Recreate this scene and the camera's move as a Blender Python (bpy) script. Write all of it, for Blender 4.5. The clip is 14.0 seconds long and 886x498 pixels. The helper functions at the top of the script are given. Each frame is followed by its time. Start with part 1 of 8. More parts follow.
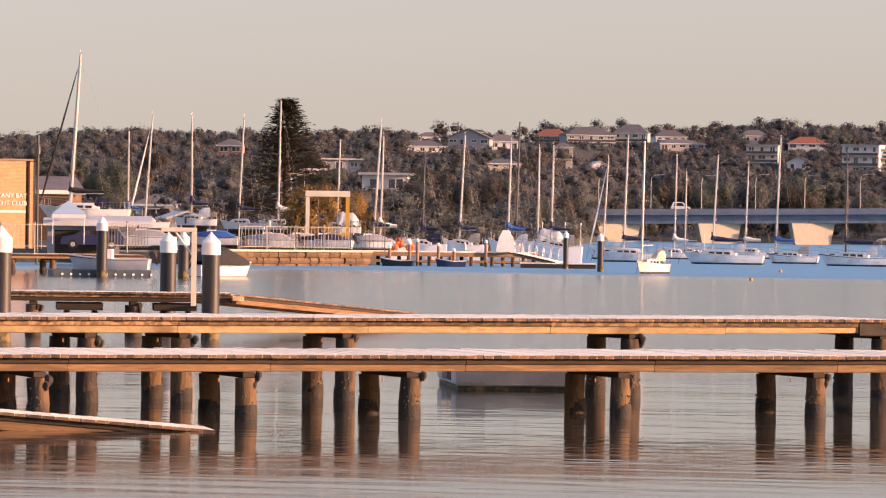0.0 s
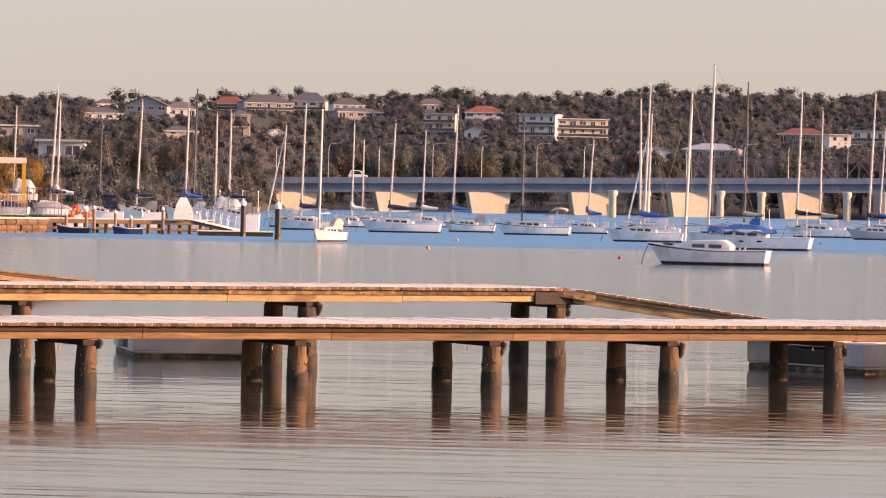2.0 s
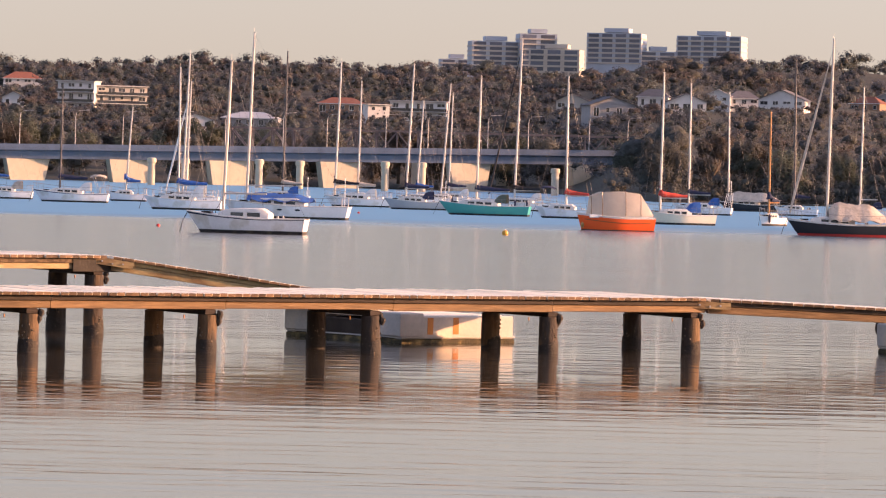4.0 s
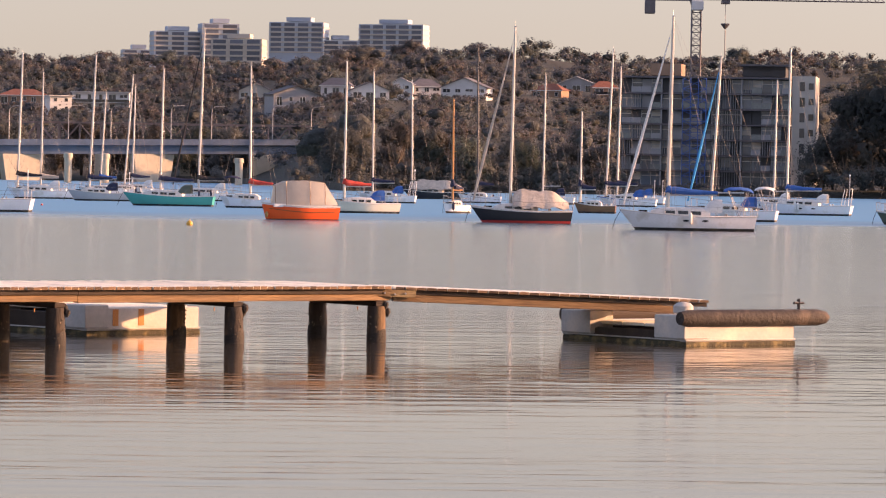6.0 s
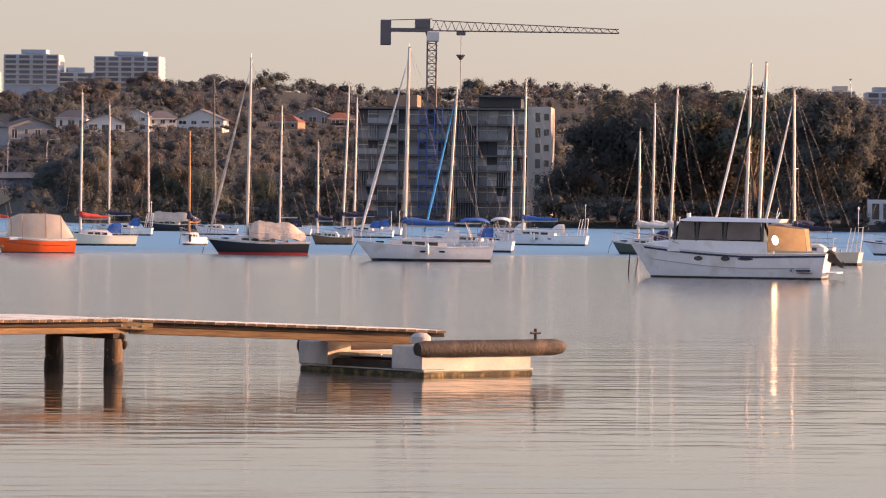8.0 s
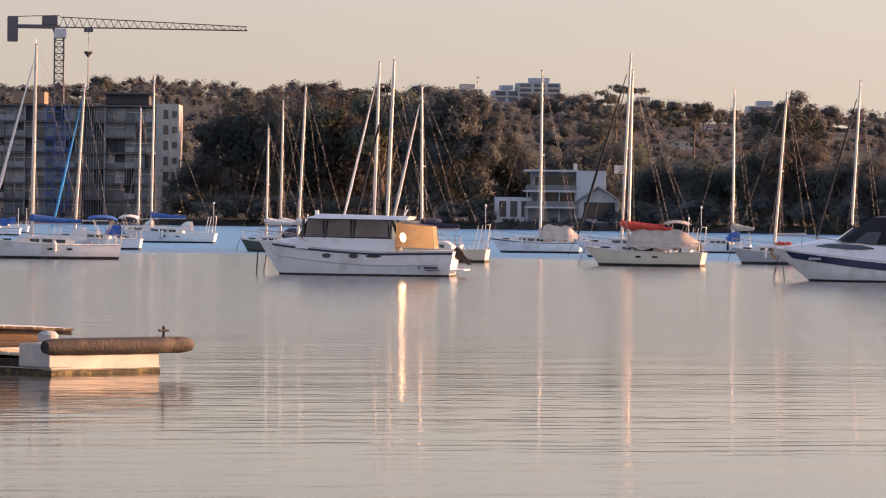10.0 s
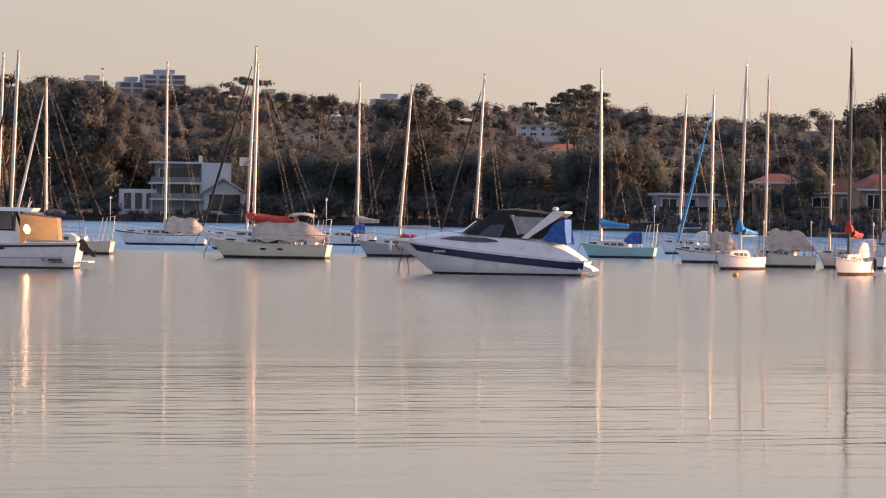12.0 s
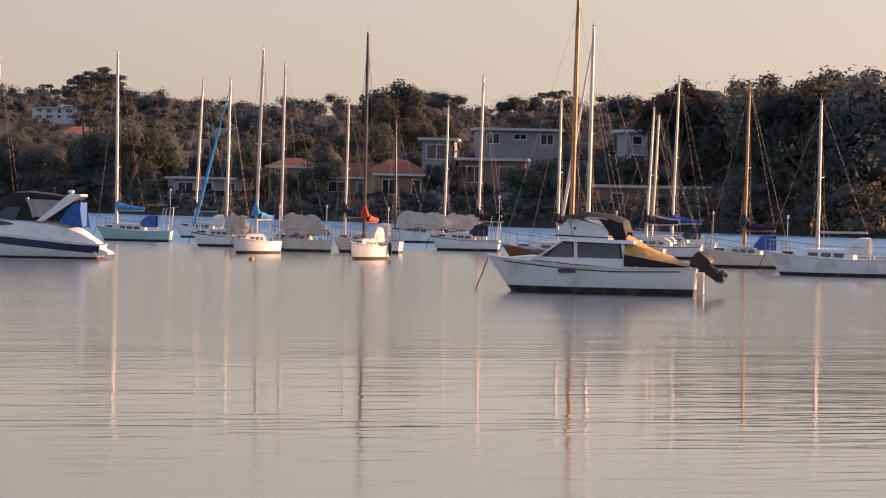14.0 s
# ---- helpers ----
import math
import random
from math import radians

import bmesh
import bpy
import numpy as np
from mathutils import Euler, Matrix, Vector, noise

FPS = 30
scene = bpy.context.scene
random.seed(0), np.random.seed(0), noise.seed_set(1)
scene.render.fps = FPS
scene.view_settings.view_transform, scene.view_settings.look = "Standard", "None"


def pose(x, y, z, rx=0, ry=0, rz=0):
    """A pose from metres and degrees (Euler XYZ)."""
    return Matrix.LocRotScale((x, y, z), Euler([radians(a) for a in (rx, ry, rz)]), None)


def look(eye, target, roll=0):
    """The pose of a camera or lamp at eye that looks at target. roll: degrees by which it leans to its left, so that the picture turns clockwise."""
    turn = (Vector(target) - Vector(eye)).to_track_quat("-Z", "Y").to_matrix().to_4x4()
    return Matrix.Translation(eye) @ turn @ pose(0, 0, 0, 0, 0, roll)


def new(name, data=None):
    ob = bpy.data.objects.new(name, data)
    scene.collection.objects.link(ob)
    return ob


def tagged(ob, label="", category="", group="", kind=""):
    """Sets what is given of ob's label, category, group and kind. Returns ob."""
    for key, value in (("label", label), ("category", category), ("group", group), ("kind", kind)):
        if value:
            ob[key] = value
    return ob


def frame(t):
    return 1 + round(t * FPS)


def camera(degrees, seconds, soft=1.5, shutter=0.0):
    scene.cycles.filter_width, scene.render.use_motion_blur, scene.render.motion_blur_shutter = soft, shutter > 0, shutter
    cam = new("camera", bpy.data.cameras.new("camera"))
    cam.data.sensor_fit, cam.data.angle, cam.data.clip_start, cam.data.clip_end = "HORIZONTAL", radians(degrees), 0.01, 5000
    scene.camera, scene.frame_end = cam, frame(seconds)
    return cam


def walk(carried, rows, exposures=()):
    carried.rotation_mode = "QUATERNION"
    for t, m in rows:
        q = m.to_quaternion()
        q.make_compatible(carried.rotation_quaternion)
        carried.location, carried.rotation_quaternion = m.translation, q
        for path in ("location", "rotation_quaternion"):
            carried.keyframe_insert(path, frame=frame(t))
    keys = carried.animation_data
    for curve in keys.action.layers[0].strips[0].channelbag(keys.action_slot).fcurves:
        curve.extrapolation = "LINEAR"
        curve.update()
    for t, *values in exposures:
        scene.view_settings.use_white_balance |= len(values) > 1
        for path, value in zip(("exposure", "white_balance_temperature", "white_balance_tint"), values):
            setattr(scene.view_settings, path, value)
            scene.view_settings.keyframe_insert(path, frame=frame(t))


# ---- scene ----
cam = camera(11.935, 14.0, soft=1.15)
EYE = (0.0, 0.0, 3.1)


def aim(turn, tilt):
    """A point ahead of the eye at a bearing and a tilt in degrees."""
    c = math.cos(radians(tilt))
    return (100 * c * math.sin(radians(turn)), 100 * c * math.cos(radians(turn)), EYE[2] + 100 * math.sin(radians(tilt)))


walk(cam, [
    (0, look(EYE, aim(-0.000, -0.313), 0.800)),
    (0.5, look(EYE, aim(0.645, -0.355), 0.873)),
    (1, look(EYE, aim(1.653, -0.430), 0.913)),
    (1.5, look(EYE, aim(2.884, -0.549), 0.936)),
    (2, look(EYE, aim(4.367, -0.677), 1.051)),
    (2.5, look(EYE, aim(5.885, -0.775), 1.268)),
    (3, look(EYE, aim(7.472, -0.851), 1.396)),
    (3.5, look(EYE, aim(9.141, -0.894), 1.495)),
    (4, look(EYE, aim(10.611, -0.969), 1.534)),
    (4.2, look(EYE, aim(11.203, -1.023), 1.561)),
    (4.55, look(EYE, aim(12.085, -1.070), 1.535)),
    (4.9, look(EYE, aim(12.878, -1.094), 1.424)),
    (5.25, look(EYE, aim(13.587, -1.095), 1.266)),
    (5.6, look(EYE, aim(14.219, -1.075), 1.099)),
    (5.95, look(EYE, aim(14.778, -1.033), 0.960)),
    (6.3, look(EYE, aim(15.269, -0.969), 0.887)),
    (6.5, look(EYE, aim(15.549, -0.918), 0.887)),
    (7, look(EYE, aim(16.420, -0.785), 0.817)),
    (7.2, look(EYE, aim(16.799, -0.742), 0.784)),
    (7.55, look(EYE, aim(17.468, -0.653), 0.731)),
    (7.9, look(EYE, aim(18.212, -0.569), 0.680)),
    (8.25, look(EYE, aim(19.018, -0.498), 0.637)),
    (8.6, look(EYE, aim(19.869, -0.449), 0.607)),
    (8.95, look(EYE, aim(20.750, -0.428), 0.597)),
    (9.3, look(EYE, aim(21.646, -0.446), 0.614)),
    (9.5, look(EYE, aim(22.160, -0.462), 0.577)),
    (10, look(EYE, aim(23.444, -0.526), 0.676)),
    (10.5, look(EYE, aim(24.754, -0.591), 0.737)),
    (11, look(EYE, aim(25.931, -0.628), 0.718)),
    (11.5, look(EYE, aim(27.122, -0.616), 0.763)),
    (12, look(EYE, aim(28.511, -0.566), 0.817)),
    (12.5, look(EYE, aim(30.212, -0.481), 0.909)),
    (13, look(EYE, aim(31.797, -0.515), 1.059)),
    (13.5, look(EYE, aim(33.397, -0.629), 1.144)),
    (14, look(EYE, aim(35.052, -0.675), 1.171)),
], exposures=[(0, 1.0, 6260, 39.5), (4, 1.12, 6380, 40), (9.5, 1.0, 6400, 38.5), (12, 0.88, 6400, 38), (14, 0.7, 6420, 38)])

# ---- light ----
SUN_AZ, SUN_EL = 101.0, 11.5
world = bpy.data.worlds.new("sky")
scene.world = world
world.use_nodes = True
wn, wl = world.node_tree.nodes, world.node_tree.links
wn.clear()
sky = wn.new("ShaderNodeTexSky")
sky.sky_type = "NISHITA"
sky.sun_disc = False
sky.sun_elevation, sky.sun_rotation = radians(SUN_EL), radians(SUN_AZ)
sky.air_density, sky.dust_density, sky.ozone_density = 1.0, 1.0, 1.8
back = wn.new("ShaderNodeBackground")
back.inputs["Strength"].default_value = 0.1
wout = wn.new("ShaderNodeOutputWorld")
haze = wn.new("ShaderNodeHueSaturation")
haze.inputs["Saturation"].default_value = 0.8
wl.new(sky.outputs[0], haze.inputs["Color"])
# the even dawn haze: the sky's colours change more slowly with height than in clear air
up = wn.new("ShaderNodeTexCoord")
slow = wn.new("ShaderNodeMapping")
slow.inputs["Scale"].default_value = (1.0, 1.0, 0.4)
slow.inputs["Location"].default_value = (0.0, 0.0, 0.022)
level = wn.new("ShaderNodeVectorMath")
level.operation = "NORMALIZE"
wl.new(up.outputs["Generated"], slow.inputs[0])
wl.new(slow.outputs[0], level.inputs[0])
wl.new(level.outputs[0], sky.inputs["Vector"])
wl.new(haze.outputs[0], back.inputs[0])
wl.new(back.outputs[0], wout.inputs[0])
sun = new("sun", bpy.data.lights.new("sun", "SUN"))
sun.data.energy, sun.data.angle, sun.data.color = 5.0, radians(0.6), (1.0, 0.59, 0.25)
sun_dir = Vector((math.sin(radians(SUN_AZ)) * math.cos(radians(SUN_EL)), math.cos(radians(SUN_AZ)) * math.cos(radians(SUN_EL)), math.sin(radians(SUN_EL))))
sun.matrix_world = look(sun_dir * 50, (0, 0, 0))


# ---- materials ----
def material(name, base, rough=0.5, metal=0.0, var=0.15, scale=3.0, bump=0.1, bscale=30.0, stretch=(1, 1, 1), rand=0.0, island=0.0,
             second=None, cover=0.5, dist=0.01, spec=0.5):
    """A surface with stains at one scale, grain at another and relief; rand varies it from object to object, island from piece to piece."""
    m = bpy.data.materials.new(name)
    m.use_nodes = True
    n, l = m.node_tree.nodes, m.node_tree.links
    b = n["Principled BSDF"]
    b.inputs["Roughness"].default_value, b.inputs["Metallic"].default_value = rough, metal
    b.inputs["Specular IOR Level"].default_value = spec
    tc = n.new("ShaderNodeTexCoord")
    mp = n.new("ShaderNodeMapping")
    mp.inputs["Scale"].default_value = stretch
    l.new(tc.outputs["Object"], mp.inputs[0])
    big, fine = n.new("ShaderNodeTexNoise"), n.new("ShaderNodeTexNoise")
    big.inputs["Scale"].default_value, fine.inputs["Scale"].default_value = scale, bscale
    big.inputs["Detail"].default_value, fine.inputs["Detail"].default_value = 4, 3
    l.new(mp.outputs[0], big.inputs["Vector"])
    l.new(mp.outputs[0], fine.inputs["Vector"])
    total = n.new("ShaderNodeMath")
    total.operation = "MULTIPLY_ADD"
    l.new(fine.outputs[0], total.inputs[0])
    total.inputs[1].default_value = 0.5
    l.new(big.outputs[0], total.inputs[2])
    ramp = n.new("ShaderNodeMapRange")
    ramp.inputs[1].default_value, ramp.inputs[2].default_value = 0.45, 1.05
    ramp.inputs[3].default_value, ramp.inputs[4].default_value = 1 - var, 1 + var
    l.new(total.outputs[0], ramp.inputs[0])
    value = ramp.outputs[0]
    for amount, node, out in ((rand, "ShaderNodeObjectInfo", "Random"), (island, "ShaderNodeNewGeometry", "Random Per Island")):
        if amount:
            o = n.new(node)
            r = n.new("ShaderNodeMapRange")
            r.inputs[3].default_value, r.inputs[4].default_value = 1 - amount, 1 + amount
            l.new(o.outputs[out], r.inputs[0])
            mul = n.new("ShaderNodeMath")
            mul.operation = "MULTIPLY"
            l.new(value, mul.inputs[0])
            l.new(r.outputs[0], mul.inputs[1])
            value = mul.outputs[0]
    colour = n.new("ShaderNodeMix")
    colour.data_type = "RGBA"
    colour.inputs["A"].default_value = (*base, 1)
    colour.inputs["B"].default_value = (*(second or base), 1)
    step = n.new("ShaderNodeMapRange")
    step.inputs[1].default_value, step.inputs[2].default_value = cover - 0.06, cover + 0.06
    l.new(big.outputs[0], step.inputs[0])
    l.new(step.outputs[0], colour.inputs["Factor"])
    out = n.new("ShaderNodeVectorMath")
    out.operation = "SCALE"
    l.new(colour.outputs["Result"], out.inputs[0])
    l.new(value, out.inputs["Scale"])
    l.new(out.outputs[0], b.inputs["Base Color"])
    if bump:
        bm = n.new("ShaderNodeBump")
        bm.inputs["Strength"].default_value, bm.inputs["Distance"].default_value = bump, dist
        l.new(fine.outputs[0], bm.inputs["Height"])
        l.new(bm.outputs[0], b.inputs["Normal"])
    return m


def paint(name, base, rough=0.35, var=0.08):
    return material(name, base, rough, var=var, scale=1.2, bump=0.04, bscale=14)


white_hull = material("white_gelcoat", (0.8, 0.8, 0.8), 0.3, var=0.1, scale=0.9, bump=0.03, bscale=9, second=(0.62, 0.6, 0.55), cover=0.62)
cream_hull = material("cream_gelcoat", (0.72, 0.66, 0.52), 0.35, var=0.1, scale=0.9, bump=0.03, bscale=9)
grey_hull = paint("grey_hull", (0.42, 0.43, 0.44))
dark_hull = paint("dark_hull", (0.025, 0.024, 0.026), 0.2)
navy = paint("navy_paint", (0.02, 0.03, 0.085), 0.3)
teal = paint("teal_paint", (0.05, 0.36, 0.31), 0.35)
mint = paint("mint_paint", (0.3, 0.52, 0.47), 0.35)
orange_paint = paint("orange_paint", (0.9, 0.12, 0.015), 0.35)
brown_hull = material("varnished_timber", (0.2, 0.1, 0.04), 0.35, var=0.25, scale=3, bump=0.06, stretch=(0.3, 3, 3))
olive_hull = paint("olive_paint", (0.07, 0.09, 0.06))
red_paint = paint("red_paint", (0.5, 0.04, 0.03))
antifoul = material("antifouling", (0.03, 0.028, 0.03), 0.7, var=0.4, scale=3, second=(0.07, 0.06, 0.04), cover=0.55)
deck_paint = material("deck_paint", (0.66, 0.63, 0.58), 0.6, var=0.12, scale=3)
alloy = material("mast_alloy", (0.52, 0.5, 0.46), 0.45, 0.3, var=0.12, scale=2, stretch=(1, 1, 0.2), bump=0.02)
white_spar = material("painted_spar", (0.8, 0.79, 0.76), 0.4, var=0.08, scale=2, stretch=(1, 1, 0.3), bump=0.02)
black_spar = material("black_spar", (0.06, 0.055, 0.055), 0.45, var=0.2, bump=0.02)
wood_spar = material("wooden_spar", (0.42, 0.2, 0.06), 0.45, var=0.2, scale=2, stretch=(6, 6, 0.4))
wire = material("rigging_wire", (0.2, 0.19, 0.18), 0.6, 0.1, var=0.2, bump=0)
steel = material("stainless_steel", (0.3, 0.3, 0.3), 0.55, 0.3, var=0.1, bump=0)
tinted = material("tinted_glass", (0.015, 0.016, 0.02), 0.06, var=0.3, scale=0.8, bump=0.0, spec=0.8)
blue_cloth = material("blue_canvas", (0.025, 0.11, 0.36), 0.8, var=0.25, scale=3, bump=0.4, bscale=8, dist=0.04)
azure_cloth = material("bright_blue_canvas", (0.03, 0.3, 0.62), 0.8, var=0.2, scale=3, bump=0.4, bscale=8, dist=0.04)
navy_cloth = material("navy_canvas", (0.02, 0.025, 0.06), 0.85, var=0.25, scale=3, bump=0.4, bscale=8, dist=0.04)
black_cloth = material("black_canvas", (0.014, 0.014, 0.017), 0.85, var=0.3, scale=3, bump=0.4, bscale=8, dist=0.04)
red_cloth = material("red_canvas", (0.55, 0.06, 0.035), 0.8, var=0.25, scale=3, bump=0.4, bscale=8, dist=0.04)
tan_cloth = material("tan_tarpaulin", (0.5, 0.42, 0.34), 0.8, var=0.25, scale=2, bump=0.5, bscale=6, dist=0.06)
ochre_cloth = material("ochre_tarpaulin", (0.45, 0.26, 0.08), 0.75, var=0.3, scale=2, bump=0.5, bscale=6, dist=0.06)
white_cloth = material("white_canvas", (0.72, 0.7, 0.66), 0.8, var=0.12, scale=3, bump=0.4, bscale=8, dist=0.04)
rubber = material("black_rubber", (0.02, 0.019, 0.018), 0.6, var=0.3)
pile_wood = material("pile_timber", (0.15, 0.088, 0.04), 0.85, var=0.45, scale=2.2, bump=0.7, bscale=16, stretch=(1, 1, 0.35), second=(0.035, 0.025, 0.018), cover=0.49, rand=0.2, dist=0.03)
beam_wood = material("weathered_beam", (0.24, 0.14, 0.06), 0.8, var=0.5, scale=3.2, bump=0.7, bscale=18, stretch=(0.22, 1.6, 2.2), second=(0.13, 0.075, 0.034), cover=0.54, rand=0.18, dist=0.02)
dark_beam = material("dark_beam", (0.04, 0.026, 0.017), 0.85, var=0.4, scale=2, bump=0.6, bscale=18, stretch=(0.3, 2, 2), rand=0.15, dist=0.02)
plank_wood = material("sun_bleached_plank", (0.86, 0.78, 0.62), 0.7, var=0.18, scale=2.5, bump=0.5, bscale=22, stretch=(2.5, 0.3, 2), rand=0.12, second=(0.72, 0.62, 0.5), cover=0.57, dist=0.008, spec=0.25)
oyster = material("oyster_shell", (0.13, 0.1, 0.066), 0.9, var=0.5, scale=9, bump=1.0, bscale=25, island=0.4, dist=0.03)
concrete = material("concrete", (0.5, 0.44, 0.33), 0.85, var=0.12, scale=0.5, bump=0.3, bscale=5, second=(0.4, 0.34, 0.26), cover=0.62, rand=0.08)
pale_concrete = material("pontoon_concrete", (0.44, 0.41, 0.37), 0.8, var=0.18, scale=1.5, bump=0.3, bscale=14, second=(0.5, 0.44, 0.37), cover=0.6)
weed = material("waterline_weed", (0.06, 0.05, 0.025), 0.9, var=0.5, scale=4, bump=0.9, bscale=20, second=(0.16, 0.12, 0.05), cover=0.55, dist=0.03)
steel_pile = material("dark_pile_steel", (0.035, 0.033, 0.034), 0.5, 0.2, var=0.35, scale=2, bump=0.2, stretch=(1, 1, 0.3))
rust = material("rust_stain", (0.5, 0.2, 0.05), 0.85, var=0.3, scale=3)
stone = material("seawall_stone", (0.16, 0.1, 0.055), 0.9, var=0.4, scale=1.2, bump=0.8, bscale=6, rand=0.25, dist=0.05)
render_white = material("white_render", (0.56, 0.56, 0.56), 0.8, var=0.1, scale=0.5, bump=0.1)
render_cream = material("cream_render", (0.46, 0.42, 0.37), 0.8, var=0.1, scale=0.5, bump=0.1)
render_grey = material("grey_render", (0.27, 0.27, 0.28), 0.8, var=0.12, scale=0.5, bump=0.1)
render_tan = material("tan_brick", (0.28, 0.18, 0.12), 0.85, var=0.15, scale=0.7, bump=0.1)
roof_red = material("terracotta_tiles", (0.24, 0.085, 0.05), 0.85, var=0.25, scale=1.0, bump=0.4, bscale=6, rand=0.15, dist=0.05)
roof_grey = material("slate_grey_tiles", (0.1, 0.095, 0.1), 0.8, var=0.25, scale=1.0, bump=0.4, bscale=6, rand=0.25, dist=0.05)
metal_roof = material("pale_metal_roof", (0.48, 0.47, 0.46), 0.5, 0.2, var=0.12, scale=0.6, stretch=(4, 0.3, 1))
window_glass = material("window_glass", (0.03, 0.035, 0.045), 0.08, var=0.3, scale=0.3, bump=0, spec=0.8, rand=0.4)
galv = material("galvanised_steel", (0.36, 0.36, 0.36), 0.5, 0.5, var=0.15)
truss_steel = material("rusty_truss_steel", (0.2, 0.155, 0.145), 0.8, 0.1, var=0.3)
# Dark inner body of a crown: twigs, with shade among leaves put into colour.
twig_shade = material("twigs_and_leaf_shade", (0.075, 0.078, 0.07), 0.9, var=0.4, scale=1.2, bump=0.8, bscale=3.0, dist=0.3, spec=0.1)
far_twig_shade = material("far_twigs_and_leaf_shade", (0.058, 0.062, 0.06), 0.9, var=0.4, scale=1.2, bump=0.8, bscale=3.0, dist=0.3, spec=0.1)
bark = material("bark", (0.13, 0.1, 0.075), 0.9, var=0.35, scale=2, bump=0.6, bscale=10, dist=0.05)
crane_paint = material("crane_steel", (0.12, 0.11, 0.12), 0.6, 0.2, var=0.15)
# Ground base darkened so that gaps between crowns read as shade.
land = material("scrub_ground", (0.042, 0.04, 0.03), 0.95, var=0.6, scale=0.11, bump=0.6, bscale=0.9, second=(0.03, 0.031, 0.02), cover=0.5, dist=0.6)


def foliage(name, base, second, rand=0.3):
    m = material(name, base, 0.75, var=0.35, scale=0.25, bump=0, second=second, cover=0.5, island=0.05, rand=rand, spec=0.08)
    n, l = m.node_tree.nodes, m.node_tree.links
    b = n["Principled BSDF"]
    thin = n.new("ShaderNodeBsdfTranslucent")
    l.new(b.inputs["Base Color"].links[0].from_socket, thin.inputs["Color"])
    mix = n.new("ShaderNodeMixShader")
    mix.inputs[0].default_value = 0.5
    l.new(b.outputs[0], mix.inputs[1])
    l.new(thin.outputs[0], mix.inputs[2])
    l.new(mix.outputs[0], n["Material Output"].inputs["Surface"])
    return m


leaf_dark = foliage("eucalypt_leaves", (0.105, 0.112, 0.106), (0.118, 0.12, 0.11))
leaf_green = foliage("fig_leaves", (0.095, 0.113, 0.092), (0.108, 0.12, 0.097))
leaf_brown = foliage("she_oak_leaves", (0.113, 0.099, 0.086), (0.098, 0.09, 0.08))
# Paler, bluer leaves for the far hills: distance haze put into the colour.
leaf_haze = foliage("hazed_eucalypt_leaves", (0.118, 0.127, 0.14), (0.106, 0.114, 0.125), 0.0)
leaf_haze_brown = foliage("hazed_she_oak_leaves", (0.13, 0.117, 0.114), (0.113, 0.103, 0.102), 0.0)
leaf_haze_green = foliage("hazed_garden_leaves", (0.102, 0.12, 0.115), (0.095, 0.109, 0.108), 0.0)
leaf_gold = foliage("golden_leaves", (0.3, 0.19, 0.06), (0.18, 0.12, 0.045))
leaf_pine = foliage("pine_needles", (0.07, 0.075, 0.05), (0.085, 0.08, 0.055), 0.1)


# ---- mesh helpers ----
def at(az, dist):
    """The plan point at a bearing in degrees (clockwise from +y) and a distance from the origin."""
    return dist * math.sin(radians(az)), dist * math.cos(radians(az))


def broadside(az, face=0.0):
    """The turn about z that points local +x to the left as seen from the origin; face turns it nearer."""
    return 180.0 - az + face


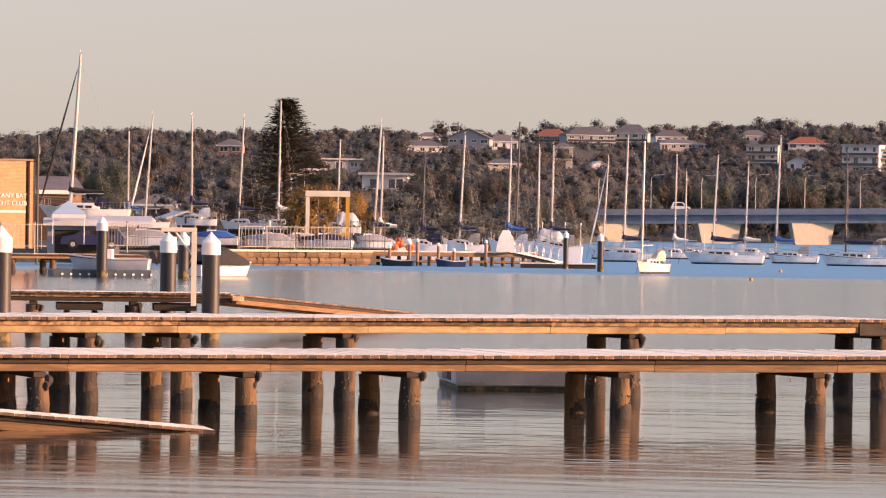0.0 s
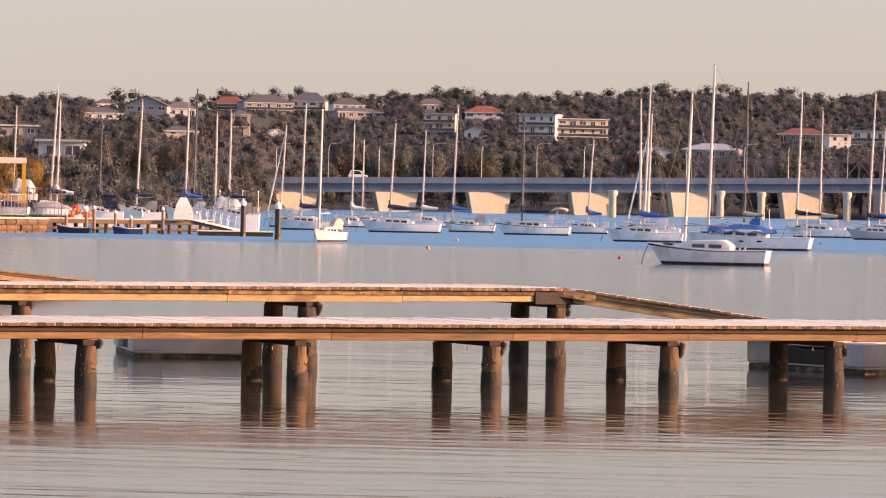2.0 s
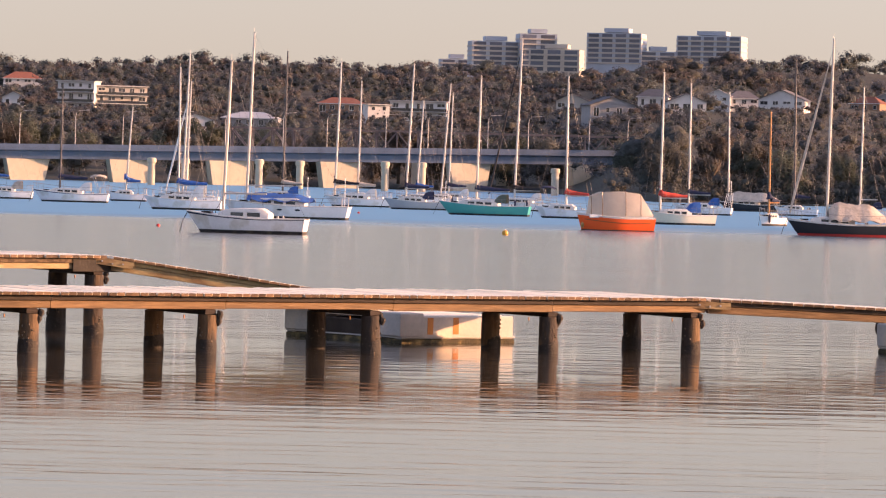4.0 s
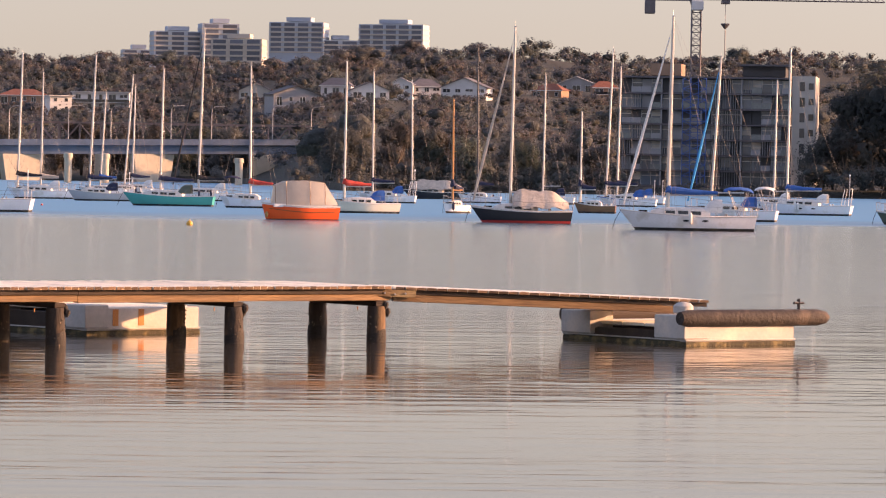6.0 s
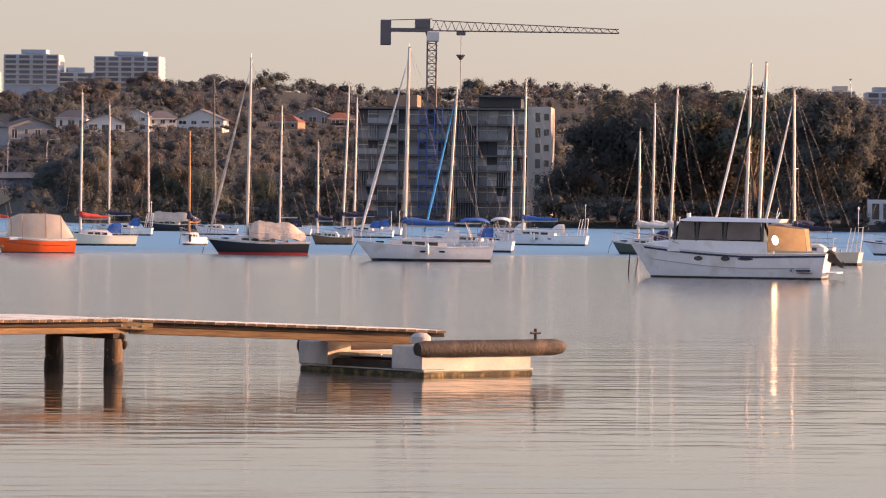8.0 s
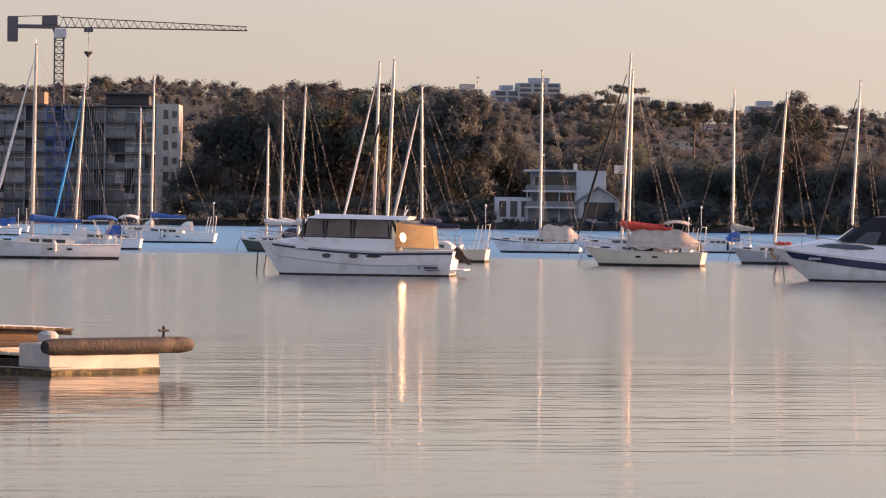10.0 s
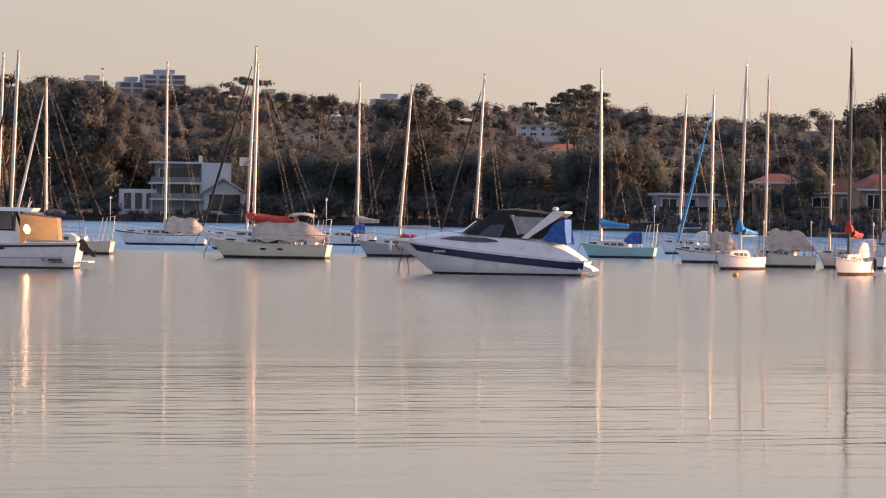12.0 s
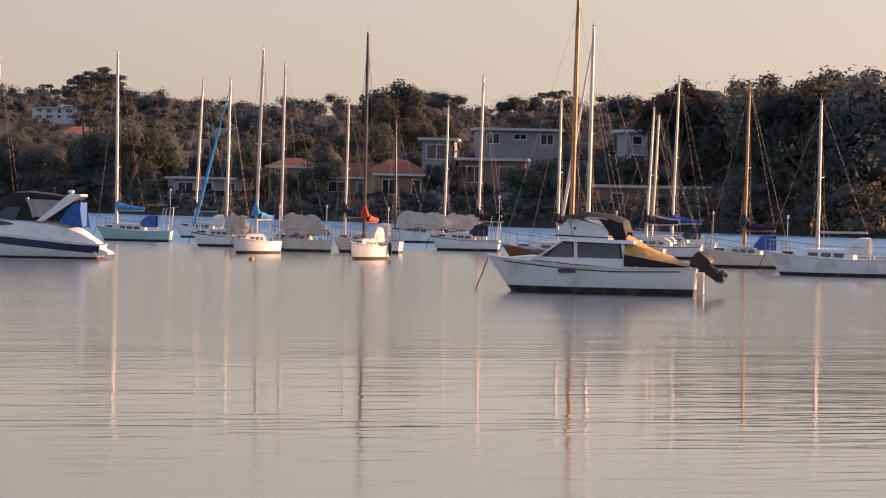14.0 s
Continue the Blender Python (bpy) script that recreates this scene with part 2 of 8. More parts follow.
class Solid:
    """Vertices and faces gathered piece by piece for one mesh."""

    def __init__(self):
        self.v, self.f, self.normals, self.twigs = [], [], [], []

    def add(self, verts, faces):
        k = len(self.v)
        self.v += [tuple(p) for p in verts]
        self.f += [tuple(i + k for i in q) for q in faces]
        return self

    def box(self, x0, x1, y0, y1, z0, z1, m=None):
        p = [(x, y, z) for z in (z0, z1) for x, y in ((x0, y0), (x1, y0), (x1, y1), (x0, y1))]
        if m is not None:
            p = [m @ Vector(q) for q in p]
        return self.add(p, [(3, 2, 1, 0), (4, 5, 6, 7), (0, 1, 5, 4), (1, 2, 6, 5), (2, 3, 7, 6), (3, 0, 4, 7)])

    def chamfer(self, x0, x1, y0, y1, z0, z1, c=0.01):
        """A box whose upper and lower edges are cut back by c."""
        rings = ((z0, c), (z0 + c, 0), (z1 - c, 0), (z1, c))
        p = [(x, y, z) for z, k in rings for x, y in ((x0 + k, y0 + k), (x1 - k, y0 + k), (x1 - k, y1 - k), (x0 + k, y1 - k))]
        f = [(3, 2, 1, 0), (12, 13, 14, 15)]
        for r in range(3):
            f += [(4 * r + i, 4 * r + (i + 1) % 4, 4 * r + 4 + (i + 1) % 4, 4 * r + 4 + i) for i in range(4)]
        return self.add(p, f)

    def tube(self, path, radii, n=6, caps=True):
        path = [Vector(p) for p in path]
        if not isinstance(radii, (list, tuple)):
            radii = [radii] * len(path)
        rings = []
        for i, p in enumerate(path):
            d = (path[min(i + 1, len(path) - 1)] - path[max(i - 1, 0)]).normalized()
            a = d.cross(Vector((0, 0, 1)) if abs(d.z) < 0.9 else Vector((1, 0, 0))).normalized()
            b = d.cross(a)
            rings.append([p + radii[i] * (math.cos(t) * a + math.sin(t) * b) for t in (2 * math.pi * k / n for k in range(n))])
        return self.loft(rings, True, caps)

    def loft(self, rings, closed=True, caps=True):
        n = len(rings[0])
        p = [q for r in rings for q in r]
        f = []
        for i in range(len(rings) - 1):
            for k in range(n if closed else n - 1):
                a, b = i * n + k, i * n + (k + 1) % n
                f.append((a, b, b + n, a + n))
        if caps and closed:
            f += [tuple(range(n))[::-1], tuple(range((len(rings) - 1) * n, len(rings) * n))]
        return self.add(p, f)

    def sheet(self, rows):
        return self.loft(rows, False, False)

    def prism(self, outline, y0, y1):
        """An outline in x, z drawn out along y."""
        return self.loft([[(x, y, z) for x, z in outline] for y in (y0, y1)])

    def mesh(self, name, mat, smooth=False):
        me = bpy.data.meshes.new(name)
        me.from_pydata(self.v, [], self.f)
        me.materials.append(mat)
        bm = bmesh.new()
        bm.from_mesh(me)
        bmesh.ops.recalc_face_normals(bm, faces=bm.faces)
        bm.to_mesh(me)
        bm.free()
        if smooth:
            me.polygons.foreach_set("use_smooth", [True] * len(me.polygons))
            me.set_sharp_from_angle(angle=radians(38))
        me.update()
        return me


def part(name, solid, mat, parent=None, label="", smooth=False, place=None):
    ob = new(name, solid if isinstance(solid, bpy.types.Mesh) else solid.mesh(name, mat, smooth))
    ob.parent = parent
    if place is not None:
        ob.matrix_local = place
    return tagged(ob, label) if label else ob


def thing(name, m, label, category, group="", kind=""):
    ob = new(name)
    ob.empty_display_size = 0.3
    ob.matrix_world = m
    return tagged(ob, label, category, group, kind)


balcony_glass = material("balcony_glass", (0.14, 0.17, 0.18), 0.1, var=0.2, bump=0, spec=0.7)
azure_mesh = material("blue_scaffold_paint", (0.05, 0.12, 0.36), 0.8, var=0.3, scale=0.5)
clear_plastic = material("clear_vinyl", (0.66, 0.6, 0.53), 0.15, var=0.2, scale=2, bump=0.3, bscale=5, dist=0.05)
amber_plastic = material("amber_vinyl_screen", (0.72, 0.58, 0.36), 0.12, var=0.25, scale=2, bump=0.3, bscale=4, dist=0.05)
gold_window = material("curtained_glass", (0.17, 0.15, 0.14), 0.05, var=0.3, scale=1.5, bump=0, spec=0.8)
yellow_paint = paint("yellow_paint", (0.62, 0.34, 0.04))
orange_float = paint("orange_float", (0.7, 0.2, 0.05))
mirror_vinyl = material("glossy_screen", (0.75, 0.66, 0.5), 0.2, 0.9, var=0.05, bump=0.08, bscale=3)
dull_vinyl = material("smoky_vinyl", (0.3, 0.28, 0.27), 0.3, var=0.3, bump=0.3, bscale=5, dist=0.04)
# clouded vinyl lets part of the light through
for m in (clear_plastic, amber_plastic):
    n, l = m.node_tree.nodes, m.node_tree.links
    see, mix = n.new("ShaderNodeBsdfTranslucent"), n.new("ShaderNodeMixShader")
    see.inputs["Color"].default_value = (0.85, 0.7, 0.45, 1) if m is amber_plastic else (0.8, 0.74, 0.66, 1)
    mix.inputs[0].default_value = 0.6
    l.new(n["Principled BSDF"].outputs[0], mix.inputs[1])
    l.new(see.outputs[0], mix.inputs[2])
    l.new(mix.outputs[0], n["Material Output"].inputs["Surface"])
dark_wall = material("charcoal_cladding", (0.05, 0.05, 0.055), 0.7, var=0.2, scale=0.5)
tower_glass = material("tower_glazing", (0.1, 0.115, 0.15), 0.25, var=0.25, bump=0, rand=0.3)
girder_tone = material("blue_grey_girder_tone", (0.12, 0.16, 0.22), 0.6, var=0.2, scale=0.4, bump=0.1, bscale=3)
fence_paint = material("fence_metal", (0.2, 0.19, 0.18), 0.6, 0.2, var=0.2)
render_blue = material("pale_blue_boarding", (0.3, 0.42, 0.55), 0.8, var=0.12, scale=0.6, stretch=(0.2, 0.2, 5))
# The towers' shaded, hazy blue is put into this wall colour.
tower_wall = material("shade_blue_tower_wall", (0.34, 0.39, 0.46), 0.7, var=0.1, scale=0.2)
block_glass = material("blue_grey_facade_glass", (0.1, 0.125, 0.16), 0.12, var=0.35, scale=0.35, bump=0, spec=0.8, rand=0.5)
saloon_glass = material("sky_lit_saloon_glass", (0.09, 0.11, 0.14), 0.05, var=0.3, scale=0.8, bump=0, spec=1.0)
grey_cloth = material("grey_canvas", (0.3, 0.3, 0.31), 0.85, var=0.25, scale=3, bump=0.4, bscale=8, dist=0.04)
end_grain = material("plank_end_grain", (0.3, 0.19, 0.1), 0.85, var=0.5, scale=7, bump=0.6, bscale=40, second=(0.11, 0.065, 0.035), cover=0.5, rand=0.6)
# Ochre timber; the low sun's gold on it is put into the colour.
gold_beam = material("ochre_beam_sun_tone", (0.36, 0.265, 0.125), 0.8, var=0.4, scale=1.6, bump=0.6, bscale=18, stretch=(0.6, 1.5, 1.5), second=(0.16, 0.1, 0.045), cover=0.55, rand=0.18, dist=0.02)
tube_skin = material("weathered_fender_skin", (0.028, 0.02, 0.016), 0.8, var=0.5, scale=3, bump=0.9, bscale=14, second=(0.06, 0.042, 0.03), cover=0.6, dist=0.03)
deep_blue_cloth = material("deep_blue_canvas", (0.025, 0.12, 0.4), 0.85, var=0.3, scale=3, bump=0.4, bscale=8, dist=0.04)
alloy_hull = material("bare_alloy_hull", (0.5, 0.53, 0.58), 0.45, 0.2, var=0.12, scale=1.5, bump=0.05)
float_plastic = material("slate_float_plastic", (0.05, 0.07, 0.085), 0.55, var=0.3, scale=2)
wet_timber = material("wet_pile_timber", (0.028, 0.021, 0.015), 0.8, var=0.5, scale=4, bump=0.7, bscale=20, dist=0.02)


# ---- water and land ----
def water_material():
    m = bpy.data.materials.new("bay_water")
    m.use_nodes = True
    n, l = m.node_tree.nodes, m.node_tree.links
    b = n["Principled BSDF"]
    b.inputs["IOR"].default_value = 1.5
    b.inputs["Specular IOR Level"].default_value = 1.0
    tc = n.new("ShaderNodeTexCoord")
    turn = n.new("ShaderNodeMapping")
    turn.inputs["Rotation"].default_value = (0, 0, radians(9))
    l.new(tc.outputs["Object"], turn.inputs[0])

    def wave(size, sx, detail, amount):
        """Ripples of one length, their crests drawn out along x."""
        mp = n.new("ShaderNodeMapping")
        mp.inputs["Scale"].default_value = (sx, 1, 1)
        l.new(turn.outputs[0], mp.inputs[0])
        t = n.new("ShaderNodeTexNoise")
        t.inputs["Scale"].default_value, t.inputs["Detail"].default_value = size, detail
        l.new(mp.outputs[0], t.inputs["Vector"])
        k = n.new("ShaderNodeMath")
        k.operation = "MULTIPLY"
        k.inputs[1].default_value = amount
        l.new(t.outputs[0], k.inputs[0])
        return k.outputs[0]

    def joined(op, a, c):
        k = n.new("ShaderNodeMath")
        k.operation = op
        l.new(a, k.inputs[0])
        l.new(c, k.inputs[1])
        return k.outputs[0]

    def ranged(value, a, c, lo, hi, soft=False):
        k = n.new("ShaderNodeMapRange")
        if soft:
            k.interpolation_type = "SMOOTHSTEP"
        for i, q in enumerate((a, c, lo, hi)):
            k.inputs[i + 1].default_value = q
        l.new(value, k.inputs[0])
        return k.outputs[0]

    # slicks and cat's-paws: the short ripples come and go in drawn-out patches
    slick = wave(0.11, 0.22, 3.0, 1.0)
    short = joined("ADD", wave(1.6, 0.28, 1.0, 0.0125), wave(4.2, 0.3, 1.0, 0.004))
    short = joined("MULTIPLY", short, ranged(slick, 0.42, 0.62, 0.5, 1.15, True))
    far = n.new("ShaderNodeVectorMath")
    far.operation = "LENGTH"
    l.new(tc.outputs["Object"], far.inputs[0])
    away = far.outputs["Value"]
    long = joined("ADD", wave(0.4, 0.3, 2.0, 0.021), wave(0.12, 0.35, 1.0, 0.03))
    s = joined("ADD", joined("MULTIPLY", short, ranged(away, 70.0, 170.0, 1.0, 2.4)), joined("MULTIPLY", long, ranged(away, 60.0, 140.0, 0.45, 1.2)))
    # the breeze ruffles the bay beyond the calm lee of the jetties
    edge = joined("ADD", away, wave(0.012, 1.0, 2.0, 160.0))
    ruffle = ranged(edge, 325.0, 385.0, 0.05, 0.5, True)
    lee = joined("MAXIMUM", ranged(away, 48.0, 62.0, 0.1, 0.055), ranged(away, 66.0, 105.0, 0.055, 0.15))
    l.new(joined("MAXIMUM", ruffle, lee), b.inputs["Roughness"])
    # Past the ruffled edge the high sky's blue reflection is put into the colour.
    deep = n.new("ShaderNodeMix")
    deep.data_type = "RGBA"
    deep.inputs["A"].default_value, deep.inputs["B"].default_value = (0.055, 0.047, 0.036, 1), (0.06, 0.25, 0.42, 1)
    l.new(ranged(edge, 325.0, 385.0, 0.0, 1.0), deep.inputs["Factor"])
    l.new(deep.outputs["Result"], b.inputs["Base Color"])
    bump = n.new("ShaderNodeBump")
    bump.inputs["Strength"].default_value, bump.inputs["Distance"].default_value = 1.0, 1.0
    l.new(s, bump.inputs["Height"])
    l.new(bump.outputs[0], b.inputs["Normal"])
    return m


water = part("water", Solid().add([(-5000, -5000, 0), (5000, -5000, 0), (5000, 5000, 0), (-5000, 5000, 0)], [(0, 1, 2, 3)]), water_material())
tagged(water, "calm rippled bay water reflecting a pale sky", "water", kind="structure")

# bearing, water's edge, height of the bank and how far it reaches, ridge distance and height
LAND = ((-180, 30, 2, 30, 900, 20), (-40, 60, 2, 60, 900, 26), (-14, 150, 2, 60, 1500, 26), (-7, 305, 1.15, 120, 1900, 36), (-0.9, 328, 1.15, 120, 2000, 41), (-0.55, 415, 1.15, 40, 2000, 41), (1.3, 455, 1.15, 40, 2000, 42),
        (2.2, 1030, 1.2, 40, 2000, 46), (9, 990, 1.2, 40, 2000, 50), (12.2, 960, 1.2, 40, 2000, 52), (13.4, 690, 1.2, 60, 2000, 55),
        (22, 720, 1.4, 90, 1900, 52), (26, 680, 1.3, 85, 1900, 46), (30, 640, 1.2, 80, 1900, 41), (34, 520, 1.2, 70, 1700, 35), (41, 430, 1.2, 60, 1400, 33),
        (60, 380, 2, 60, 1200, 34), (120, 60, 2, 60, 900, 14), (180, 30, 2, 30, 900, 20))


def shore(az):
    az = (az + 180) % 360 - 180
    for a, b in zip(LAND, LAND[1:]):
        if a[0] <= az <= b[0]:
            k = (az - a[0]) / (b[0] - a[0])
            return [p + (q - p) * k for p, q in zip(a[1:], b[1:])]


def ground_z(az, d):
    edge, bank, reach, ridge, top = shore(az)
    if d <= edge:
        return max(-3.0, (d - edge) * 0.5 - 0.2)
    low = bank * min(1.0, (d - edge) / 8.0)
    if d <= edge + reach:
        return low
    k = min(1.0, (d - edge - reach) / max(1.0, ridge - edge - reach))
    roll = noise.noise(Vector((az * 0.35, d * 0.003, 0.0)))
    return low + (top - bank) * (k ** (1.0 if az < 13 else min(1.5, 1.0 + (az - 13) * 0.06))) * (1 + 0.12 * roll) + (0 if d < ridge else (d - ridge) * 0.004)


def ground_sheet():
    azs = [a for a in np.arange(-180, -14, 6)] + [a for a in np.arange(-14, 60, 0.5)] + [a for a in np.arange(60, 181, 6)]
    rows = []
    for s in range(44):
        row = []
        for az in azs:
            edge, bank, reach, ridge, top = shore(az)
            if s < 3:
                d = edge * (0.4, 0.9, 0.998)[s]
            elif s < 8:
                d = edge + (2, 5, 9, 20, reach)[s - 3]
            else:
                k = (s - 7) / 36
                d = edge + reach + (4800 - edge - reach) * k ** 2.2
            x, y = at(az, d)
            row.append((x, y, ground_z(az, d)))
        rows.append(row)
    return Solid().sheet(rows)


ground = part("ground", ground_sheet(), land, smooth=True)
tagged(ground, "scrubby land rising from the shore to low hills", "ground", kind="structure")


# ---- woods ----
G = (1 + 5 ** 0.5) / 2
KNOB = [Vector(p).normalized() for p in ((-1, G, 0), (1, G, 0), (-1, -G, 0), (1, -G, 0), (0, -1, G), (0, 1, G), (0, -1, -G), (0, 1, -G), (G, 0, -1), (G, 0, 1), (-G, 0, -1), (-G, 0, 1))]
KNOB_FACES = ((0, 11, 5), (0, 5, 1), (0, 1, 7), (0, 7, 10), (0, 10, 11), (1, 5, 9), (5, 11, 4), (11, 10, 2), (10, 7, 6), (7, 1, 8), (3, 9, 4), (3, 4, 2), (3, 2, 6), (3, 6, 8), (3, 8, 9), (4, 9, 5), (2, 4, 11), (6, 2, 10), (8, 6, 7), (9, 8, 1))


def finer(points, faces):
    """Each triangle of a ball cut into four."""
    points, mids, out = list(points), {}, []

    def mid(i, j):
        k = (min(i, j), max(i, j))
        if k not in mids:
            mids[k] = len(points)
            points.append((points[i] + points[j]).normalized())
        return mids[k]

    for i, j, k in faces:
        a, b, c = mid(i, j), mid(j, k), mid(k, i)
        out += [(i, a, c), (a, j, b), (c, b, k), (a, b, c)]
    return points, out


CLUMP, CLUMP_FACES = finer(KNOB, KNOB_FACES)


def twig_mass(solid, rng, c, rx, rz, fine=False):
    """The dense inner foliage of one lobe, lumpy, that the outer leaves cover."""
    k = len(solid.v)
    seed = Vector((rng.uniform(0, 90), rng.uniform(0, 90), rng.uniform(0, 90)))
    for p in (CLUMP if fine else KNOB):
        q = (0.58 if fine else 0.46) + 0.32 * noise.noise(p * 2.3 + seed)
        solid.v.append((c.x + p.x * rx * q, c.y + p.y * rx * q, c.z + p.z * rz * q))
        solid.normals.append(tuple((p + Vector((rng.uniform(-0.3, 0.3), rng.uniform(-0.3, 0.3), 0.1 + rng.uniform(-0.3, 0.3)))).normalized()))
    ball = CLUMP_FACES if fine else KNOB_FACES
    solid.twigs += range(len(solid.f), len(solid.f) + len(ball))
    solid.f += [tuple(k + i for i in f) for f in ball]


def crown_points(rng, n, rx, rz, lobes, body=None, base=None, fine=False):
    """Leaf clumps on the skins of several overlapping lobes."""
    pts = []
    centres = [Vector((rng.uniform(-0.62, 0.62) * rx, rng.uniform(-0.62, 0.62) * rx, rng.uniform(-0.55, 0.6) * rz)) for _ in range(lobes)]
    sizes = [rng.uniform(0.34, 0.55) for _ in range(lobes)]
    if body is not None:
        for c, q in zip(centres, sizes):
            twig_mass(body, rng, c + base, rx * q, rz * q, fine)
    for i in range(n):
        k = rng.randrange(lobes)
        d = Vector((rng.gauss(0, 1), rng.gauss(0, 1), rng.gauss(0, 1) + 0.25)).normalized()
        r = sizes[k] * rng.uniform(0.62, 1.0) if rng.random() < 0.88 else sizes[k] * rng.uniform(1.0, 1.2)
        pts.append((centres[k] + Vector((d.x * rx * r, d.y * rx * r, d.z * rz * r)), d))
    return pts


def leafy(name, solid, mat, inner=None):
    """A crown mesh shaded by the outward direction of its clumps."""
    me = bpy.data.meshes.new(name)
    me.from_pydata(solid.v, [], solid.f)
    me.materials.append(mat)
    me.materials.append(inner or twig_shade)
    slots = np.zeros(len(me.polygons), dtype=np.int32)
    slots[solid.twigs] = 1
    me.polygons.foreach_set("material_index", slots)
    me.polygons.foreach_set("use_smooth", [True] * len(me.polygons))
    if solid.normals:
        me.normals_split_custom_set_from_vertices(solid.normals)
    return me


def leaf_cards(solid, rng, pts, size, base):
    for p, d in pts:
        n = (d + Vector((rng.uniform(-0.45, 0.45), rng.uniform(-0.45, 0.45), rng.uniform(-0.3, 0.5)))).normalized()
        a = n.cross(Vector((rng.uniform(-1, 1), rng.uniform(-1, 1), rng.uniform(-1, 1)))).normalized()
        b = n.cross(a)
        s, t = size * rng.uniform(0.45, 1.0), size * rng.uniform(0.35, 0.75)
        c = p + base
        k = len(solid.v)
        solid.v += [tuple(c - a * s), tuple(c + a * s * 0.8 - b * t * 0.7), tuple(c + b * t * 1.5 + a * s * 0.2)]
        solid.f.append((k, k + 1, k + 2))
        up = (d + n * 0.1 + Vector((0, 0, 0.12))).normalized()
        solid.normals += [tuple(up)] * 3


def tree_meshes(kind, seed, height, spread, leaves, size):
    """Trunk and crown meshes of one tree, its foot at the origin."""
    rng = random.Random(seed)
    trunk, crown = Solid(), Solid()
    if kind == "gum":
        fork = height * rng.uniform(0.3, 0.42)
        lean = Vector((rng.uniform(-0.5, 0.5), rng.uniform(-0.5, 0.5), 0))
        trunk.tube([(0, 0, -1.5), lean * 0.4 + Vector((0, 0, fork * 0.6)), lean + Vector((0, 0, fork))], [0.035 * height, 0.025 * height, 0.02 * height], 7)
        for k in range(6):
            t = k * 1.05 + rng.uniform(-0.4, 0.4)
            r = spread * rng.uniform(0.35, 0.6)
            end = Vector((math.cos(t) * r, math.sin(t) * r, height * rng.uniform(0.6, 0.82)))
            mid = (lean + end) / 2 + Vector((0, 0, fork * 0.35))
            trunk.tube([lean + Vector((0, 0, fork * 0.95)), mid, end], [0.015 * height, 0.011 * height, 0.004 * height], 5)
            c = end + Vector((0, 0, height * 0.05))
            leaf_cards(crown, rng, crown_points(rng, leaves // 7, spread * 0.5, height * 0.19, 3, crown, c), size, c)
        c = Vector((0, 0, height * 0.8))
        leaf_cards(crown, rng, crown_points(rng, leaves // 7, spread * 0.6, height * 0.22, 4, crown, c), size, c)
    elif kind == "bush":
        trunk.tube([(0, 0, -1.5), (0.1, 0, height * 0.3), (0.2, 0.1, height * 0.6)], [0.03 * height, 0.022 * height, 0.008 * height], 6)
        c = Vector((0, 0, height * 0.5))
        leaf_cards(crown, rng, crown_points(rng, leaves, spread * 1.05, height * 0.55, 9, crown, c), size, c)
    elif kind == "umbrella":
        top = Vector((0.4, 0.2, height * 0.72))
        trunk.tube([(0, 0, -1.5), (0.3, 0, height * 0.4), top], [0.015 * height, 0.012 * height, 0.009 * height], 7)
        for k in range(8):
            t, r = k * 0.9 + rng.uniform(-0.3, 0.3), spread * rng.uniform(0.15, 0.75)
            end = Vector((math.cos(t) * r, math.sin(t) * r, height * rng.uniform(0.72, 0.96)))
            trunk.tube([top * 0.9, (top + end) / 2 + Vector((0, 0, -0.3)), end], [0.007 * height, 0.005 * height, 0.003 * height], 5)
            leaf_cards(crown, rng, crown_points(rng, leaves // 8, spread * 0.42, height * 0.05, 3), size, end + Vector((0, 0, 0.2)))
    elif kind == "pine":
        trunk.tube([(0, 0, -1.5), (0, 0, height * 0.5), (0, 0, height)], [0.02 * height, 0.014 * height, 0.003 * height], 7)
        tiers = 21
        for k in range(tiers):
            z = height * (0.2 + 0.78 * k / (tiers - 1))
            r = spread * (1 - k / tiers) ** 0.85 + 0.25
            for b in range(7):
                t = 2 * math.pi * b / 7 + k * 0.4 + rng.uniform(-0.15, 0.15)
                q = r * rng.uniform(0.82, 1.08)
                end = Vector((math.cos(t) * q, math.sin(t) * q, z + q * 0.22))
                trunk.tube([(0, 0, z), end], [0.05, 0.02], 4)
                pts = [(Vector((0, 0, z)).lerp(end, rng.uniform(0.25, 1.05)) + Vector((rng.gauss(0, 0.25), rng.gauss(0, 0.25), rng.gauss(0.05, 0.3))), Vector((0, 0, 1))) for _ in range(max(3, leaves // (tiers * 7)))]
                leaf_cards(crown, rng, pts, size, Vector())
    elif kind == "palm":
        trunk.tube([(0, 0, -1), (0.15, 0, height * 0.5), (0.1, 0.1, height)], [0.03 * height, 0.02 * height, 0.018 * height], 7)
        for k in range(16):
            t, up = 2 * math.pi * k / 16 + rng.uniform(-0.2, 0.2), rng.uniform(0.1, 0.9)
            top = Vector((0.1, 0.1, height))
            rows = []
            for s in range(6):
                q = s / 5
                c = top + Vector((math.cos(t) * spread * q, math.sin(t) * spread * q, spread * (up * q - 0.95 * q * q)))
                w = 0.16 * spread * math.sin(math.pi * min(0.97, q * 0.9 + 0.1))
                side = Vector((-math.sin(t), math.cos(t), -0.3)) * w
                rows.append([c - side, c + Vector((0, 0, 0.06)), c + side])
            crown.sheet(rows)
    return trunk.mesh("trunk", bark, True), crown


TREES = {}


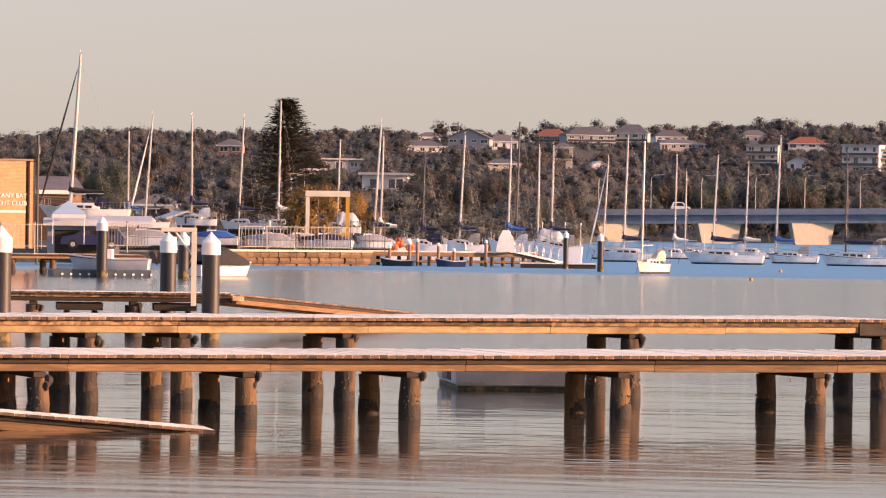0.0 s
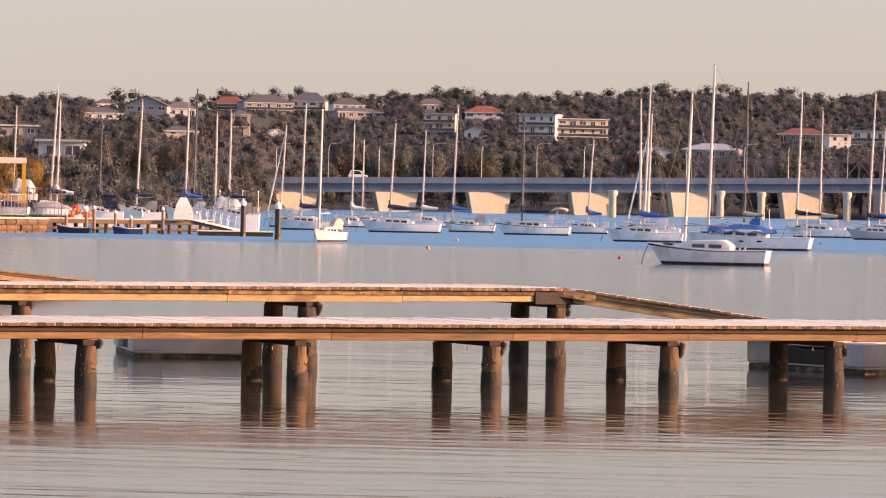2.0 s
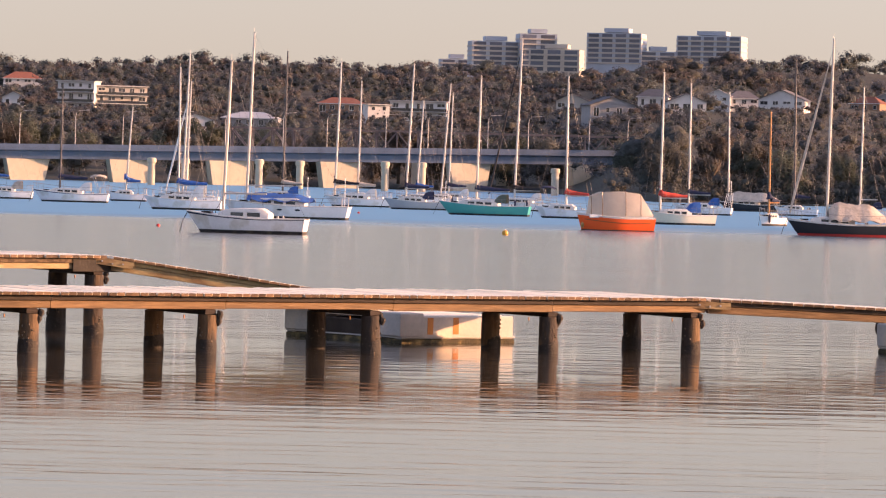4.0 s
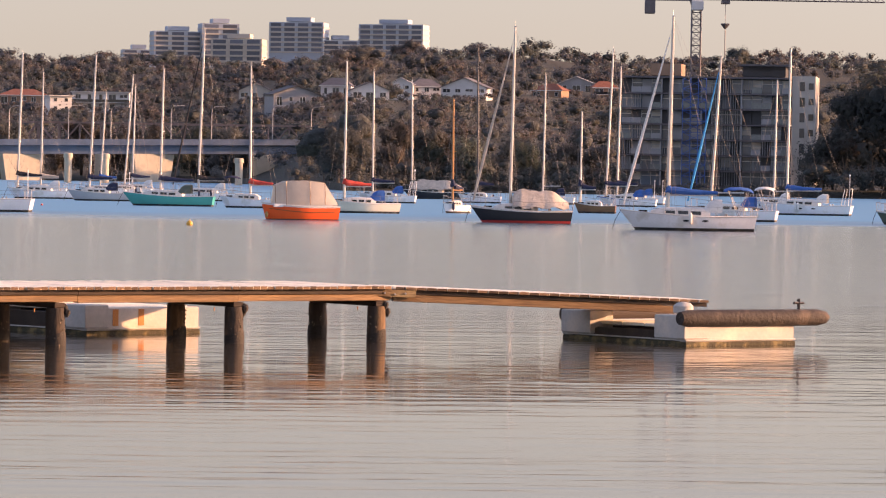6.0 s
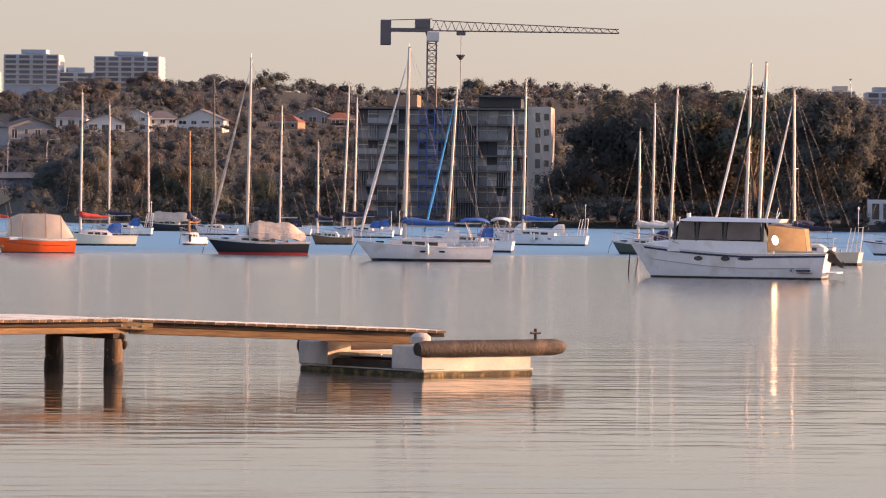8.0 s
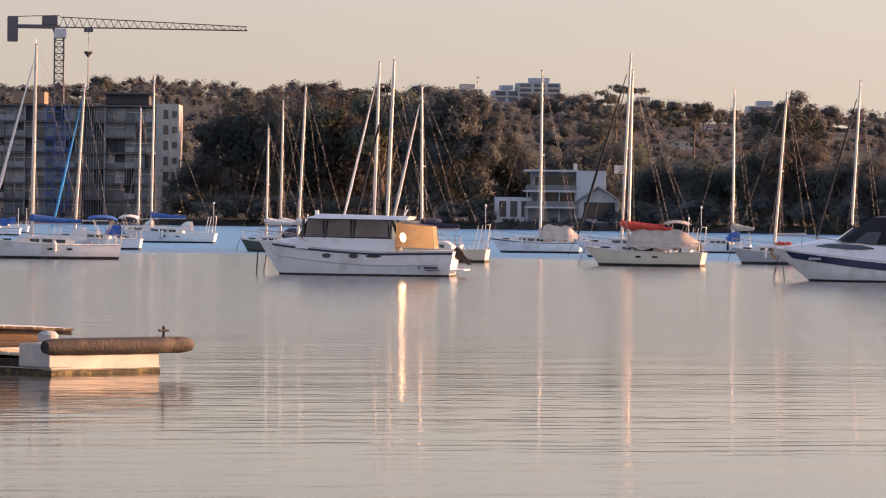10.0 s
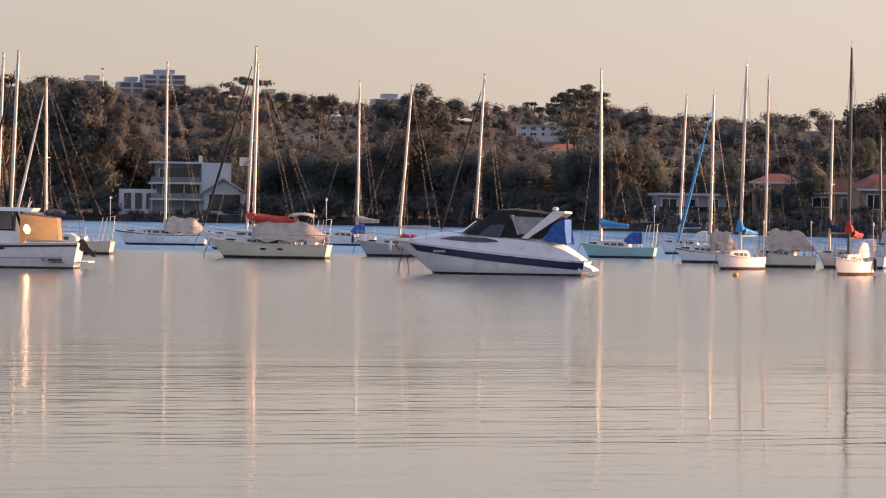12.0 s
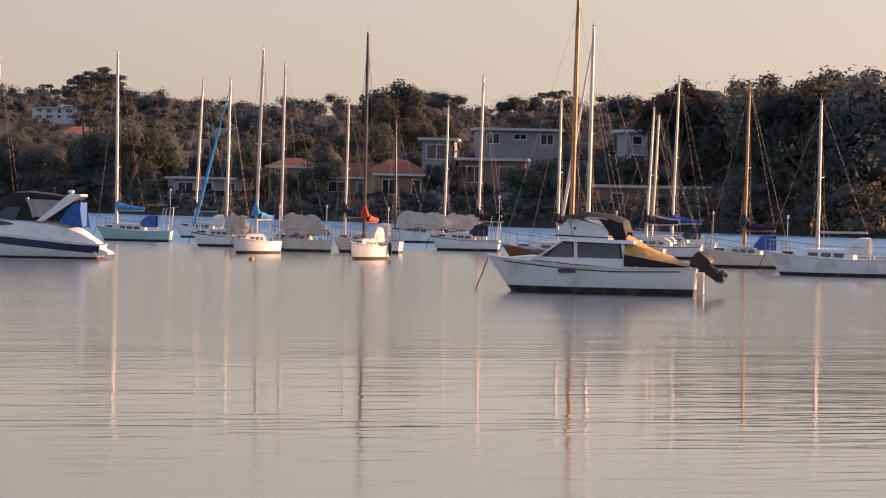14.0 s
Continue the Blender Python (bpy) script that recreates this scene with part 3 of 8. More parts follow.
def tree(az, dist, height, kind="gum", leaf=None, spread=None, seed=0, label="", z=None):
    leaf = leaf or leaf_dark
    key = (kind, seed % 4, leaf.name)
    if key not in TREES:
        h, s, n, size = {"gum": (12, 5.0, 4600, 0.25), "bush": (9, 4.2, 4600, 0.25), "pine": (22, 4.6, 8800, 0.34), "palm": (9, 2.6, 0, 0), "umbrella": (16, 5.0, 1300, 0.34)}[kind]
        trunk, crown = tree_meshes(kind, seed % 4 + 11, h, s, n, size)
        TREES[key] = (trunk, leafy("crown", crown, leaf), h, s)
    trunk, crown, h, s = TREES[key]
    x, y = at(az, dist)
    ob = new("tree")
    wide = (spread or s * height / h) / s
    ob.matrix_world = pose(x, y, ground_z(az, dist) if z is None else z, 0, 0, (seed * 67) % 360) @ Matrix.Diagonal((wide, wide, height / h, 1))
    words = {"gum": "spreading eucalypt with a broken dark olive crown", "bush": "dense dark bushy tree on the shore", "pine": "tall tiered Norfolk pine above the yacht club", "palm": "palm with a ragged head of fronds", "umbrella": "tall bare-trunked tree with flat layered crowns"}
    tagged(ob, label or words[kind], "tree", "shore trees" if kind in ("gum", "bush") else "")
    part("trunk", trunk, bark, ob)
    part("crown", crown, leaf, ob)
    return ob


def woods(name, label, leaf, spots, fine):
    """A far wood of many crowns in one mesh; nearer crowns have smaller and more numerous leaf clumps."""
    rng = random.Random(len(spots))
    s = Solid()
    for az, dist, h in spots:
        x, y = at(az, dist)
        z = ground_z(az, dist)
        w = h * rng.uniform(0.65, 1.15)
        size = max(0.28, min(0.66, dist * fine * 0.85))
        if h >= 12:
            size *= 0.68
        cards = int(min(380, 50 + 2.6 * h * w / size ** 1.5)) if h < 12 else 3000
        c = Vector((x, y, z + h * 0.45))
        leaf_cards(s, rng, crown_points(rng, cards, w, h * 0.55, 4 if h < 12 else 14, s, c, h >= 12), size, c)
    return tagged(new(name, leafy(name, s, leaf, far_twig_shade if name == "far_woods" else twig_shade)), label, "trees", kind="stuff")




# ---- jetties ----
def plank_mesh(step, a, b, thick, lift, c):
    """A cross plank with pale worn faces and dark end grain."""
    me = Solid().chamfer(-step / 2 + 0.006, step / 2 - 0.006, a, b, -thick, lift, c).mesh("plank", plank_wood)
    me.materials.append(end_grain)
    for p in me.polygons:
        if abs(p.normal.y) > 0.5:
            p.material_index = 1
    return me


def jetty(name, label, x0, y0, x1, y1, z, width, bents, post_r, bearer=None, over=1.1):
    """A timber jetty from one plan point to another along its near edge: planks, edge beams and pile bents."""
    length = math.hypot(x1 - x0, y1 - y0)
    turn = math.degrees(math.atan2(y1 - y0, x1 - x0))
    root = thing(name, pose(x0, y0, 0, 0, 0, turn), label, "jetty", kind="structure")
    rng = random.Random(int(length))
    step = 0.15
    shapes = []
    for k in range(4):
        o = rng.uniform(0, 0.03)
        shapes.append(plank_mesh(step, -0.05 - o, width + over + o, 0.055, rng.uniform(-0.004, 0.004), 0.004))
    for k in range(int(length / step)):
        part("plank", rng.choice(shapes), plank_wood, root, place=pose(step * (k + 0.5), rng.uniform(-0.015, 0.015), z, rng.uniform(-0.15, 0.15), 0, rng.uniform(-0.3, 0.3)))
    for side in (0.02, width - 0.14):
        seg = 3.4
        n = max(1, round(length / seg))
        for k in range(n):
            a, b = length * k / n + 0.004, length * (k + 1) / n - 0.004
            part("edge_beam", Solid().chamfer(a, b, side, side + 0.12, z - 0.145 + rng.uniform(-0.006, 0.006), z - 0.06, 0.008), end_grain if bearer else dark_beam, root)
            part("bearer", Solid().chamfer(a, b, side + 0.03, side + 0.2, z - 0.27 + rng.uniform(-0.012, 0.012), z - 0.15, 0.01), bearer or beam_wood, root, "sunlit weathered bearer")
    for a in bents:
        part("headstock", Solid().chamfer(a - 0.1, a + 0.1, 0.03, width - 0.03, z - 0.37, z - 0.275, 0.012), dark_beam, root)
        for y in (0.16, width - 0.16):
            rng2 = random.Random(int(a * 10 + y * 7))
            path = [(a + rng2.uniform(-0.02, 0.02), y, q) for q in (-2.5, -0.2, 0.25, z - 0.37)]
            part("pile", Solid().tube(path, [post_r * q for q in (1.02, 1.03, 1.0, 0.98)], 14), pile_wood, root, smooth=True)
            part("tide_band", Solid().tube([(a, y, -0.4), (a, y, 0.1 + rng2.uniform(0, 0.08)), (a, y, 0.24)], [post_r * 1.06, post_r * 1.06, post_r * 1.0], 14), wet_timber, root, "dark wet band", smooth=True)
            if y < 0.5:
                knob = Solid()
                for _ in range(4):
                    c = Vector((a + post_r * rng2.uniform(0.5, 1.1), y - post_r * rng2.uniform(0.2, 0.9), z - 0.33 - rng2.uniform(0.0, 0.16)))
                    knob.tube([c + Vector((-0.03, 0, 0.07)), c + Vector((0, 0, 0.03)), c, c - Vector((0.01, 0, 0.08))], [0.015, 0.055, 0.06, 0.02], 7)
                part("frayed_lashing", knob, wet_timber, root, "dark frayed rope lashing", smooth=True)
                part("drift_bolt", Solid().tube([(a - 0.5, 0.05, z - 0.37), (a - 0.5, 0.05, z - 0.43)], 0.012, 5), rust, root)
            s = Solid()
            for _ in range(60):
                t, q = rng2.uniform(0, 6.28), rng2.gauss(0.2, 0.17)
                c = Vector((a + math.cos(t) * post_r * 0.97, y + math.sin(t) * post_r * 0.97, q))
                r = rng2.uniform(0.008, 0.02)
                s.tube([c - Vector((0, 0, r)), c + Vector((math.cos(t) * r * 0.1, math.sin(t) * r * 0.1, 0)), c + Vector((0, 0, r))], [0.006, r, 0.008], 5)
            part("oyster_crust", s, oyster, root)
    return root


def gangway(label, p0, p1, width=1.3, side=None, deck=None):
    """A sloping timber ramp of cross planks on two bearers; p0 and p1 are points of its near edge."""
    a, b = Vector(p0), Vector(p1)
    d = b - a
    length = d.length
    turn = Euler((0, -math.asin(d.z / length), math.atan2(d.y, d.x))).to_matrix().to_4x4()
    root = thing("gangway", Matrix.Translation(a) @ turn, label, "gangway", kind="structure")
    rng = random.Random(int(length * 10))
    step = 0.2
    shapes = [plank_mesh(step, -0.04, width + 0.04, 0.05, rng.uniform(-0.003, 0.003), 0.006) for _ in range(3)]
    for k in range(int(length / step)):
        part("plank", rng.choice(shapes), deck or plank_wood, root, place=pose(step * (k + 0.5), rng.uniform(-0.01, 0.01), 0, 0, 0, rng.uniform(-0.3, 0.3)))
    for y in (0.03, width - 0.15):
        part("edge_beam", Solid().chamfer(0, length - 0.15, y, y + 0.11, -0.13, -0.055, 0.008), side or dark_beam, root)
        part("bearer", Solid().chamfer(0, length - 0.5, y + 0.02, y + 0.14, -0.27, -0.135, 0.01), side or beam_wood, root)
    part("fish_plate", Solid().chamfer(-0.55, 0.4, -0.03, 0.012, -0.19, -0.055, 0.006), gold_beam, root, "pale bolted splice board")
    for k in range(4):
        part("bolt", Solid().tube([(-0.4 + 0.2 * k, -0.05, -0.14 + 0.02 * (k % 2)), (-0.4 + 0.2 * k, -0.018, -0.14 + 0.02 * (k % 2))], 0.018, 6), galv, root)
    return root


def pontoon(label, x, y, turn, lx, ly, top, drum=True, stains=()):
    """A floating landing: concrete blocks on two sides, a timber skirt between, weed along the waterline; near corner at the origin."""
    root = thing("pontoon", pose(x, y, 0, 0, 0, turn), label, "pontoon", "floating pontoons")
    part("float", Solid().chamfer(0.06, lx - 0.06, 0.06, ly - 0.06, -0.35, top - 0.12, 0.02), dark_beam, root)
    part("front_wall", Solid().chamfer(0, lx, 0, 0.18, 0.0, top, 0.02), pale_concrete, root)
    part("back_wall", Solid().chamfer(0, lx, ly - 0.18, ly, 0.0, top, 0.02), pale_concrete, root)
    part("weed_band", Solid().chamfer(-0.02, lx + 0.02, -0.025, ly + 0.02, -0.3, 0.075, 0.015), weed, root)
    part("waterline_strip", Solid().chamfer(-0.03, lx + 0.03, -0.035, ly + 0.03, 0.09, 0.115, 0.006), pale_concrete, root, "pale rubbing strip")
    for a, b in ((-0.02, 0.85), (ly - 0.85, ly + 0.02)):
        part("corner_block", Solid().chamfer(-0.06, 0.5, a, b, 0.12, max(top, 0.56), 0.02), pale_concrete, root)
    part("skirt", Solid().chamfer(0.03, 0.12, 0.9, ly - 0.95, 0.1, top - 0.1, 0.01), dark_beam, root)
    for k in range(5):
        part("deck_board", Solid().chamfer(0.2, lx - 0.1, 0.2 + (ly - 0.4) * k / 5, 0.2 + (ly - 0.4) * (k + 0.95) / 5, top - 0.05, top + 0.01, 0.01), plank_wood, root)
    for u, w in stains:
        part("rust_streak", Solid().box(u, u + w, -0.006, -0.002, 0.16, top - 0.03), rust, root, "orange rust streak")
    if drum:
        part("fender_tube", Solid().tube([(-0.18, -0.02, top + 0.15), (0.0, -0.02, top + 0.15), (lx * 0.6, -0.02, top + 0.15), (lx + 0.55, -0.02, top + 0.145), (lx + 0.75, -0.02, top + 0.145), (lx + 0.85, -0.02, top + 0.145)], [0.12, 0.155, 0.155, 0.155, 0.12, 0.04], 16), tube_skin, root, "long dark fender tube", smooth=True)
        part("back_fender", Solid().tube([(0.0, ly + 0.02, top + 0.1), (lx, ly + 0.02, top + 0.1)], 0.15, 14), dark_beam, root, smooth=True)
        part("bollard", Solid().tube([(0.25, 0.4, 0.6), (0.25, 0.4, 0.72), (0.25, 0.4, 0.78), (0.25, 0.4, 0.8)], [0.19, 0.19, 0.13, 0.03], 12), pale_concrete, root, smooth=True)
        part("cleat", Solid().tube([(lx + 0.1, -0.02, top + 0.28), (lx + 0.1, -0.02, top + 0.5)], 0.03, 6).tube([(lx - 0.02, -0.02, top + 0.42), (lx + 0.22, -0.02, top + 0.42)], 0.028, 6), steel_pile, root)
    return root


NEAR = (-11.97, 63.42, 18.98, 75.03)
BACK = (-11.05, 70.01, 8.49, 79.38)
jetty("jetty", "weathered timber jetty of cross planks on round piles", *NEAR, 1.026, 2.27, (0.54, 3.24, 6.16, 9.56, 12.31, 15.98, 19.49, 22.84, 26.08, 29.75, 32.83), 0.17)
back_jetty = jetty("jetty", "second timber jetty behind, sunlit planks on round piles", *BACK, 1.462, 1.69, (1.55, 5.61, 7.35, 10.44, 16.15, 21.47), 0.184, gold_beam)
jetty("jetty", "third timber jetty behind the marina piles", -20.0, 112.6, -5.6, 114.2, 1.2, 1.5, (1.2, 5.0, 9.1, 11.8), 0.2, dark_beam, 0.1)
part("end_block", Solid().chamfer(20.9, 21.95, 0.0, 1.5, 1.15, 1.4, 0.015), wet_timber, back_jetty, "dark deep end beam")
gangway("timber ramp sloping from the jetty to a pontoon", (19.03, 75.03, 1.016), (25.35, 75.5, 0.8), 1.5)
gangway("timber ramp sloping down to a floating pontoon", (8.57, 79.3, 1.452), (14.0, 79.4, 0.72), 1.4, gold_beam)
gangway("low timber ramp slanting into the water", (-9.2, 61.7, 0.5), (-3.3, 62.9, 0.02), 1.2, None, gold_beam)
gangway("long timber ramp behind the marina piles", (-5.5, 114.2, 1.18), (-0.75, 131.0, 0.4), 1.2)
pontoon("white concrete pontoon with a brown fender tube at the jetty's end", 24.31, 74.02, 22, 2.62, 3.6, 0.36)
pontoon("white concrete pontoon with orange rust streaks", 13.77, 77.42, 30, 2.75, 3.4, 0.5, False, ((0.62, 0.14), (1.25, 0.14)))
pontoon("white concrete pontoon beneath the jetty", 0.34, 80.27, 6, 2.3, 3.4, 0.45, False)


for a, b in ((9.65, 10.9), (12.25, 13.4)):
    stand = thing("timber_block", pose(-20.0 + a, 112.68 + a * 0.11, 0, 0, 0, 6.3), "heavy dark timber block under the jetty", "timber block", "jetty blocks")
    part("beam", Solid().chamfer(0, b - a, 0.1, 1.3, 0.7, 0.9, 0.02), dark_beam, stand)
    for q in (0.2, b - a - 0.3):
        part("post", Solid().chamfer(q, q + 0.16, 0.3, 0.5, -2, 0.69, 0.01), dark_beam, stand)


def marina_pile(az, dist, r, top, label="dark steel marina pile with a white conical cap", skin=None):
    x, y = at(az, dist)
    root = thing("marina_pile", pose(x, y, 0), label, "pile", "marina piles")
    part("shaft", Solid().tube([(0, 0, -2.5), (0, 0, 0.3), (0, 0, top - r * 2.1)], [r, r, r], 16), skin or steel_pile, root, smooth=True)
    part("cap", Solid().tube([(0, 0, top - r * 2.6), (0, 0, top - r * 1.2), (0, 0, top - 0.05), (0, 0, top)], [r * 1.08, r * 1.08, r * 0.2, 0.01], 16), white_spar, root, "white conical cap", smooth=True)
    part("tide_band", Solid().tube([(0, 0, -0.3), (0, 0, 0.35)], r * 1.03, 16), weed, root, smooth=True)
    return root


marina_pile(-3.706, 122, 0.23, 2.82)
marina_pile(-3.13, 112, 0.235, 2.86)
marina_pile(-5.95, 108, 0.26, 2.95)
marina_pile(-4.6, 236, 0.3, 3.35)
marina_pile(-3.5, 238, 0.3, 2.6)
marina_pile(2.13, 300, 0.22, 2.75)
marina_pile(1.66, 318, 0.2, 2.85)
fx, fy = at(-3.36, 111.5)
davit = thing("lifting_frame", pose(fx, fy, 0.9, 0, 0, 3), "white painted steel lifting frame beside the piles", "davit")
part("post", Solid().chamfer(-0.07, 0.07, -0.07, 0.07, 0, 1.94, 0.01), cream_hull, davit)
part("top_beam", Solid().chamfer(-0.86, 0.07, -0.06, 0.06, 1.945, 2.06, 0.01), cream_hull, davit)
part("brace", Solid().tube([(-0.5, 0, 1.95), (-0.06, 0, 1.35)], 0.035, 6), cream_hull, davit)


# ---- boats ----
def hull_rings(length, beam, free, sheer=0.35, rake=0.12, transom=0.7, low=-0.3, n=15, flare=0.12, stern_rake=0.03, straight=False):
    """Half sections from stern to bow: keel line, waterline, topsides and gunwale, port and starboard as one ring each."""
    rings = []
    for i in range(n):
        u = i / (n - 1)
        full = min(1.0, transom + (1 - transom) * min(1.0, u / 0.4)) if u < 0.4 else max(0.0, 1 - ((u - 0.4) / 0.6) ** 2.3)
        top = free * (1 + sheer * max(0.0, (u - 0.35) / 0.65) ** 1.6 + 0.06 * max(0.0, (0.35 - u) / 0.35))
        if straight:
            top = free * (1 + sheer * u ** 1.15)
        half = beam / 2 * full
        ring = []
        for z, w in ((low, 0.30), (low * 0.45, 0.66), (0.0, 0.84), (free * 0.35, 0.93), (free * 0.7, 0.98), (top, 1.0)):
            k = (z - low) / (top - low)
            x = -length / 2 + length * u - rake * length * max(0.0, u - 0.55) / 0.45 * (1 - k) + (stern_rake * length * (1 - k) if u < 0.12 else 0) * (1 - u / 0.12 if u < 0.12 else 0)
            ww = half * (w - flare * max(0.0, u - 0.5) * 2 * (1 - k))
            ring.append((x, max(0.012, ww), z))
        rings.append(ring)
    return rings


def hull_parts(root, length, beam, free, topside, bottom=None, stripe=None, sheer=0.35, rake=0.12, transom=0.7, deck=None, boot=0.15, rail=None, straight=False):
    r = hull_rings(length, beam, free, sheer, rake, transom, straight=straight)
    port = [[(x, y, z) for x, y, z in ring] for ring in r]
    star = [[(x, -y, z) for x, y, z in ring] for ring in r]
    s = Solid()
    for side in (port, star):
        s.sheet([ring[2:] for ring in side])
    s.add([q for q in port[0][2:]] + [q for q in star[0][2:]], [(k, k + 1, k + 5, k + 4) for k in range(3)])
    part("hull", s, topside, root, smooth=True)
    s = Solid()
    band = []
    for ring in r:
        lo, hi = ring[2], ring[3]
        k = boot / (hi[2] - lo[2])
        band.append([ring[0], ring[1], ring[2], tuple(p + (q - p) * k for p, q in zip(lo, hi))])
    for sgn in (1, -1):
        s.sheet([[(x, sgn * (y + 0.015), z) for x, y, z in ring] for ring in band])
    s.add([(x - 0.012, y, z) for x, y, z in band[0]] + [(x - 0.012, -y, z) for x, y, z in band[0]], [(0, 1, 5, 4), (1, 2, 6, 5), (2, 3, 7, 6)])
    part("waterline_band", s, bottom or antifoul, root, smooth=True)
    s = Solid()
    s.sheet([[port[i][-1], (port[i][-1][0], 0, port[i][-1][2] + 0.05), star[i][-1]] for i in range(len(port))])
    part("deck", s, deck or deck_paint, root, smooth=True)
    if stripe:
        s = Solid()
        for side, k in ((port, 1), (star, -1)):
            s.sheet([[(p[-2][0] * 0.2 + p[-1][0] * 0.8, (p[-2][1] * 0.2 + p[-1][1] * 0.8) + 0.012 * k, p[-2][2] * 0.2 + p[-1][2] * 0.8), (p[-1][0], p[-1][1] + 0.014 * k, p[-1][2] - 0.02)] for p in side])
        part("sheer_stripe", s, stripe, root)
    s = Solid()
    for side in (port, star):
        s.tube([(x, y, z + 0.015) for x, y, z in (ring[-1] for ring in side)], 0.035, 5)
    part("toe_rail", s, rail or deck_paint, root)
    return r


def edge_at(r, x):
    """Half width and height of the gunwale at x."""
    for a, b in zip(r, r[1:]):
        if a[-1][0] <= x <= b[-1][0]:
            k = (x - a[-1][0]) / (b[-1][0] - a[-1][0])
            return a[-1][1] + (b[-1][1] - a[-1][1]) * k, a[-1][2] + (b[-1][2] - a[-1][2]) * k
    e = r[0][-1] if x < r[0][-1][0] else r[-1][-1]
    return e[1], e[2]


def side_oval(root, r, x, z, w, h, mat, name="porthole"):
    """An oval port on both sides of the hull."""
    for k in (1, -1):
        pts = []
        for t in range(12):
            px, pz = x + w * math.cos(t * math.pi / 6), z + h * math.sin(t * math.pi / 6)
            half = 0
            for a, b in zip(r, r[1:]):
                if a[4][0] <= px <= b[4][0]:
                    u = (px - a[4][0]) / (b[4][0] - a[4][0])
                    ring = [tuple(p + (q - p) * u for p, q in zip(m, n)) for m, n in zip(a, b)]
                    for lo, hi in zip(ring, ring[1:]):
                        if lo[2] <= pz <= hi[2]:
                            half = lo[1] + (hi[1] - lo[1]) * (pz - lo[2]) / (hi[2] - lo[2])
            pts.append((px, half, pz))
        s = Solid().loft([[(p, k * (q - 0.05), z_) for p, q, z_ in pts], [(p, k * (q + 0.02), z_) for p, q, z_ in pts]])
        part(name, s, mat, root)


def trunk_cabin(root, r, x0, x1, h, mat, inset=0.62, name="cabin", windows=3, glass=None):
    s = Solid()
    rings = []
    for k in range(9):
        u = k / 8
        x = x0 + (x1 - x0) * u
        w, z = edge_at(r, x)
        top = h * (1 - 0.45 * u ** 2.2) * (1.0 if 0 < k < 8 else 0.55)
        w = w * inset
        rings.append([(x, w, z - 0.02), (x, w * 0.95, z + top * 0.7), (x, w * 0.8, z + top), (x, 0, z + top * 1.08), (x, -w * 0.8, z + top), (x, -w * 0.95, z + top * 0.7), (x, -w, z - 0.02)])
    s.loft(rings)
    cab = part(name, s, mat, root, smooth=True)
    for side in (1, -1):
        for k in range(windows):
            a = x0 + (x1 - x0) * (0.16 + 0.66 * k / max(1, windows))
            b = a + (x1 - x0) * 0.5 / max(1, windows)
            pts = []
            for x in (a, b):
                w, z = edge_at(r, x)
                u = (x - x0) / (x1 - x0)
                top = h * (1 - 0.45 * u ** 2.2)
                pts += [(x, side * (w * inset * 0.985 + 0.012), z + top * 0.22), (x, side * (w * inset * 0.955 + 0.014), z + top * 0.62)]
            part("cabin_window", Solid().add(pts + [(x, y - side * 0.03, z) for x, y, z in pts], [(0, 1, 3, 2), (0, 4, 5, 1), (1, 5, 7, 3), (3, 7, 6, 2), (2, 6, 4, 0)]), glass or tinted, cab)
    return cab


def rails(root, r, length, height=0.58):
    """Pulpit, pushpit, stanchions and lifelines."""
    for name, a, b in (("pulpit", 0.36, 0.5), ("pushpit", -0.5, -0.4)):
        s = Solid()
        xs = [length * (a + (b - a) * k / 4) for k in range(5)]
        top = []
        for sgn in (1, -1):
            row = []
            for x in (xs if sgn == 1 else xs[::-1]) if name == "pulpit" else (xs[::-1] if sgn == 1 else xs):
                w, z = edge_at(r, x)
                row.append((x, sgn * w * 0.94, z + height))
            top += row
        s.tube(top, 0.016, 4)
        for p in top[::2]:
            w, z = edge_at(r, p[0])
            s.tube([(p[0], p[1], z), p], 0.013, 4)
        part(name, s, steel, root)
    for sgn in (1, -1):
        line = []
        for k in range(5):
            x = length * (-0.4 + 0.76 * k / 4)
            w, z = edge_at(r, x)
            line.append((x, sgn * w * 0.95, z + height))
            if 0 < k < 4:
                part("stanchion", Solid().tube([(x, sgn * w * 0.95, z), (x, sgn * w * 0.95, z + height)], 0.007, 4), steel, root)
        part("lifeline", Solid().tube(line, 0.008, 3).tube([(x, y, z - height * 0.48) for x, y, z in line], 0.007, 3), wire, root)


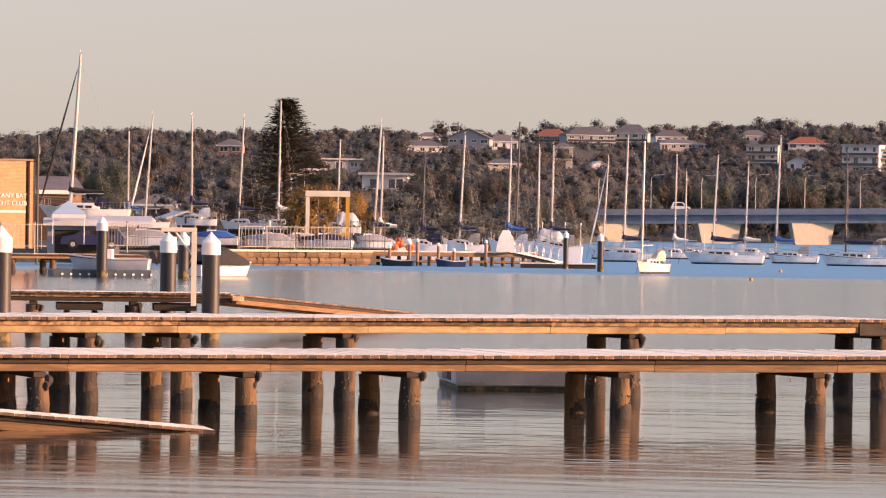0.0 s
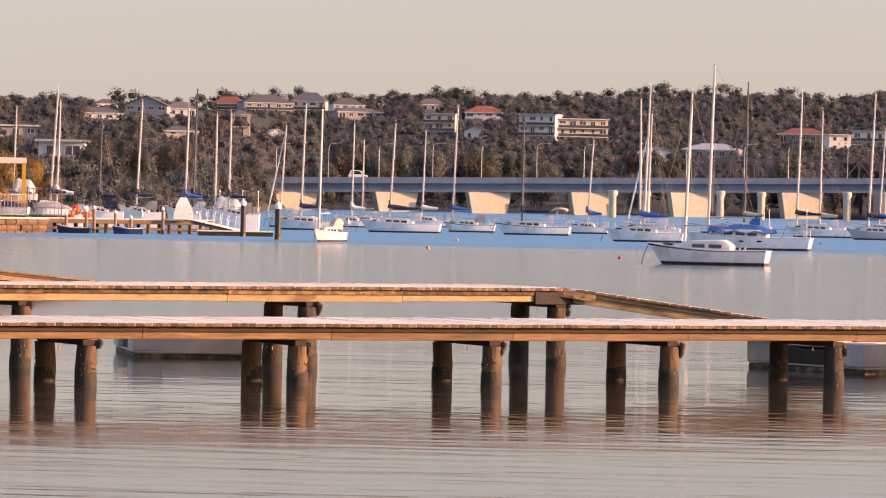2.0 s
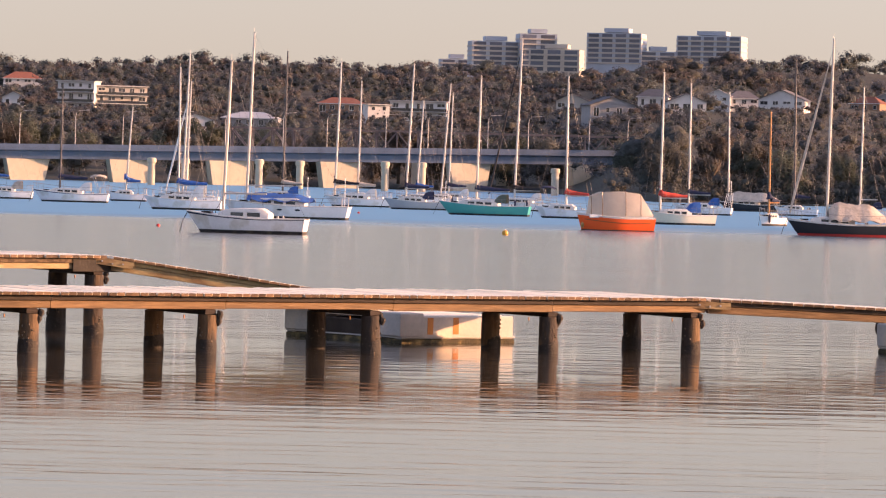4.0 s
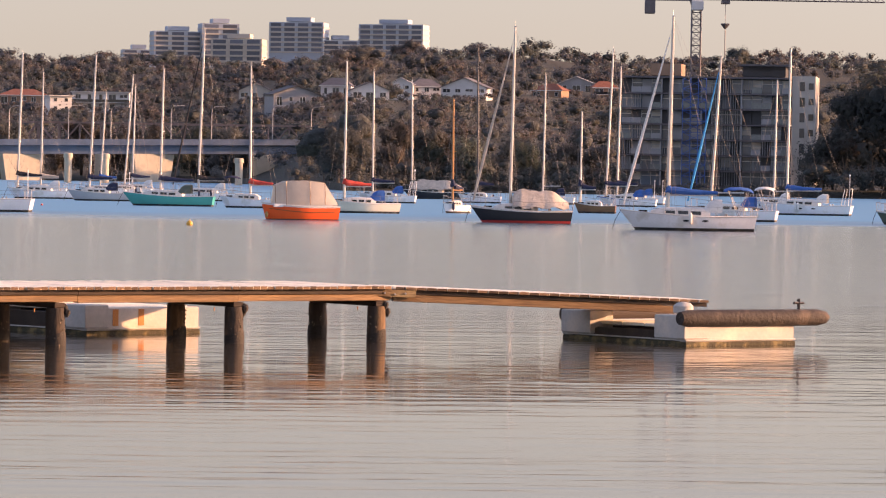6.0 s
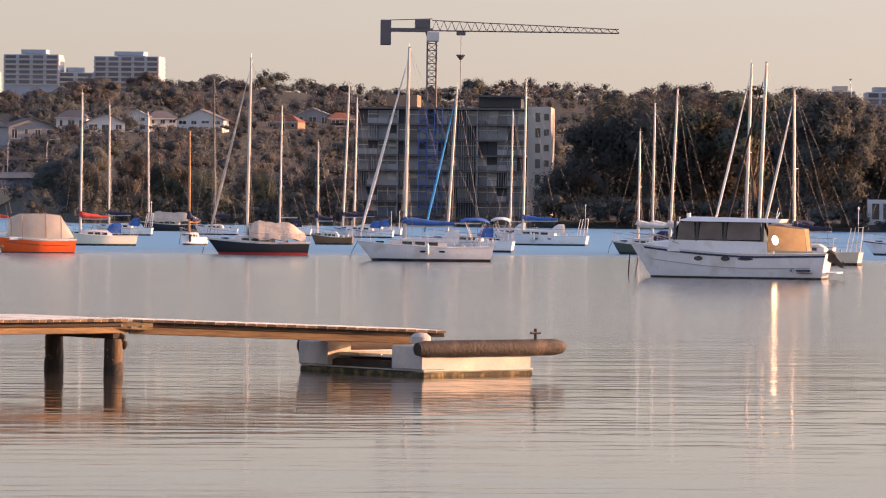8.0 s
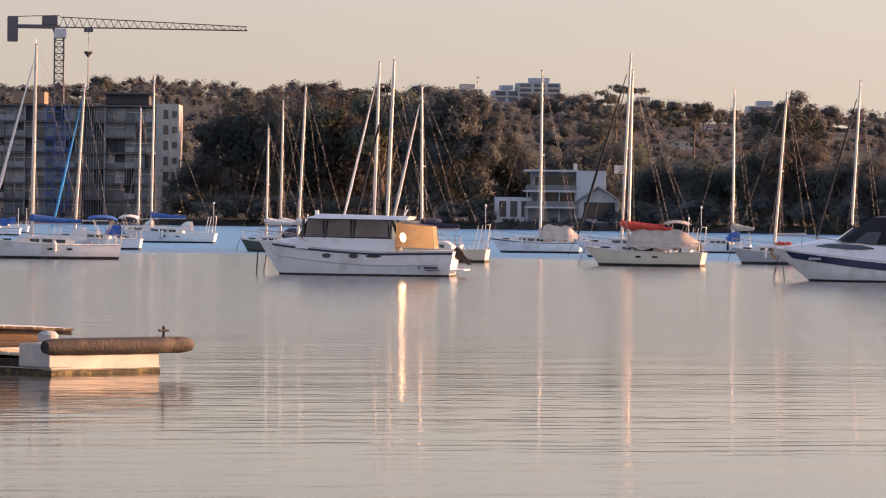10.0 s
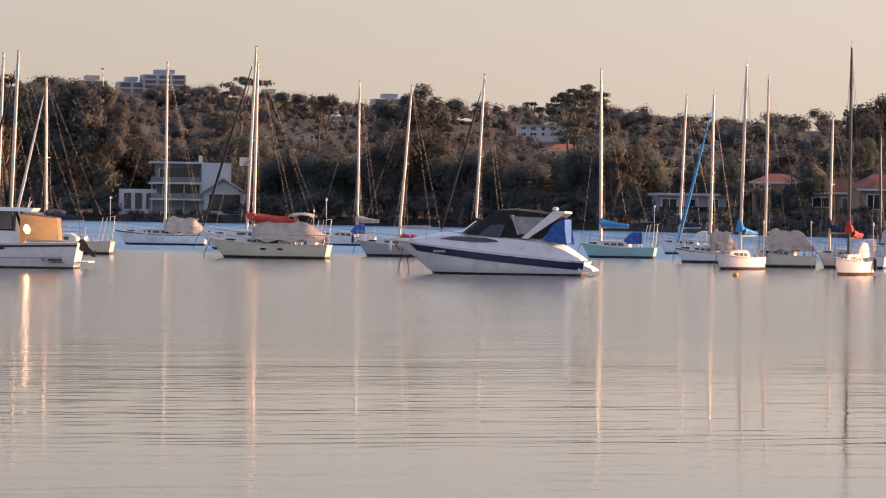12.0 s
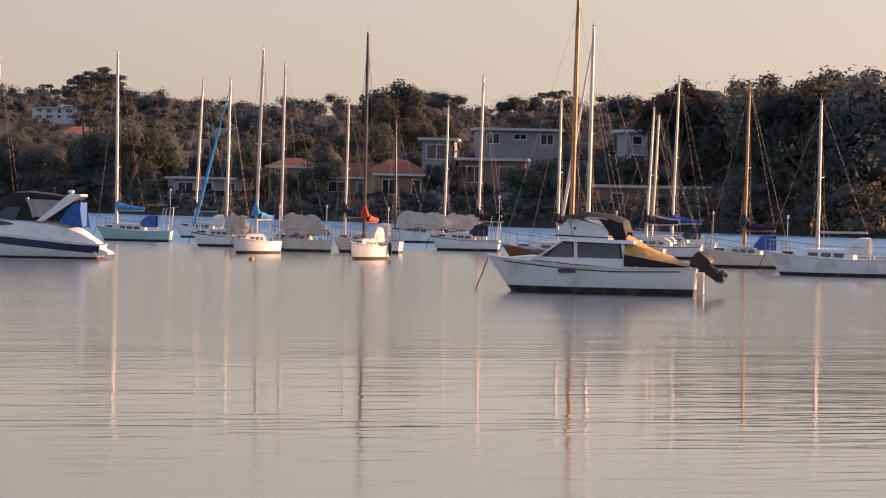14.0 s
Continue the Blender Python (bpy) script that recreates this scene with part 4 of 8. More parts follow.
def rig(root, r, length, foot, height, lean=0.0, spar=None, spread=2, cover=None, boom_len=0.36, furled=None, thick=0.075, boom_z=None, backstay=True, top_z=None):
    """Mast with spreaders and stays, boom with its sail cover, furled headsail."""
    spar = spar or alloy
    w, z = edge_at(r, foot)
    top = Vector((foot - lean, 0, height))
    base = Vector((foot, 0, z + 0.02))
    mast = part("mast", Solid().tube([base, base.lerp(top, 0.5), base.lerp(top, 0.9), top], [thick, thick, thick * 0.85, thick * 0.6], 8), spar, root, smooth=True)
    part("masthead", Solid().box(top.x - 0.1, top.x + 0.08, -0.03, 0.03, top.z, top.z + 0.05).tube([top, top + Vector((0.02, 0, 0.35))], 0.008, 4), spar, mast)
    chain = [edge_at(r, foot - 0.1)[0] * 0.92]
    tips = []
    for k in range(spread):
        q = (k + 1) / (spread + 1) * 0.97 + 0.02
        c = base.lerp(top, q)
        sw = chain[0] * (0.75 - 0.2 * k)
        tips.append((c, sw))
        part("spreader", Solid().tube([c + Vector((-0.1, sw, 0.05)), c, c + Vector((-0.1, -sw, 0.05))], 0.028, 5), spar, mast)
    hz = base.lerp(top, 0.96)
    for sgn in (1, -1):
        path = [Vector((foot - 0.15, sgn * chain[0], z))] + [c + Vector((-0.1, sgn * sw, 0.05)) for c, sw in tips] + [hz]
        s = Solid().tube(path, 0.0065, 3)
        if tips:
            s.tube([Vector((foot + 0.3, sgn * chain[0], z)), tips[0][0]], 0.006, 3).tube([Vector((foot - 0.5, sgn * chain[0], z)), tips[0][0]], 0.006, 3)
        part("shroud", s, wire, root)
    bow = Vector((length * 0.485, 0, edge_at(r, length * 0.48)[1] + 0.05))
    if furled:
        path = [bow.lerp(hz, q) for q in (0.03, 0.3, 0.6, 0.93)]
        part("furled_headsail", Solid().tube(path, [0.07, 0.1, 0.075, 0.03], 7), furled, root, smooth=True)
    part("forestay", Solid().tube([bow, hz], 0.0075, 3), wire, root)
    if backstay:
        part("backstay", Solid().tube([Vector((-length * 0.49, 0, edge_at(r, -length * 0.48)[1])), top], 0.0065, 3), wire, root)
    part("halyard", Solid().tube([base + Vector((0.16, 0.05, 0)), base.lerp(top, 0.5) + Vector((0.2, 0.05, 0)), top], 0.005, 3), wire, root)
    bz = boom_z or z + 1.15
    end = foot - length * boom_len
    boom = part("boom", Solid().tube([(foot - 0.05, 0, bz), (end, 0, bz + 0.02)], 0.05, 7), spar, root, smooth=True)
    part("mainsheet", Solid().tube([(end + 0.25, 0, bz), (end + 0.1, 0.1, z + 0.1)], 0.012, 3), wire, boom)
    if cover:
        path, rad = [], []
        rngc = random.Random(int(height * 100))
        for k in range(9):
            u = k / 8
            path.append((foot - 0.02 + (end - foot) * u, 0.02 * math.sin(k * 2), bz + 0.16 + 0.16 * (1 - u) ** 2 + rngc.uniform(-0.015, 0.015)))
            rad.append(0.1 + 0.16 * (1 - u) ** 1.3 + rngc.uniform(-0.012, 0.012))
        path.insert(0, (foot + 0.05, 0, bz + 0.85))
        rad.insert(0, 0.1)
        part("sail_cover", Solid().tube(path, rad, 9), cover, root, smooth=True)
    part("topping_lift", Solid().tube([(end, 0, bz), top], 0.0065, 3), wire, root)
    return mast


def tarpaulin(root, x0, x1, half, ridge, eave, mat, sag=0.12, name="tarpaulin"):
    """A cover draped over the boom, its ridge sagging between ties."""
    rows = []
    for k in range(11):
        u = k / 10
        x = x0 + (x1 - x0) * u
        shape = np.interp(u, (0, 0.12, 0.45, 0.7, 0.85, 1), (0.5, 1.0, 0.82, 0.9, 0.6, 0.22))
        zz = eave + (ridge - eave) * float(shape) - sag * 0.5 * math.sin(u * math.pi * 5) ** 2
        end = 1.0 if 0 < k < 10 else 0.85
        ev = eave - 0.12 + 0.1 * math.sin(k * 1.9)
        rows.append([(x, half * end, ev), (x, half * 0.6, (ev + zz) / 2 - 0.1), (x, 0.05, zz), (x, -0.05, zz), (x, -half * 0.6, (ev + zz) / 2 - 0.1), (x, -half * end, ev)])
    s = Solid().sheet(rows)
    s.sheet([[(x, y, z - 0.02) for x, y, z in row] for row in rows])
    return part(name, s, mat, root, smooth=True)


def dodger(root, r, x, width, h, mat, glass=True):
    """A spray hood over the companionway."""
    w, z = edge_at(r, x)
    z += 0.25
    rows = []
    for u, k in ((0.0, 0.05), (0.45, 0.8), (0.8, 1.0), (1.3, 1.0)):
        rows.append([(x + 0.55 - u * 0.9, width * c, z + h * k * s) for c, s in ((1, 0), (0.95, 0.6), (0.7, 0.95), (0, 1.05), (-0.7, 0.95), (-0.95, 0.6), (-1, 0))])
    s = Solid().sheet(rows)
    return part("spray_hood", s, mat, root, smooth=True)


def stern_awning(root, r, length, mat):
    """A small sun awning on bent tubes over the cockpit."""
    w, z = edge_at(r, -length * 0.36)
    w *= 0.85
    rows = [[(length * xx, w * c, z + 1.55 + lift + 0.16 * s) for c, s in ((1, 0), (0.6, 0.8), (0, 1), (-0.6, 0.8), (-1, 0))] for xx, lift in ((-0.26, -0.1), (-0.3, 0.02), (-0.38, 0.05), (-0.44, -0.02), (-0.47, -0.14))]
    top = part("awning", Solid().sheet(rows).sheet([[(x, y, q - 0.03) for x, y, q in row] for row in rows]), mat, root, smooth=True)
    for xx in (-0.3, -0.44):
        for sgn in (1, -1):
            part("awning_pole", Solid().tube([(-length * 0.37, sgn * w, z), (length * xx, sgn * w, z + 1.53)], 0.016, 4), steel, top)


def clutter(root, r, length, seed):
    """Small gear on deck: fenders, winches, a hatch, a vent, a stern pole with a small aerial, an outboard on the rail."""
    rng = random.Random(seed)
    for k in range(rng.randint(0, 2)):
        x = length * rng.uniform(-0.42, 0.3)
        w, z = edge_at(r, x)
        sgn = rng.choice((1, 1, -1))
        part("fender", Solid().tube([(x, sgn * (w + 0.05), z + 0.25), (x, sgn * (w + 0.11), z + 0.12), (x, sgn * (w + 0.11), z - 0.35), (x, sgn * (w + 0.08), z - 0.45)], [0.02, 0.1, 0.1, 0.03], 7), rng.choice((white_cloth, navy_cloth, white_cloth)), root, smooth=True)
    w, z = edge_at(r, -length * 0.3)
    for sgn in (1, -1):
        part("winch", Solid().tube([(-length * 0.28, sgn * w * 0.75, z), (-length * 0.28, sgn * w * 0.75, z + 0.18)], [0.06, 0.045], 8), steel, root)
    x = length * 0.33
    w, z = edge_at(r, x)
    part("hatch", Solid().chamfer(x - 0.25, x + 0.25, -0.25, 0.25, z + 0.03, z + 0.14, 0.02), tinted, root)
    if rng.random() < 0.3:
        w, z = edge_at(r, -length * 0.47)
        part("stern_pole", Solid().tube([(-length * 0.47, w * 0.7, z), (-length * 0.47, w * 0.7, z + 1.9)], 0.025, 5).tube([(-length * 0.47, w * 0.7, z + 1.8), (-length * 0.47 - 0.01, w * 0.7, z + 1.98)], [0.05, 0.05], 8), white_spar, root)
    if rng.random() < 0.25 and length > 6.8:
        w, z = edge_at(r, -length * 0.48)
        part("outboard", Solid().tube([(-length * 0.5 - 0.1, -w * 0.4, z + 0.3), (-length * 0.5 - 0.12, -w * 0.4, z + 0.05), (-length * 0.5 - 0.15, -w * 0.4, -0.2)], [0.09, 0.075, 0.03], 8), rubber, root, smooth=True)
    w, z = edge_at(r, length * 0.47)
    part("mooring_line", Solid().tube([(length * 0.49, 0.08, z), (length * 0.53, 0.1, z * 0.5), (length * 0.56, 0.1, -0.2)], 0.018, 4), dark_beam, root)


def sailboat(az, dist, length, face=-10, mast_at=0.08, mast_h=11.0, lean=0.25, hull=None, stripe=None, bottom=None, spar=None, cover=None, tarp=None,
             hood=None, furled=None, spread=1, free=None, beam=None, cabin=None, label="", z=0.0, thick=None, extra_mast=None, bare=False, low=False, arch=False):
    x, y = at(az, dist)
    root = thing("sailboat", pose(x, y, z, 0, 0, broadside(az, face)), label or "moored white sailing yacht with bare mast", "sailboat", "moored yachts")
    beam, free = beam or length * 0.31, free or 0.46 + length * 0.042
    r = hull_parts(root, length, beam, free, hull or white_hull, bottom, stripe, sheer=0.45, rake=0.15, transom=0.58)
    pick = random.Random(int(az * 1000) + 7)
    if bare:
        trunk_cabin(root, r, -length * 0.2, length * 0.22, 0.52, cabin or deck_paint, 0.7, "cabin", 2)
    else:
        trunk_cabin(root, r, -length * 0.16, length * 0.27, 0.34 + length * 0.022, cabin or deck_paint)
        rails(root, r, length)
        if length > 7 and pick.random() < 0.5:
            for xx in (0.02, -0.12):
                side_oval(root, r, length * xx, free * 0.72, 0.2, 0.06, tinted)
    if not cover and not tarp and not bare and pick.random() < 0.55:
        cover = pick.choice((blue_cloth, navy_cloth, tan_cloth, white_cloth, navy_cloth))
    foot = length * mast_at
    rig(root, r, length, foot, mast_h, lean, spar, spread, cover, furled=furled, thick=thick or 0.05 + 0.0035 * mast_h)
    if extra_mast:
        rig(root, r, length, -length * extra_mast[0], extra_mast[1], extra_mast[2], spar, 1, cover, 0.2, thick=0.05 + 0.0028 * extra_mast[1], backstay=False)
    w, zz = edge_at(r, foot)
    if tarp:
        if low:
            tarpaulin(root, foot - 0.1, -length * 0.22, beam * 0.34, zz + 0.75, zz + 0.25, tarp)
        else:
            tarpaulin(root, foot - 0.1, -length * 0.46, beam * 0.47, zz + 1.45, zz + 0.3, tarp)
    elif not bare and length > 6.5 and pick.random() < 0.4:
        stern_awning(root, r, length, pick.choice((navy_cloth, blue_cloth, white_cloth, tan_cloth)))
    if not hood and not tarp and not bare and pick.random() < 0.6:
        hood = pick.choice((navy_cloth, white_cloth, tan_cloth, blue_cloth, white_cloth))
    if hood:
        dodger(root, r, -length * 0.17, beam * 0.27, 0.75, hood)
    clutter(root, r, length, int(dist * 10 + az * 100))
    if arch:
        stern_arch(root, length, r)
    return root


def stern_arch(root, length, r):
    """A tube arch over the stern with a solar panel and a wind vane pole."""
    w, z = edge_at(r, -length * 0.46)
    x = -length * 0.47
    arch = part("stern_arch", Solid().tube([(x, w * 0.9, z), (x - 0.15, w * 0.9, z + 1.5), (x - 0.15, -w * 0.9, z + 1.5), (x, -w * 0.9, z)], 0.03, 6).tube([(x + 0.6, w * 0.9, z), (x + 0.3, w * 0.9, z + 1.45)], 0.025, 5).tube([(x + 0.6, -w * 0.9, z), (x + 0.3, -w * 0.9, z + 1.45)], 0.025, 5), white_spar, root, smooth=True)
    part("solar_panel", Solid().chamfer(x - 0.4, x + 0.5, -w * 0.9, w * 0.9, z + 1.54, z + 1.59, 0.01), tinted, arch)
    part("vane_pole", Solid().tube([(x - 0.1, w * 0.7, z + 1.5), (x - 0.1, w * 0.7, z + 2.6)], 0.025, 5).tube([(x - 0.1, w * 0.7, z + 2.55), (x - 0.1, w * 0.7, z + 2.62), (x - 0.1, w * 0.7, z + 2.72)], [0.05, 0.08, 0.02], 8), white_spar, arch)


# ---- moored fleet ----
sailboat(2.825, 291.6, 3.57, 55, mast_at=0.35, mast_h=9.04, lean=0.2, hull=cream_hull, spread=1, hood=tan_cloth, label="small cream yacht lying end-on at its mooring")
sailboat(2.529, 391.9, 6.61, -8, mast_at=0.096, mast_h=11.69, lean=0.32, cover=navy_cloth, spread=2, label="white sloop with spreaders among the moored fleet")
sailboat(2.224, 423.5, 3.85, -8, mast_at=0.133, mast_h=10.1, lean=0.49, hood=white_cloth, furled=white_cloth, label="white yacht with a pale mast behind a marina pile")
sailboat(3.786, 381.5, 7.42, -8, mast_at=0.138, mast_h=9.79, lean=0.44, hood=white_cloth, spread=2, label="long white yacht with a pale spray hood")
sailboat(4.717, 399.7, 4.93, -8, mast_at=0.333, mast_h=11.78, lean=0.38, cover=blue_cloth, spread=2, stripe=navy, label="white yacht with a blue sail cover and bow rails")
sailboat(5.578, 380.6, 6.81, -8, mast_at=0.15, mast_h=10.17, lean=0.05, stripe=navy, spar=black_spar, spread=2, label="low white yacht with a blue cabin stripe")
sailboat(3.138, 437.2, 3.97, -8, mast_at=0.03, mast_h=10.71, lean=0.15, spread=2, label="white yacht with crossed spreaders on its mast")
sailboat(3.328, 466.6, 3.63, -8, mast_at=0.138, mast_h=9.37, lean=0.07, label="small yacht with a short mast")
sailboat(4.165, 462.8, 4.80, -8, mast_at=0.156, mast_h=10.21, lean=0.3, spread=2, label="white yacht with a web of rigging")
sailboat(6.323, 407.7, 3.91, -8, mast_at=0.028, mast_h=8.98, lean=0.51, label="small white yacht with slim mast")
sailboat(7.082, 333.9, 6.24, -8, mast_at=0.058, mast_h=11.16, lean=-0.08, cover=blue_cloth, spread=2, label="white yacht with a blue sail cover")
sailboat(7.164, 385.2, 5.50, -8, mast_at=0.113, mast_h=13.7, lean=0.41, spread=2, label="yacht with a tall pale mast")
sailboat(7.164, 405.3, 4.73, -8, mast_at=0.069, mast_h=11.56, lean=0.28, furled=white_cloth, label="yacht with a furled white headsail")
sailboat(7.949, 215.5, 6.30, -14, mast_at=0.2, mast_h=8.71, lean=0.27, stripe=navy, spread=0, bare=True, label="small white cabin yacht with navy bootline")
sailboat(8.467, 289.9, 8.92, -10, mast_at=0.304, mast_h=12.61, lean=0.26, tarp=blue_cloth, low=True, spread=1, label="larger white yacht under a bright blue tarpaulin")
sailboat(8.423, 444.2, 5.76, -8, mast_at=-0.0, mast_h=15.81, lean=0.18, spar=black_spar, spread=2, label="yacht with a dark mast carrying a radar")
sailboat(9.444, 414.8, 6.62, -8, mast_at=0.35, mast_h=14.15, lean=0.35, cover=black_cloth, spread=2, label="white yacht with a black sail cover")
sailboat(9.454, 464.8, 5.43, -8, mast_at=0.023, mast_h=13.37, lean=0.13, spread=1, label="yacht with a brownish mast")
sailboat(10.230, 397.4, 6.03, -8, mast_at=0.164, mast_h=13.59, lean=0.49, hood=navy_cloth, spread=1, hull=grey_hull, label="grey-white yacht with a blue awning")
sailboat(10.274, 470.9, 5.19, -8, mast_at=0.067, mast_h=11.48, lean=0.56, label="small yacht with a slender mast")
sailboat(10.598, 481.1, 5.62, -8, mast_at=0.058, mast_h=13.65, lean=0.85, spread=2, label="white yacht with a raked mast")
sailboat(10.749, 507.2, 5.92, -8, mast_at=0.127, mast_h=12.88, lean=0.25, label="yacht behind the teal hull")
sailboat(11.157, 355.1, 7.80, -10, mast_at=0.092, mast_h=11.42, lean=0.17, hull=teal, hood=olive_hull, spread=1, cover=navy_cloth, label="teal-green yacht with a white cabin")
sailboat(11.664, 416.4, 7.02, -8, mast_at=0.112, mast_h=16.82, lean=0.4, cover=black_cloth, furled=black_cloth, spread=1, label="tall-masted yacht with black sail cover and dark furled headsail")
sailboat(12.255, 347.7, 5.16, -12, mast_at=-0.005, mast_h=11.64, lean=-0.08, cover=red_cloth, spread=1, label="pale grey yacht with a red sail cover")
sailboat(13.783, 319.6, 5.64, 10, mast_at=0.256, mast_h=11.39, lean=0.05, cover=red_cloth, hull=cream_hull, spread=1, label="cream yacht with a red sail cover")
sailboat(14.097, 429.6, 6.11, -10, mast_at=0.229, mast_h=13.25, lean=-0.08, cover=navy_cloth, arch=True, label="yacht with navy sail cover beside the ketch")
sailboat(14.734, 507.1, 7.41, -10, mast_at=0.35, mast_h=14.15, lean=-0.21, hull=dark_hull, tarp=tan_cloth, spread=2, label="dark cruising ketch with a tan awning")
sailboat(15.043, 331.1, 2.68, 40, mast_at=0.14, mast_h=8.82, lean=-0.05, hull=white_hull, spar=wood_spar, label="small white yacht lying end-on")
sailboat(15.923, 272.1, 6.55, 5, mast_at=0.111, mast_h=12.57, lean=0.15, hull=dark_hull, stripe=white_spar, bottom=red_paint, tarp=tan_cloth, spread=1, furled=tan_cloth, label="black-hulled yacht with a white cabin and tan covers")
sailboat(15.357, 450.7, 4.66, -10, mast_at=0.039, mast_h=16.57, lean=-0.24, spar=black_spar, label="white yacht with a dark mast")
sailboat(16.312, 450.2, 5.24, -10, mast_at=0.151, mast_h=13.73, lean=0.1, spread=2, label="white yacht with pale mast and crossbars")
sailboat(16.918, 350.1, 3.53, -10, mast_at=0.35, mast_h=8.38, lean=0.02, hull=brown_hull, label="varnished brown timber yacht at mooring")
sailboat(17.347, 434.4, 6.23, -10, mast_at=0.35, mast_h=16.05, lean=0.53, stripe=blue_cloth, cover=navy_cloth, spread=2, label="white yacht with a blue stripe")
sailboat(17.477, 472.0, 6.40, -10, mast_at=0.344, mast_h=15.31, lean=0.22, cover=navy_cloth, spread=2, label="yacht with tall mast before the apartment block")
sailboat(18.172, 247.9, 7.99, 3, mast_at=0.148, mast_h=12.46, lean=0.15, cover=blue_cloth, furled=white_cloth, spread=1, thick=0.11, label="white sloop with a blue and red sail cover")
sailboat(18.757, 303.6, 6.67, -10, mast_at=0.228, mast_h=11.78, lean=0.61, furled=azure_cloth, spread=1, label="low white yacht with a raked mast")
sailboat(19.737, 366.0, 8.32, -10, mast_at=0.185, mast_h=14.23, lean=0.14, cover=blue_cloth, spread=1, arch=True, label="long white cruising yacht with blue sail cover and stern arch")
sailboat(19.325, 419.6, 5.42, -10, mast_at=-0.0, mast_h=12.78, lean=0.15, spread=2, label="white yacht with a grey mast")
sailboat(21.175, 300.0, 5.04, -10, mast_at=0.129, mast_h=8.66, lean=0.08, hull=olive_hull, stripe=white_spar, label="dark green-hulled yacht with pale trim")
sailboat(21.385, 310.0, 5.01, -10, mast_at=0.155, mast_h=10.93, lean=0.11, cover=white_cloth, spread=1, label="yacht with a white boom cover")
sailboat(21.690, 290.0, 5.06, -10, mast_at=0.213, mast_h=11.4, lean=0.44, cover=white_cloth, spread=2, label="white yacht with raked mast and web of stays")
sailboat(22.742, 295.6, 7.64, -10, mast_at=0.168, mast_h=13.39, lean=0.31, furled=white_cloth, spread=1, thick=0.11, label="sloop with a tall thick mast")
sailboat(22.933, 282.2, 7.66, -10, mast_at=0.17, mast_h=13.04, lean=0.41, furled=black_cloth, spread=0, thick=0.12, label="sloop with a tall white mast")
sailboat(23.365, 253.2, 6.29, -14, mast_at=0.152, mast_h=10.42, lean=-0.1, hull=cream_hull, cover=navy_cloth, spread=1, furled=white_cloth, arch=True, label="cream yacht with stern rails and navy boom cover")
sailboat(24.703, 314.3, 6.90, -10, mast_at=-0.043, mast_h=13.52, lean=-0.0, stripe=navy, tarp=tan_cloth, spread=1, label="white yacht with navy stripe under a tan tarpaulin")
sailboat(26.021, 290.1, 8.25, -10, mast_at=0.105, mast_h=13.89, lean=0.5, furled=black_cloth, cover=red_cloth, spread=1, label="white yacht with a dark furled headsail")
sailboat(26.171, 245.0, 7.10, -14, mast_at=0.14, mast_h=11.27, lean=0.13, hull=cream_hull, tarp=tan_cloth, cover=red_cloth, spread=0, arch=True, label="cream yacht draped with a tan and red cover")
sailboat(27.198, 329.9, 4.69, -10, mast_at=-0.19, mast_h=12.75, lean=0.01, hood=blue_cloth, spread=1, label="white yacht with a blue canopy")
sailboat(27.940, 261.5, 5.48, -10, mast_at=0.026, mast_h=10.56, lean=0.69, tarp=red_cloth, hull=grey_hull, low=True, spread=1, label="grey-white yacht with a long red cover")
sailboat(28.915, 304.9, 5.12, -10, mast_at=-0.024, mast_h=12.67, lean=0.55, furled=black_cloth, cover=black_cloth, spread=1, label="yacht with dark furled headsail behind the cruiser")
sailboat(30.878, 271.0, 4.95, -14, mast_at=0.233, mast_h=12.04, lean=-0.14, hull=mint, cover=azure_cloth, spread=2, thick=0.1, arch=True, label="mint-green yacht with a bright blue sail cover and tan canopy")
sailboat(31.825, 300.0, 4.26, -10, mast_at=0.162, mast_h=11.22, lean=0.4, cover=navy_cloth, label="yacht with a raked mast beyond")
sailboat(32.064, 252.4, 3.65, -10, mast_at=-0.065, mast_h=9.96, lean=0.09, stripe=navy, furled=azure_cloth, tarp=tan_cloth, label="white yacht with navy stripe and blue furled headsail")
sailboat(32.501, 225.3, 3.66, 48, mast_at=-0.025, mast_h=10.84, lean=0.34, cover=azure_cloth, spread=1, label="white yacht lying bow-on with a blue sail cover")
sailboat(33.129, 237.6, 3.57, -25, mast_at=0.35, mast_h=10.47, lean=0.07, hull=cream_hull, tarp=tan_cloth, label="cream yacht under a tan tarpaulin tent")
sailboat(34.025, 211.6, 3.75, 62, mast_at=0.096, mast_h=11.29, lean=0.01, spar=black_spar, cover=red_cloth, spread=1, label="white yacht lying bow-on with red and navy covers")
sailboat(34.020, 237.5, 4.14, -20, mast_at=0.321, mast_h=8.39, lean=0.1, cover=navy_cloth, label="small white yacht with navy cover")
sailboat(35.146, 300.2, 5.35, -10, mast_at=0.084, mast_h=9.6, lean=0.14, tarp=tan_cloth, label="yacht under a peaked tan tarpaulin")
sailboat(34.74, 296.0, 5.2, -8, mast_at=0.34, mast_h=8.6, lean=-0.1, spar=black_spar, tarp=tan_cloth, label="low yacht under a tan net peaked at the mast")
sailboat(35.344, 255.6, 4.29, -10, mast_at=-0.185, mast_h=10.53, lean=0.15, stripe=navy, cover=black_cloth, spread=2, arch=True, label="white yacht with a navy stripe and black sail cover")
sailboat(36.707, 198.9, 6.15, -12, mast_at=-0.04, mast_h=12.62, lean=0.13, hull=brown_hull, spar=wood_spar, spread=1, thick=0.12, label="varnished gaff yacht with a wooden mast and bowsprit")
